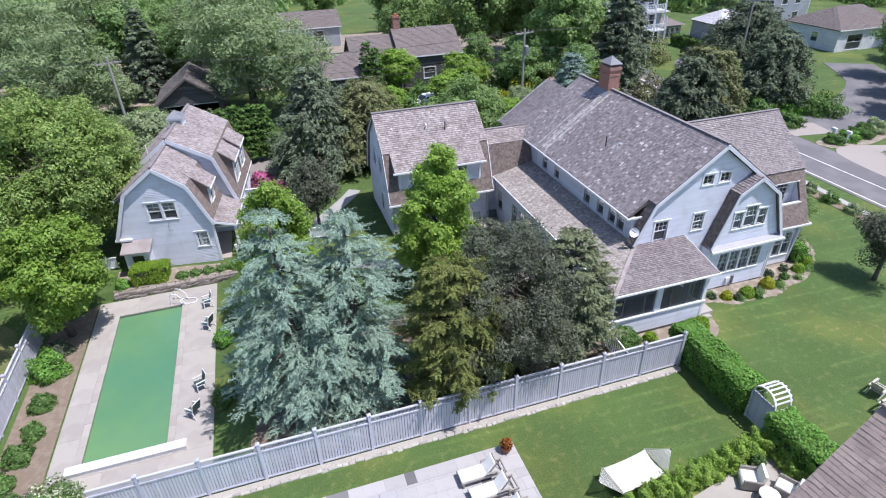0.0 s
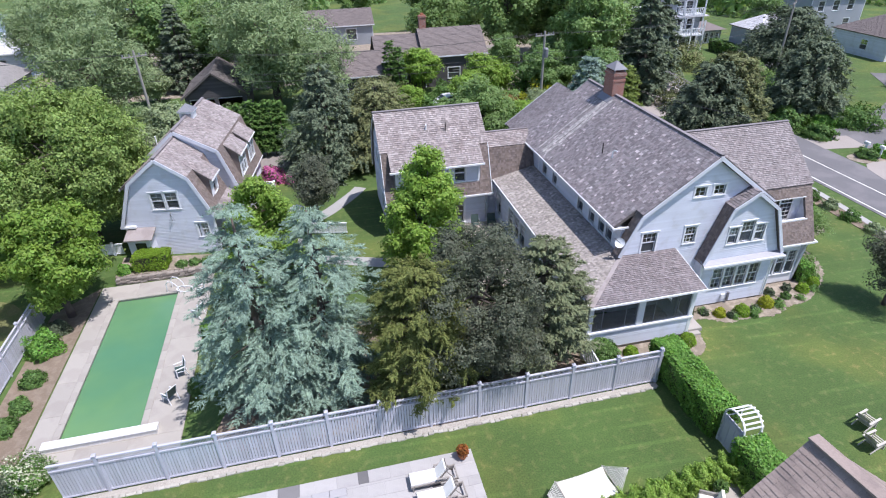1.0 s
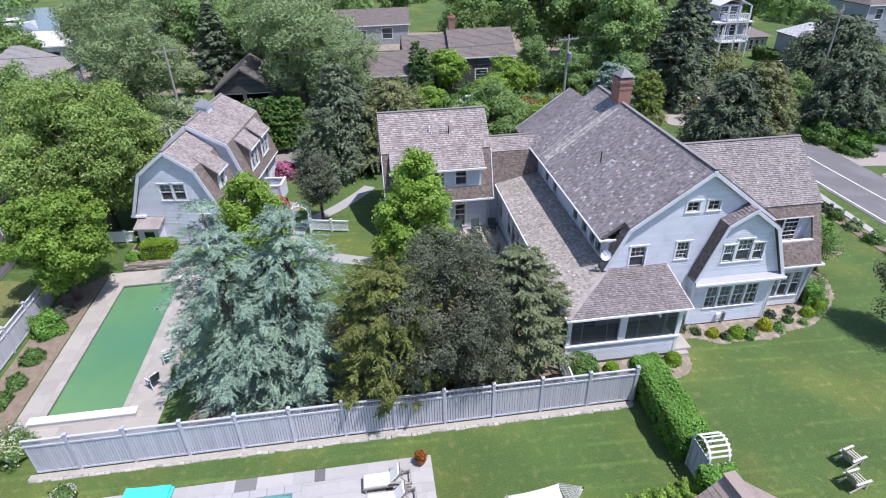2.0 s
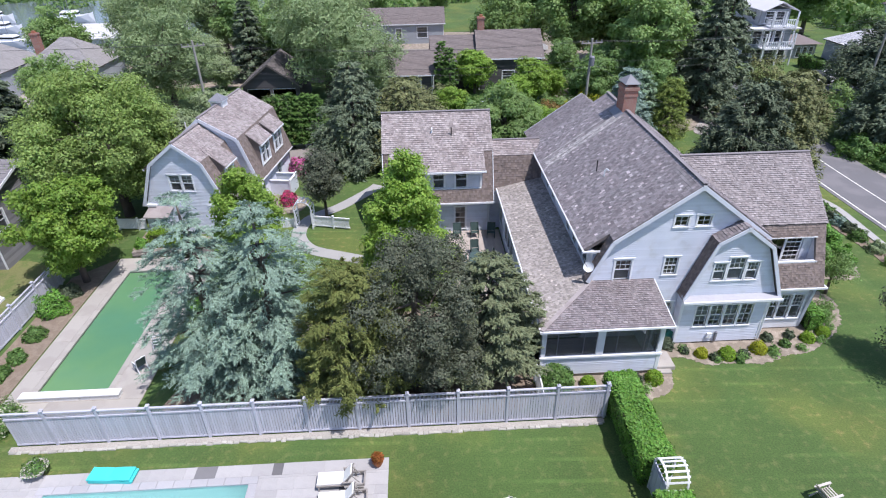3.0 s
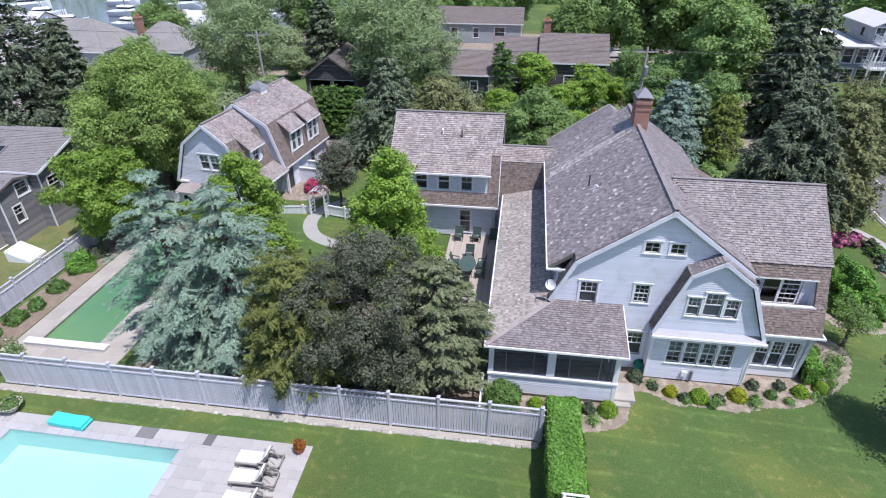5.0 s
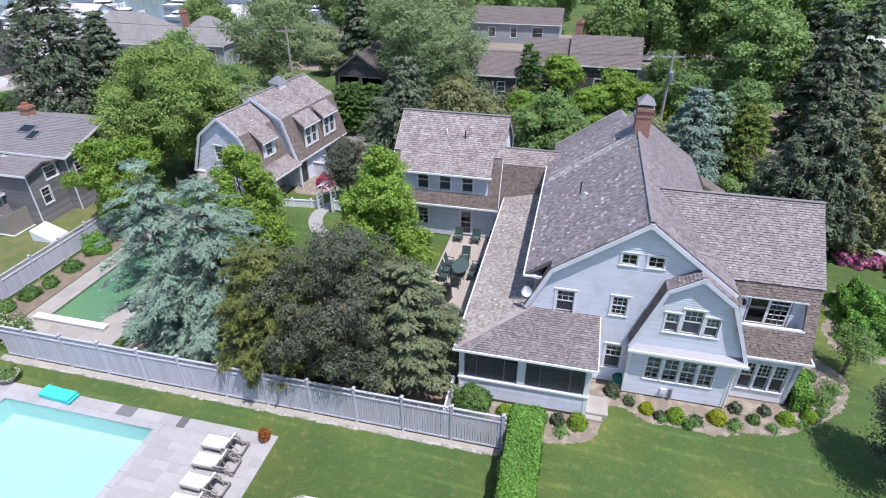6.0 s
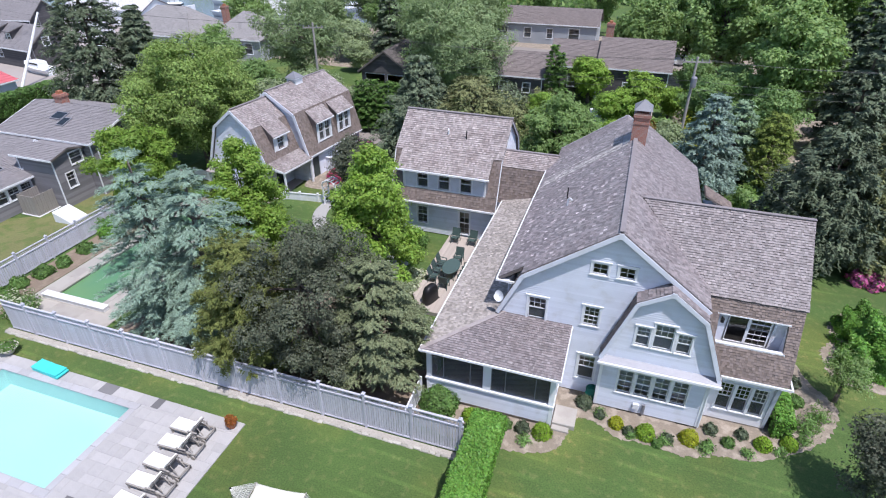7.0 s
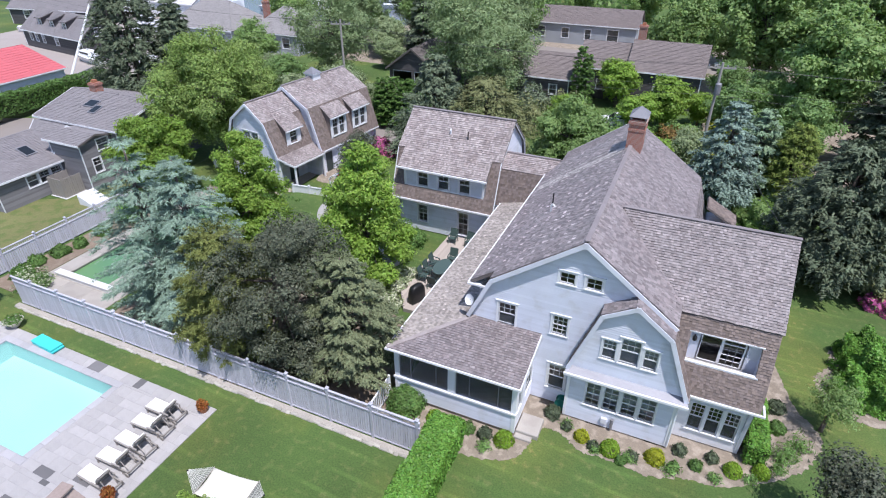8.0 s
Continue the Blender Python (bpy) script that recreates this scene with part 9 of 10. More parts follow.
# ---- white garden fence, arch and gate ----
def white_arch():
    T = thing("white_garden_arch", (1.3, 38.4, 0.0), "white lattice garden arch over the path", "arbor", turn=-8, local=True)
    for x in (-0.65, 0.65):
        for y in (-0.35, 0.35):
            part("post", Shape().box(x - 0.05, x + 0.05, y - 0.05, y + 0.05, 0, 1.6), M["white"], T)
        for k in range(5):
            part("side_slat", Shape().box(x - 0.02, x + 0.02, -0.35, 0.35, 0.2 + 0.3 * k, 0.26 + 0.3 * k), M["white"], T)
    for y in (-0.38, 0.38):
        s = Shape()
        for k in range(10):
            a, b = math.pi * k / 10, math.pi * (k + 1) / 10
            s.bar((-0.7 * math.cos(a), y, 1.6 + 0.7 * math.sin(a)), (-0.7 * math.cos(b), y, 1.6 + 0.7 * math.sin(b)), 0.05, 0.1, (0, 1, 0))
        part("arch_rib", s, M["white"], T)
    for k in range(1, 8):
        a = math.pi * k / 8
        part("arch_slat", Shape().bar((-0.72 * math.cos(a), -0.5, 1.62 + 0.72 * math.sin(a)), (-0.72 * math.cos(a), 0.5, 1.62 + 0.72 * math.sin(a)), 0.1, 0.03, (-math.cos(a), 0, math.sin(a))), M["white"], T)


white_arch()


def low_fence(a, b, label):
    """A low white fence with posts, two rails and boards."""
    a, b = Vector(a), Vector(b)
    d = b - a
    T = thing("white_fence", tuple(a), label, "fence", turn=math.degrees(math.atan2(d.y, d.x)), local=True)
    ln = Vector((d.x, d.y)).length
    for k in range(int(ln / 1.6) + 1):
        x = min(k * 1.6, ln)
        part("post", Shape().box(x - 0.06, x + 0.06, -0.06, 0.06, 0, 1.05).box(x - 0.08, x + 0.08, -0.08, 0.08, 1.05, 1.1), M["white"], T)
    part("top_rail", Shape().box(0, ln, -0.05, 0.05, 0.9, 0.98), M["white"], T)
    part("bottom_rail", Shape().box(0, ln, -0.035, 0.035, 0.12, 0.2), M["white"], T)
    me = mesh_of("board", Shape().box(-0.055, 0.055, -0.015, 0.015, 0.2, 0.9), M["white"])
    for k in range(int(ln / 0.125)):
        ob = new("board", me)
        ob.parent = T
        ob.location = (0.08 + k * 0.125, 0, 0)


low_fence((1.95, 38.3, 0), (4.8, 37.6, 0), "low white board fence beside the garden arch")
low_fence((-3.3, 38.0, -0.3), (0.65, 38.5, -0.05), "low white board fence before the cottage")
low_fence((-13.6, 39.6, -0.32), (-11.3, 39.4, -0.32), "low white fence beside the cottage")


def porch_trellis():
    T = thing("porch_gate", (15.85, 19.3, 0), "white lattice gate between porch and fence", "gate", local=True)
    for y in (-1.15, 1.2):
        part("post", Shape().box(-0.06, 0.06, y - 0.06, y + 0.06, 0, 1.5 if y > 0 else 1.3), M["white"], T)
    part("top_rail", Shape().bar((0, -1.15, 1.2), (0, 1.2, 1.42), 0.07, 0.08), M["white"], T)
    part("bottom_rail", Shape().bar((0, -1.15, 0.2), (0, 1.2, 0.25), 0.05, 0.08), M["white"], T)
    for k in range(14):
        y = -1.05 + 0.165 * k
        part("picket", Shape().box(-0.015, 0.015, y - 0.035, y + 0.035, 0.2, 1.22 + 0.09 * k / 6), M["white"], T)


porch_trellis()


def hose_reel():
    T = thing("hose_reel", (23.95, 23.3, 0.03), "dark green plastic hose reel against the wall", "hose reel", local=True)
    part("drum", Shape().rod((0, -0.15, 0.45), (0, 0.15, 0.45), 0.22, n=14), M["green_plastic"], T)
    for y in (-0.17, 0.17):
        part("side", Shape().rod((0, y - 0.02, 0.45), (0, y + 0.02, 0.45), 0.3, n=16), M["green_plastic"], T)
    part("stand", Shape().box(-0.2, 0.2, -0.18, 0.18, 0.0, 0.2), M["green_plastic"], T)


hose_reel()

# ---- neighbour's terrace and planting ----
NT = [(12.6, 10.9), (16.0, 11.5), (18.75, 11.95), (20.2, 9.4), (20.2, 7.0), (13.0, 7.0)]
flat_patch("neighbour_terrace", NT, 0.05, M["concrete"], "pale stone terrace of the neighbour's house", "terrace")


def club_chair(place, turn):
    T = thing("terrace_armchair", place, "white cushioned wicker armchair on the terrace", "armchair", "armchairs on the terrace", turn=turn, local=True)
    part("seat", Shape().soft_box(-0.35, 0.35, -0.35, 0.35, 0.2, 0.45, 0.05), M["cushion"], T)
    part("base", Shape().box(-0.38, 0.38, -0.38, 0.38, 0.05, 0.2), M["teak"], T)
    part("backrest", Shape().slab([(-0.4, -0.4, 0.2), (-0.4, 0.4, 0.2), (-0.52, 0.36, 0.92), (-0.52, -0.36, 0.92)], (0.12, 0, 0)), M["canvas"], T)
    for y in (-0.42, 0.36):
        part("arm", Shape().soft_box(-0.4, 0.34, y, y + 0.08, 0.1, 0.62, 0.03), M["teak"], T)
    return T


cc = club_chair((16.85, 11.0, 0.05), 150)
copy_thing(cc, pose(17.85, 10.15, 0.05, 0, 0, 120))
planter((17.75, 11.5, 0.05), 0.26, 0.4, M["pot"], L["shrub"], "pale pot with a green bush on the terrace", 7, leaf_h=0.45)
for i in range(11):
    x = 11.3 + 0.74 * i
    shrub("leafy_shrub", (x, 11.45 + 0.085 * i, 0), 0.56, 0.9 + 0.08 * (i % 3), 3400, 0.045, L["fresh"], "leafy yellow-green shrub along the terrace edge", 200 + i, group="shrubs along the terrace", tight=0.28)
for i, (x, y) in enumerate(((19.0, 11.9), (19.05, 11.2), (18.9, 10.5))):
    shrub("leafy_shrub", (x, y, 0), 0.5, 0.8, 2600, 0.045, L["fresh"], "leafy yellow-green shrub along the terrace edge", 220 + i, group="shrubs along the terrace", tight=0.28)
T = thing("side_table", (16.95, 10.05, 0.05), "small round pale table between the terrace chairs", "side table", local=True)
part("tabletop", Shape().lathe((0, 0, 0.42), [(0.38, 0), (0.4, 0.01), (0.4, 0.035), (0.36, 0.04)], 20), M["canvas"], T)
for k in range(3):
    a = 2.094 * k
    part("leg", Shape().rod((0.3 * math.cos(a), 0.3 * math.sin(a), 0.0), (0.2 * math.cos(a), 0.2 * math.sin(a), 0.42), 0.018), M["black_metal"], T)

# ---- shrubs along the house ----
balls = ((20.3, 20.15, 0.5, "shrub"), (22.05, 20.2, 0.6, "box_lime"), (25.31, 21.9, 0.45, "box_gold"), (26.65, 21.7, 0.58, "box_lime"), (28.58, 22.05, 0.56, "box_gold"), (30.3, 22.4, 0.42, "shrub"), (31.8, 22.75, 0.5, "box_lime"), (32.95, 23.15, 0.48, "box_lime"), (18.55, 20.1, 0.52, "box_lime"), (21.1, 20.2, 0.5, "shrub_dark"), (25.9, 21.6, 0.38, "shrub_dark"), (27.65, 21.75, 0.4, "shrub_dark"), (29.57, 22.95, 0.48, "shrub_dark"), (30.95, 23.1, 0.45, "shrub_dark"), (27.2, 21.3, 0.35, "shrub"), (29.4, 21.95, 0.36, "shrub"), (24.5, 22.2, 0.35, "shrub_dark"), (23.7, 22.75, 0.6, "shrub_dark"))
NAMES = {"box_lime": ("round clipped lime-green shrub in the bed", "lime shrub"), "box_gold": ("round clipped golden shrub in the bed", "golden shrub"), "shrub": ("small leafy green shrub in the bed", "green shrub"), "shrub_dark": ("small dark open shrub in the bed", "dark shrub")}
for i, (x, y, r, k) in enumerate(balls):
    r *= 0.9 if k.startswith("box") else 0.72
    shrub("clipped_shrub" if k.startswith("box") else "small_shrub", (x, y, 0.03), r * 0.9, r * 1.2, int(2600 * r), 0.05 if k.startswith("box") else 0.06, L[k], NAMES[k][0], 40 + i, group=NAMES[k][1] + "s along the house", tight=0.05 if k.startswith("box") else 0.2)
shrub("round_shrub", (16.9, 20.4, 0.03), 1.0, 1.1, 3600, 0.075, L["shrub"], "large round green shrub beside the porch", 70)
hedge("corner_hedge", 32.15, 33.05, 23.5, 26.9, 1.15, 7000, 0.06, L["privet"], "narrow bright green hedge at the house corner", 71)
for i, (x, y, r) in enumerate(((24.5, 22.35, 0.26), (26.0, 21.45, 0.24), (27.55, 21.6, 0.3), (29.3, 21.75, 0.32), (31.1, 22.05, 0.26), (32.5, 22.6, 0.24), (33.75, 24.3, 0.42), (34.1, 24.75, 0.45), (34.6, 25.5, 0.5), (33.6, 23.6, 0.25), (21.3, 19.5, 0.3))):
    shrub("strappy_plant", (x, y, 0.03), r, r * 1.1, int(800 * r), 0.12, L["blade"], "low clump of strappy grey-green leaves in the bed", 170 + i, group="strappy plants in the bed", tight=0.5, aspect=0.18)
shrub("leafy_shrub", (33.7, 26.2, 0.03), 0.4, 0.45, 900, 0.07, L["shrub"], "spreading green shrub in the bed", 72)
shrub("leafy_shrub", (33.7, 27.6, 0.03), 0.45, 0.5, 1000, 0.07, L["shrub_dark"], "small dark shrub in the bed", 73)
broadleaf("small_garden_tree", (35.6, 27.0, 0.0), 3.1, 1.6, 3400, 0.06, L["mid"], "small open green garden tree at the bed edge", 74, lobes=50, low=0.3, ragged=0.7, lobe_size=(0.1, 0.22))
for i, (x, y, r, h) in enumerate(((37.9, 33.6, 1.0, 1.6), (37.9, 31.6, 1.25, 1.9), (37.2, 30.0, 0.85, 1.4), (38.7, 32.7, 0.95, 1.7), (38.3, 30.1, 1.0, 1.6))):
    shrub("bed_shrub", (x, y, 0.03), r, h, 9000, 0.07, L["privet"], "large leafy green shrub in the side bed", 80 + i, group="shrubs in the side bed", tight=0.25)
for i, (x, y, r, h) in enumerate(((39.5, 39.3, 0.65, 0.7), (40.4, 39.2, 0.75, 0.8), (41.2, 39.2, 0.7, 0.8))):
    shrub("rhododendron", (x, y, 0.0), r, h, 3000, 0.1, L["shrub"], "pink-flowering rhododendron at the lawn edge", 90 + i, group="pink rhododendrons", flowers=L["pink"], share=0.5, tight=0.25)
shrub("rhododendron", (-0.8, 42.6, -0.1), 0.75, 1.2, 2400, 0.08, L["shrub_dark"], "crimson-flowering shrub beside the cottage", 95, flowers=L["red"], share=0.55)
shrub("rhododendron", (-0.9, 49.2, -0.1), 1.15, 1.5, 3400, 0.09, L["shrub"], "pink-flowering rhododendron behind the cottage", 96, flowers=L["pink"], share=0.6)
shrub("rhododendron", (0.6, 48.6, -0.2), 0.6, 0.9, 2400, 0.09, L["shrub"], "pink-flowering rhododendron at the drive", 97, flowers=L["pink"], share=0.45)
for i, (x, y, r) in enumerate(((8.6, 35.2, 1.0), (10.2, 34.6, 0.9), (11.6, 28.9, 0.8), (12.2, 27.2, 0.75), (11.9, 30.2, 0.7))):
    shrub("terrace_shrub", (x, y, 0), r, r * 1.2, 2400, 0.08, L["shrub"] if i < 2 else L["pale"], "leafy green shrub beside the deck" if i < 2 else "pale-flowering shrub beside the deck", 100 + i, tight=0.2, flowers=None if i < 2 else L["white_flower"], share=0.3)
hedge("clipped_hedge", -10.15, -7.65, 36.45, 37.7, 1.15, 6000, 0.06, L["box_lime"], "rounded clipped yellow-green hedge beside the cottage", 33, z=-0.28)
shrub("small_shrub", (-10.75, 36.75, -0.28), 0.48, 0.7, 1300, 0.06, L["privet"], "small bright green shrub beside the wall", 110)
for i in range(7):
    shrub("bed_plant", (-7.0 + 0.85 * i, 36.75, -0.27), 0.4, 0.35, 700, 0.06, L["shrub"], "low green plant above the stone wall", 120 + i, group="plants above the wall", tight=0.25)
for i, (x, y, r, h, k) in enumerate(((-13.6, 29.6, 1.15, 1.6, "privet"), (-13.4, 27.0, 0.7, 0.7, "shrub"), (-13.3, 25.0, 0.6, 0.7, "shrub"), (-13.6, 23.6, 0.75, 0.75, "shrub"), (-13.9, 22.0, 0.7, 0.7, "shrub"), (-13.4, 20.6, 0.8, 0.8, "shrub"), (-13.5, 31.4, 0.8, 0.9, "shrub_dark"))):
    shrub("bed_shrub", (x, y, -0.76), r * 0.85, h * 0.9, int(2600 * r), 0.075, L[k], "leafy shrub in the bed beside the pool fence", 130 + i, group="shrubs along the pool fence", tight=0.2)
shrub("white_flowering_shrub", (-11.2, 20.0, -0.76), 1.05, 1.3, 4600, 0.055, L["shrub"], "white-flowering shrub beside the pool end", 140, flowers=L["white_flower"], share=0.22, tight=0.25)
broadleaf("corner_tree", (-10.6, 16.2, 0.0), 4.6, 1.7, 12000, 0.055, L["shrub_dark"], "small dark tree at the fence corner", 141, lobes=30, low=0.1, ragged=0.5)
shrub("small_shrub", (-4.3, 24.0, -0.5), 0.6, 0.7, 1300, 0.07, L["shrub"], "low shrub at the edge of the pool deck", 142)
shrub("small_shrub", (-4.3, 29.0, -0.5), 0.6, 0.8, 1300, 0.07, L["privet"], "low bright shrub at the edge of the pool deck", 143)
for i, (x, y, q, k) in enumerate(((42.3, 38.6, 0.55, "shrub_dark"), (42.25, 37.5, 0.6, "shrub"), (42.2, 36.5, 0.5, "shrub_dark"), (42.15, 35.5, 0.62, "blue_spruce"), (42.3, 34.5, 0.55, "shrub_dark"), (42.1, 33.3, 0.6, "shrub"), (42.2, 31.6, 0.6, "pale"), (42.15, 29.6, 0.65, "shrub"), (42.25, 27.6, 0.6, "pale"), (42.2, 25.6, 0.6, "shrub"))):
    shrub("verge_shrub", (x, y, 0.03), q, q * 1.1, 1300, 0.075, L[k], "small blue-green conifer in the verge bed" if k == "blue_spruce" else "low leafy shrub in the verge bed", 150 + i, group="shrubs along the verge", tight=0.25)
broadleaf("dark_lawn_tree", (35.4, 20.3, 0.0), 4.8, 2.4, 16000, 0.07, L["copper"], "dark-leaved tree on the lawn", 160, lobes=40, low=0.18, ragged=0.65)


for i, (x, y, r, h, k) in enumerate(((53.6, 39.2, 1.0, 0.9, "shrub"), (55.4, 39.3, 1.1, 1.0, "privet"), (57.4, 39.7, 1.2, 1.1, "shrub"), (59.6, 40.2, 1.3, 1.2, "pale"), (58.9, 47.6, 1.9, 1.6, "shrub"), (56.2, 47.6, 1.3, 1.2, "privet"), (61.5, 48.6, 1.4, 1.3, "shrub"))):
    shrub("roadside_shrub", (x, y, 0.03), r, h, int(2600 * r), 0.09, L[k], "low green bush beside the side road", 700 + i, group="bushes beside the side road", tight=0.2)


def mail_post(place):
    T = thing("mailbox_post", place, "white mailbox on a post by the road", "mailbox", "mailboxes by the road", local=True)
    part("post", Shape().box(-0.07, 0.07, -0.07, 0.07, -0.1, 1.0), M["white"], T)
    part("box", Shape().soft_box(-0.13, 0.13, -0.25, 0.25, 1.0, 1.28, 0.04), M["white"], T)
    return T


copy_thing(mail_post((53.9, 39.9, 0)), pose(54.3, 38.6, 0))


# ---- woods and distance ----
def tree_kind(kind, seed, place, label):
    if kind == "round":
        return broadleaf("broadleaf_tree", place, 11, 5.2, 16500, 0.185, L["mid"], label, seed, lobes=110, low=0.06, ragged=0.3, lobe_size=(0.13, 0.24), group="broadleaf trees", per=7, sprig=0.3, aspect=0.7)
    if kind == "tall":
        return broadleaf("broadleaf_tree", place, 15, 5.6, 19000, 0.185, L["mid"], label, seed, lobes=120, low=0.06, ragged=0.35, lobe_size=(0.12, 0.22), group="broadleaf trees", per=7, sprig=0.3, aspect=0.7)
    if kind == "deep":
        return broadleaf("broadleaf_tree", place, 12, 5.6, 16500, 0.185, L["deep"], label, seed, lobes=110, low=0.05, ragged=0.3, lobe_size=(0.13, 0.24), group="deep green trees", per=7, sprig=0.3, aspect=0.7)
    if kind == "willow":
        return broadleaf("willow_tree", place, 13, 6.8, 20000, 0.22, L["willow"], label, seed, lobes=120, low=0.12, ragged=0.4, lobe_size=(0.12, 0.22), group="soft grey-green trees", aspect=0.3, per=9, sprig=0.35)
    if kind == "pale":
        return broadleaf("flowering_tree", place, 6.5, 3.8, 17000, 0.13, L["pale"], label, seed, lobes=70, low=0.06, ragged=0.35, group="pale flowering trees", per=8, sprig=0.2)
    if kind == "lime":
        return broadleaf("lime_green_tree", place, 6.0, 3.2, 13000, 0.15, L["lime"], label, seed, lobes=60, low=0.06, ragged=0.4, group="lime-green trees", aspect=0.6, per=8, sprig=0.2)
    if kind == "fir":
        return conifer("dark_fir", place, 14, 4.2, L["dark_fir"], label, seed, tiers=24, per=11, spray=12, needles=10, leaf=0.26, droop=0.15, rise=0.05, shape=0.65, width=0.5, aspect=0.35, group="dark firs", ruffle=0.2)
    return conifer("columnar_cypress", place, 6.8, 1.1, L["arborvitae"], label, seed, tiers=18, per=9, spray=8, needles=8, leaf=0.12, droop=-0.1, rise=0.6, shape=0.3, width=0.9, aspect=0.4, group="columnar cypresses", ruffle=0.3)


LABELS = {"round": "round green broadleaf tree in the woods", "tall": "tall leafy green tree in the woods", "deep": "deep green broadleaf tree in the woods", "willow": "soft grey-green spreading tree",
          "pale": "pale flowering tree behind the cottage", "lime": "lime-green tree before the far houses", "fir": "tall dark fir tree", "column": "dark green columnar cypress"}
WOODS = {
    "willow": ((-18.5, 67.5, 1.05), (-0.6, 71.5, 1.1), (-27, 88, 1.1), (-20, 96, 1.2), (4.6, 68, 0.85), (-34, 100, 1.1), (-2, 84, 1.2)),
    "round": ((-12, 104, 1.0), (-30, 66, 0.75), (-36, 72, 0.6), (-44, 92, 0.9), (24, 90, 1.1), (40, 88, 1.2), (48, 104, 1.1), (-5, 92, 0.9), (34, 66, 0.62), (-31, 55, 0.7), (-24, 89, 0.65)),
    "tall": ((38, 66.5, 1.05), (33, 84, 1.1), (42, 82, 1.2), (51, 92, 1.1), (2, 122, 1.0), (28, 118, 1.1), (14, 124, 1.0), (56, 112, 1.1), (74, 108, 1.1), (86, 112, 1.1)),
    "deep": ((-16, 93, 1.1), (-9, 86, 0.8), (-3, 100, 1.0), (30, 100, 1.1), (31, 64, 0.6), (33.5, 69.5, 0.6), (-19, 58, 0.55), (-24.5, 57, 0.6), (30, 76, 0.55), (48, 80, 0.9), (36, 60, 0.65), (81, 54, 0.8), (75.5, 46.5, 0.85), (69.5, 41.5, 0.8), (92, 58, 0.9), (100, 64, 0.9), (66, 118, 1.2), (40, 116, 1.1), (78, 84, 0.7)),
    "pale": ((-9.5, 56, 1.0), (-19.5, 84.5, 1.0), (-15.8, 78.5, 0.75), (-13.5, 53.5, 0.9), (-5.2, 57.5, 0.8), (33.5, 55, 0.75), (27, 55.5, 0.7), (-24, 62, 0.8)),
    "lime": ((18, 73.5, 0.85), (24, 66.5, 1.05), (21.5, 64.5, 0.8), (14.5, 63, 0.7), (24.5, 52.5, 0.75), (22.5, 56, 0.7), (27.5, 70, 0.7)),
    "fir": ((46.5, 78, 1.1), (43.2, 62.5, 0.95), (47.2, 67.5, 1.05), (-27, 50, 0.95), (-33, 56, 0.85), (-13, 84, 0.8)),
    "column": ((13.6, 72, 1.0), (14.6, 71.4, 0.9), (-4.3, 55.3, 0.8), (-3.4, 55.4, 0.8), (-2.5, 55.5, 0.82), (-1.6, 55.6, 0.78), (-0.7, 55.7, 0.8), (0.2, 55.8, 0.78), (29.5, 66, 0.8)),
}
wrng = random.Random(77)
for kind, spots in WOODS.items():
    x, y, k = spots[0]
    first = tree_kind(kind, 300 + len(kind), (x, y, ground_z(x, y)), LABELS[kind])
    first.matrix_basis = pose(x, y, ground_z(x, y), 0, 0, 40)
    first.scale = (1, 1, 1)
    for x2, y2, k2 in spots[1:]:
        wide = wrng.uniform(0.92, 1.12)
        copy_thing(first, pose(x2, y2, ground_z(x2, y2), 0, 0, wrng.uniform(0, 360)) @ Matrix.Diagonal((k2 * wide, k2 * wide, k2, 1)))


def ring_woods():
    """Woods all round to the horizon, far out of the garden."""
    rng = np.random.default_rng(91)
    T = thing("far_woods", (0, 190, -1.6), "distant belt of green woodland", "woodland", kind="stuff")
    pts, nrm, siz = [], [], []
    for k in range(150):
        a = radians(rng.uniform(-75, 75)) + radians(90)
        r = rng.uniform(150, 260)
        cx, cy, cr, ch = r * math.cos(a) + 12, r * math.sin(a) - 5, rng.uniform(5, 8), rng.uniform(8, 13)
        if cx < -45 and cy < 160:
            continue
        n = 420
        d = round_dirs(rng, n)
        d[:, 2] = np.abs(d[:, 2])
        p = d * np.array([cr, cr, ch]) * rng.uniform(0.8, 1.05, n)[:, None] + np.array([cx, cy, -1.6])
        pts.append(p)
        nrm.append(d + rng.normal(scale=0.5, size=d.shape))
        siz.append(rng.uniform(0.5, 1.0, n))
    leaf_cards("canopy", np.concatenate(pts) - np.array([0, 190, -1.6]), np.concatenate(nrm), np.concatenate(siz), 0.7, L["deep"], T)


ring_woods()
flat_patch("woodland_floor", rounded([(28, 57), (41, 57.5), (44, 66), (46, 76), (47, 110), (-34, 116), (-38, 86), (-16, 80), (14, 84), (28, 84)]), 0.02, M["mulch"], "dark leaf-littered ground below the woods", "woodland floor", 2.0)
flat_patch("far_lane", [(-2, 98), (34, 94), (36, 98), (-2, 103)], 0.03, M["drive_brown"], "pale far lane between the houses", "lane", 2.0)


def scrub(x, y, r, h, k, label, seed, leaf=0.14):
    return shrub("thicket_shrub", (x, y, ground_z(x, y)), r, h, 2600, leaf, L[k], label, seed, group="thicket shrubs", tight=0.3)


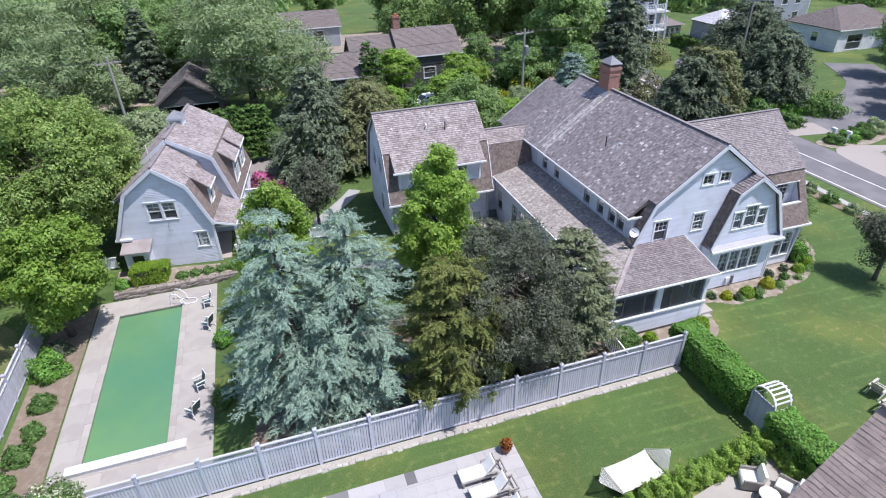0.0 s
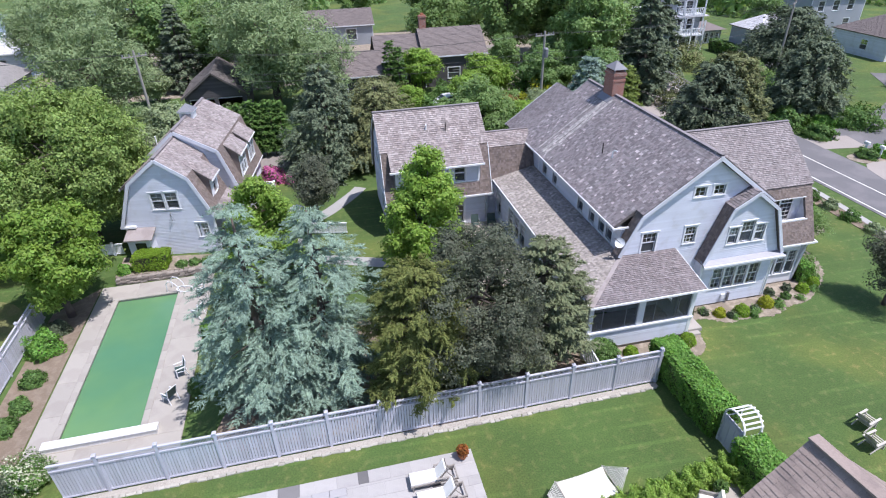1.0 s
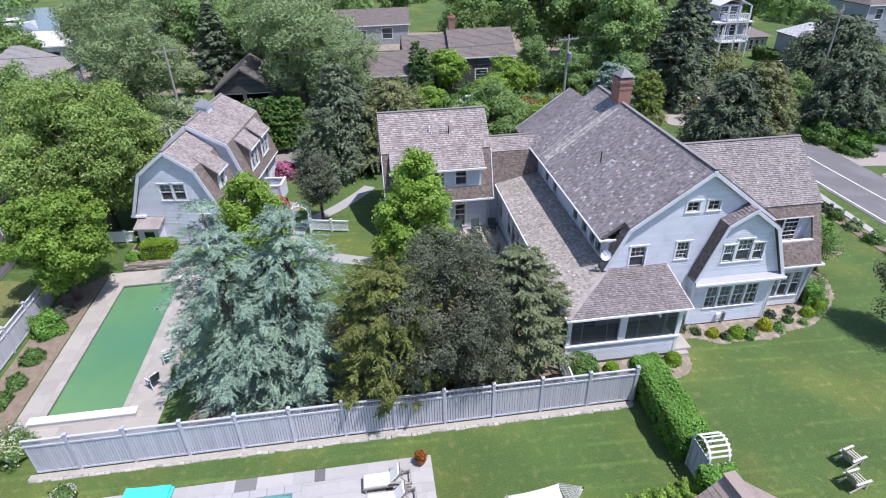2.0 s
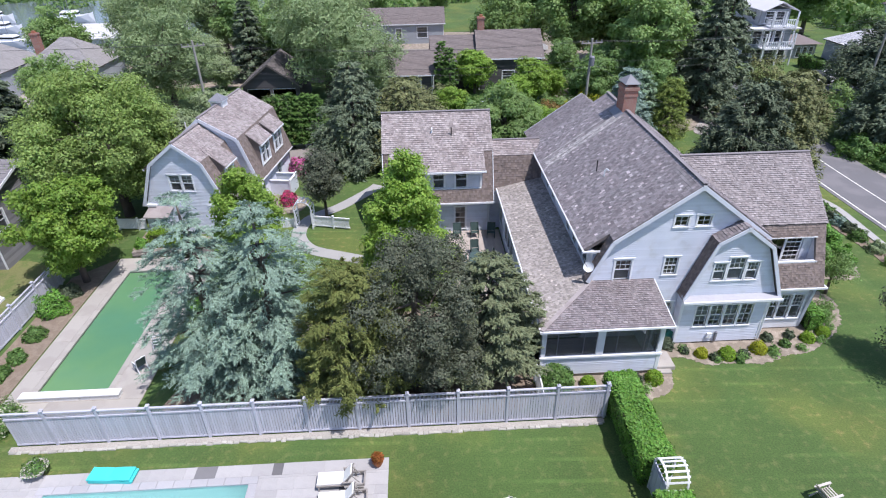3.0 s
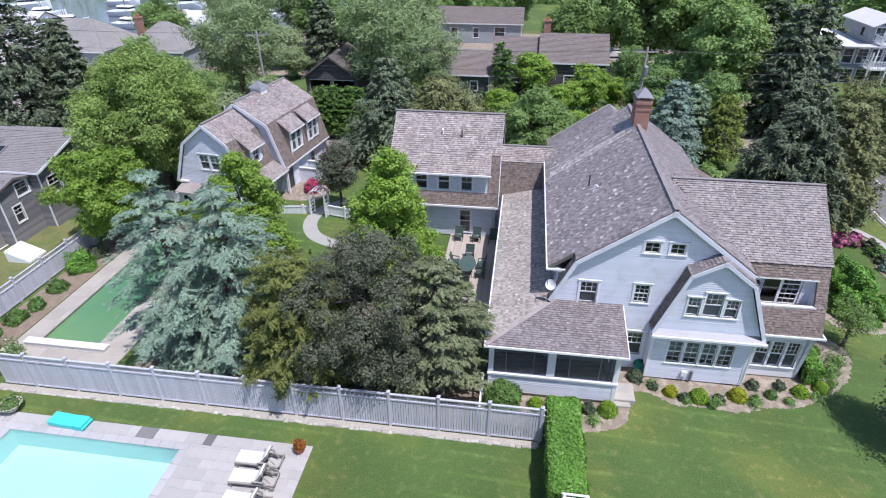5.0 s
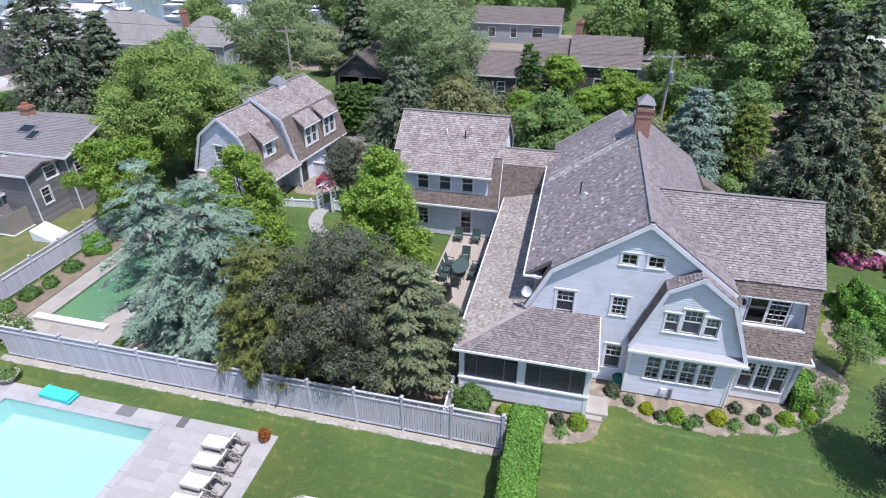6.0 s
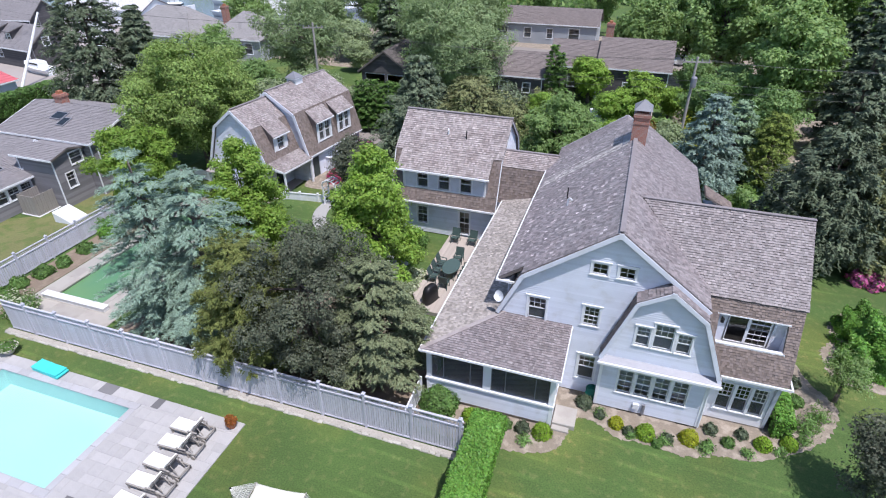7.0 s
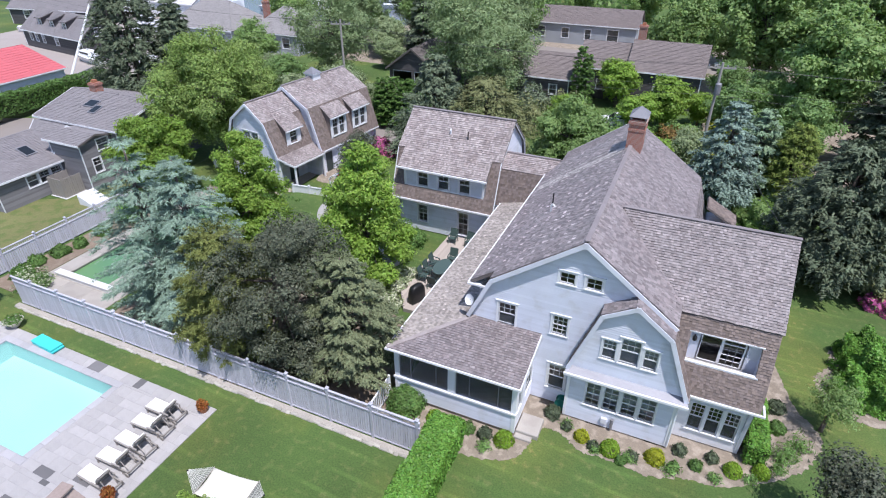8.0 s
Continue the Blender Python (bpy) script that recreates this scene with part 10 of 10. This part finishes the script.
for i, (x, y, r, h, k) in enumerate(((12.5, 47.5, 2.0, 2.2, "mid"), (21.5, 49.5, 2.2, 2.6, "shrub"), (25.0, 47.5, 1.6, 1.8, "lime"), (27.5, 46.5, 1.4, 1.6, "shrub"), (33.5, 47.5, 1.6, 2.0, "mid"), (-6.5, 63, 1.8, 1.8, "shrub"), (15.5, 58, 2.4, 2.6, "brown_fir"), (19.5, 60, 2.2, 2.4, "shrub"), (11, 61, 2.4, 3.0, "brown_fir"), (6, 60, 2.6, 3.2, "mid"), (25.5, 60.5, 2.0, 2.4, "tan_tree"), (-9, 78, 2.0, 3.0, "tan_tree"), (31, 72, 2.6, 3.0, "shrub"), (31.5, 63, 2.0, 2.4, "deep"), (45.5, 58, 2.4, 2.8, "brown_fir"), (52.5, 48.5, 1.8, 1.8, "shrub"), (53.5, 45, 1.5, 1.2, "shrub"), (56.5, 33, 2.2, 1.5, "pale"), (54.5, 31, 1.8, 1.3, "shrub"), (60, 46.5, 2.2, 2.0, "shrub"), (63, 57, 2.6, 3.0, "deep"), (60, 63, 2.6, 2.6, "mid"), (54, 60, 2.6, 3.2, "deep"), (58, 56, 2.4, 2.6, "shrub"), (73, 74, 2.4, 3.0, "shrub"), (57, 74, 2.6, 3.6, "brown_fir"), (80, 76, 2.6, 2.6, "deep"), (13.5, 66, 2.2, 2.6, "brown_fir"), (9.5, 67.5, 2.4, 3.0, "dark_fir"), (16.5, 64, 2.0, 2.2, "shrub"), (20.5, 69.5, 2.2, 2.0, "shrub"), (26.5, 63.5, 2.0, 2.2, "mid"), (29, 61.5, 2.2, 2.6, "box_gold"), (23, 61, 2.2, 1.8, "shrub"))):
    scrub(x, y, r, h, k, "leafy thicket shrub in the gardens beyond", 400 + i)
for u in (-5.0, -1.2, 2.6):
    T = bpy.data.objects["harbour_house"]
    f = Face((0, -2.5, 0), (1, 0, 0), (0, -1, 0))
    clad_wall(T, f, [(u, 3.2), (u + 1.5, 3.2), (u + 1.5, 4.9), (u, 4.9)], [(u + 0.35, u + 1.15, 3.6, 4.6)], boards=False, material=M["dark_wall"], name="dormer_wall")
    window(T, f, u + 0.35, u + 1.15, 3.6, 4.6, crown=False, casing=0.14)
    roof_slope(T, [(u - 0.2, -2.8, 4.85), (u + 1.7, -2.8, 4.85), (u + 1.7, -0.4, 5.55), (u - 0.2, -0.4, 5.55)], M["asphalt_grey"], 0.1, name="dormer_roof", seed=88, wide=(0.25, 0.4))
    for x in (u, u + 1.44):
        part("dormer_cheek", Shape().slab([(x, -2.5, 3.2), (x, -2.5, 4.9), (x, -0.6, 5.4)], (0.06, 0, 0)), M["dark_wall"], T)
hedge("yard_hedge", -47.8, -45.6, 34.0, 54.5, 2.2, 14000, 0.13, L["shrub"], "long green hedge along the harbour yard", 34)
hedge("dark_hedge", 67.2, 68.8, 75.0, 83.0, 1.7, 3000, 0.16, L["shrub"], "dark clipped hedge before the terraced house", 36)
hedge("drive_hedge", -56, -40, 30.5, 32.2, 1.8, 7000, 0.16, L["shrub"], "dark green hedge beside the drive", 35, z=-0.4)


# ---- poles and wires ----
def utility_pole(place, h, turn, label, arm_z, drum=False, lean=(0, 0)):
    T = thing("utility_pole", place, label, "utility pole", turn=turn, local=True)
    top = (lean[0], lean[1], h)
    part("pole", Shape().rod((0, 0, -0.2), top, 0.16, 0.11, 10), M["pole"], T)
    part("crossarm", Shape().box(top[0] - 1.15, top[0] + 1.15, top[1] - 0.06, top[1] + 0.06, arm_z, arm_z + 0.12), M["pole"], T)
    for x in (-1.05, -0.45, 0.45, 1.05):
        part("insulator", Shape().lathe((top[0] + x, top[1], arm_z + 0.12), [(0.03, 0), (0.07, 0.05), (0.05, 0.16), (0.02, 0.22)], 8), M["lead"], T)
    if drum:
        part("transformer", Shape().lathe((0.0, -0.42, h - 2.6), [(0.24, 0), (0.27, 0.05), (0.27, 0.85), (0.2, 0.95), (0.06, 1.0)], 14), M["lead"], T)
        part("bracket", Shape().box(-0.04, 0.04, -0.3, 0.0, h - 2.2, h - 2.1), M["black_metal"], T)
    return T


utility_pole((-12.6, 61.3, 0), 9.8, 20, "weathered wooden utility pole with crossarm", 9.2)
utility_pole((28.3, 58.2, 0), 9.6, 10, "wooden utility pole with a grey transformer", 9.1, True)
lone("leaning_pole", Shape().rod((-55.2, 55.4, -0.2), (-55.2, 61.6, 8.8), 0.2, 0.12, 10), M["boat"], "pale leaning pole beside the harbour yard", "pole")
utility_pole((63.0, 63.0, 0), 10.5, 40, "wooden utility pole in the gardens by the road", 9.8)


def wire(a, b, sag, label):
    s = Shape()
    a, b = Vector(a), Vector(b)
    n = 14
    pts = [a.lerp(b, k / n) - Vector((0, 0, sag * 4 * (k / n) * (1 - k / n))) for k in range(n + 1)]
    s.tube(pts, 0.012, 5)
    ob = lone("power_line", s, M["wire"], label, "power line")
    return ob


for k, dz in enumerate((9.5, 9.5, 7.6, 6.9)):
    off = (-1.0, 1.0, 0.0, 0.0)[k]
    wire((-12.6 + off, 61.3, dz), (28.3 + off, 58.2, dz - 0.1), 0.9, "dark power line between utility poles")
    wire((28.3 + off, 58.2, dz - 0.1), (63.0 + off, 63.0, dz + 0.7), 0.9, "dark power line between utility poles")
    wire((-12.6 + off, 61.3, dz), (-74.3 + off, 66, dz + 0.8), 0.9, "dark power line between utility poles")
wire((28.3, 58.2, 7.4), (31.9, 28.05, 9.0), 0.7, "thin service line to the house")


# ---- cars and boats ----
def car(place, turn, paint, label):
    T = thing("parked_car", place, label, "car", turn=turn, local=True)
    prof = [(-2.15, 0.35), (-2.2, 0.75), (-2.0, 0.92), (-1.2, 0.98), (-0.6, 1.42), (0.9, 1.45), (1.7, 1.0), (2.1, 0.9), (2.15, 0.35)]
    s = Shape()
    n = len(prof)
    for y, k in ((-0.88, 1.0), (0.88, 1.0)):
        s.v += [(x, y * (0.86 if z > 1.1 else 1.0), z) for x, z in prof]
    s.f = [tuple(range(n - 1, -1, -1)), tuple(range(n, 2 * n))] + [(i, (i + 1) % n, n + (i + 1) % n, n + i) for i in range(n)]
    part("body", s, paint, T)
    for y in (-0.8, 0.8):
        part("side_window", Shape().slab([(-1.0, y, 1.05), (1.4, y, 1.05), (0.85, y, 1.38), (-0.55, y, 1.36)], (0, 0.02 if y > 0 else -0.02, 0)), M["car_glass"], T)
    part("windscreen", Shape().slab([(-1.16, -0.68, 1.02), (-1.16, 0.68, 1.02), (-0.66, 0.66, 1.4), (-0.66, -0.66, 1.4)], (-0.03, 0, 0.02)), M["car_glass"], T)
    for x in (-1.35, 1.35):
        for y in (-0.86, 0.72):
            w = part("wheel", Shape().rod((x, y, 0.32), (x, y + 0.14, 0.32), 0.32, n=14), M["rubber"], T)
            part("rim", Shape().rod((x, y - 0.01, 0.32), (x, y + 0.15, 0.32), 0.18, n=10), M["lead"], w)
    return T


w1 = car((19.7, 66.2, 0), 10, M["car_white"], "white parked car under the trees")
copy_thing(w1, pose(67, 74.5, 0, 0, 0, 30))
d1 = car((71.5, 76.0, 0), -20, M["car_dark"], "dark parked car beside the houses")
copy_thing(d1, pose(64.5, 74, 0, 0, 0, 80))
copy_thing(w1, pose(30.5, 97.5, 0, 0, 0, 5))
copy_thing(w1, pose(-50.5, 65.0, 0.05, 0, 0, 0))
copy_thing(d1, pose(-60, 80, 0.05, 0, 0, 15))


def boat(place, ln, turn, label):
    T = thing("motor_boat", place, label, "boat", "boats in the harbour", turn=turn, local=True)
    s = Shape()
    st = [(-0.5, 0.17, 0.0), (-0.2, 0.18, 0.0), (0.2, 0.16, 0.02), (0.4, 0.08, 0.05), (0.5, 0.01, 0.08)]
    for x, w, z in st:
        s.v += [(x * ln, -w * ln, (0.14 + z) * ln), (x * ln, -w * ln * 0.5, 0.0), (x * ln, w * ln * 0.5, 0.0), (x * ln, w * ln, (0.14 + z) * ln)]
    for i in range(4):
        k = i * 4
        s.f += [(k + j, k + j + 1, k + j + 5, k + j + 4) for j in range(3)] + [(k + 3, k, k + 4, k + 7)]
    s.f += [(3, 2, 1, 0), (16, 17, 18, 19)]
    part("hull", s, M["boat"], T)
    part("cabin", Shape().soft_box(-0.2 * ln, 0.18 * ln, -0.11 * ln, 0.11 * ln, 0.14 * ln, 0.28 * ln, 0.03 * ln), M["boat"], T)
    part("window_band", Shape().box(-0.19 * ln, 0.19 * ln, -0.112 * ln, 0.112 * ln, 0.2 * ln, 0.24 * ln), M["car_glass"], T)
    part("mast", Shape().rod((0, 0, 0.28 * ln), (0, 0, 0.7 * ln), 0.04), M["lead"], T)
    return T


b0 = boat((-60.2, 62.6, 0.05), 6.5, 170, "white motor boat laid up in the harbour yard")
for x, y, k, a in ((-70, 102, 1.1, 10), (-78, 112, 1.3, 25), (-64, 112, 1.2, -10), (-52, 108, 1.1, 15), (-90, 120, 1.4, 30), (-74, 126, 1.3, 0), (-58, 122, 1.2, 20), (-46, 118, 1.1, 5), (-98, 104, 1.2, 40), (-88, 94, 1.1, 10), (-66, 138, 1.4, 12), (-84, 140, 1.4, -5), (-50, 134, 1.3, 18), (-104, 132, 1.5, 30), (-40, 126, 1.1, 10), (-58, 97, 0.9, 60), (-47, 96, 1.0, 20), (-66, 95, 0.9, -30), (-36, 99, 0.9, 80), (-61, 88.5, 0.8, 15), (-84, 75.5, 0.9, 20), (-79, 79.5, 1.0, -10), (-92, 76.0, 1.0, 50), (-70, 82.5, 1.0, 15), (-75.5, 87.0, 1.1, 30), (-64.5, 77.0, 0.8, 80)):
    copy_thing(b0, pose(x, y, 0.05, 0, 0, a) @ Matrix.Diagonal((k, k, k, 1)))
flat_patch("harbour_water", [(-260, 98), (-30, 102), (-24, 170), (-260, 190)], 0.04, surface("grey_harbour_water", (0.14, 0.165, 0.19), 0.15, 1.2, 0.1, 0.1, 0.1, bump=0.15), "grey harbour water with boats", "water", 2.0)


def cellar_door():
    T = thing("cellar_hatch", (-18.6, 30.4, -0.75), "white sloping cellar hatch against the grey house", "hatch", turn=0, local=True)
    s = Shape()
    s.v = [(-0.9, -0.8, 0.0), (0.9, -0.8, 0.0), (0.9, 0.8, 0.0), (-0.9, 0.8, 0.0), (-0.9, -0.8, 0.85), (-0.9, 0.8, 0.85), (0.9, -0.8, 0.15), (0.9, 0.8, 0.15)]
    s.f = [(0, 1, 6, 4), (1, 2, 7, 6), (2, 3, 5, 7), (3, 0, 4, 5), (4, 6, 7, 5), (3, 2, 1, 0)]
    part("hatch_box", s, M["white"], T)
    part("leaf", Shape().slab([(-0.85, -0.75, 0.88), (0.85, -0.75, 0.19), (0.85, -0.02, 0.19), (-0.85, -0.02, 0.88)], (0, 0, 0.03)), M["white"], T)
    part("leaf", Shape().slab([(-0.85, 0.02, 0.88), (0.85, 0.02, 0.19), (0.85, 0.75, 0.19), (-0.85, 0.75, 0.88)], (0, 0, 0.03)), M["white"], T)


cellar_door()
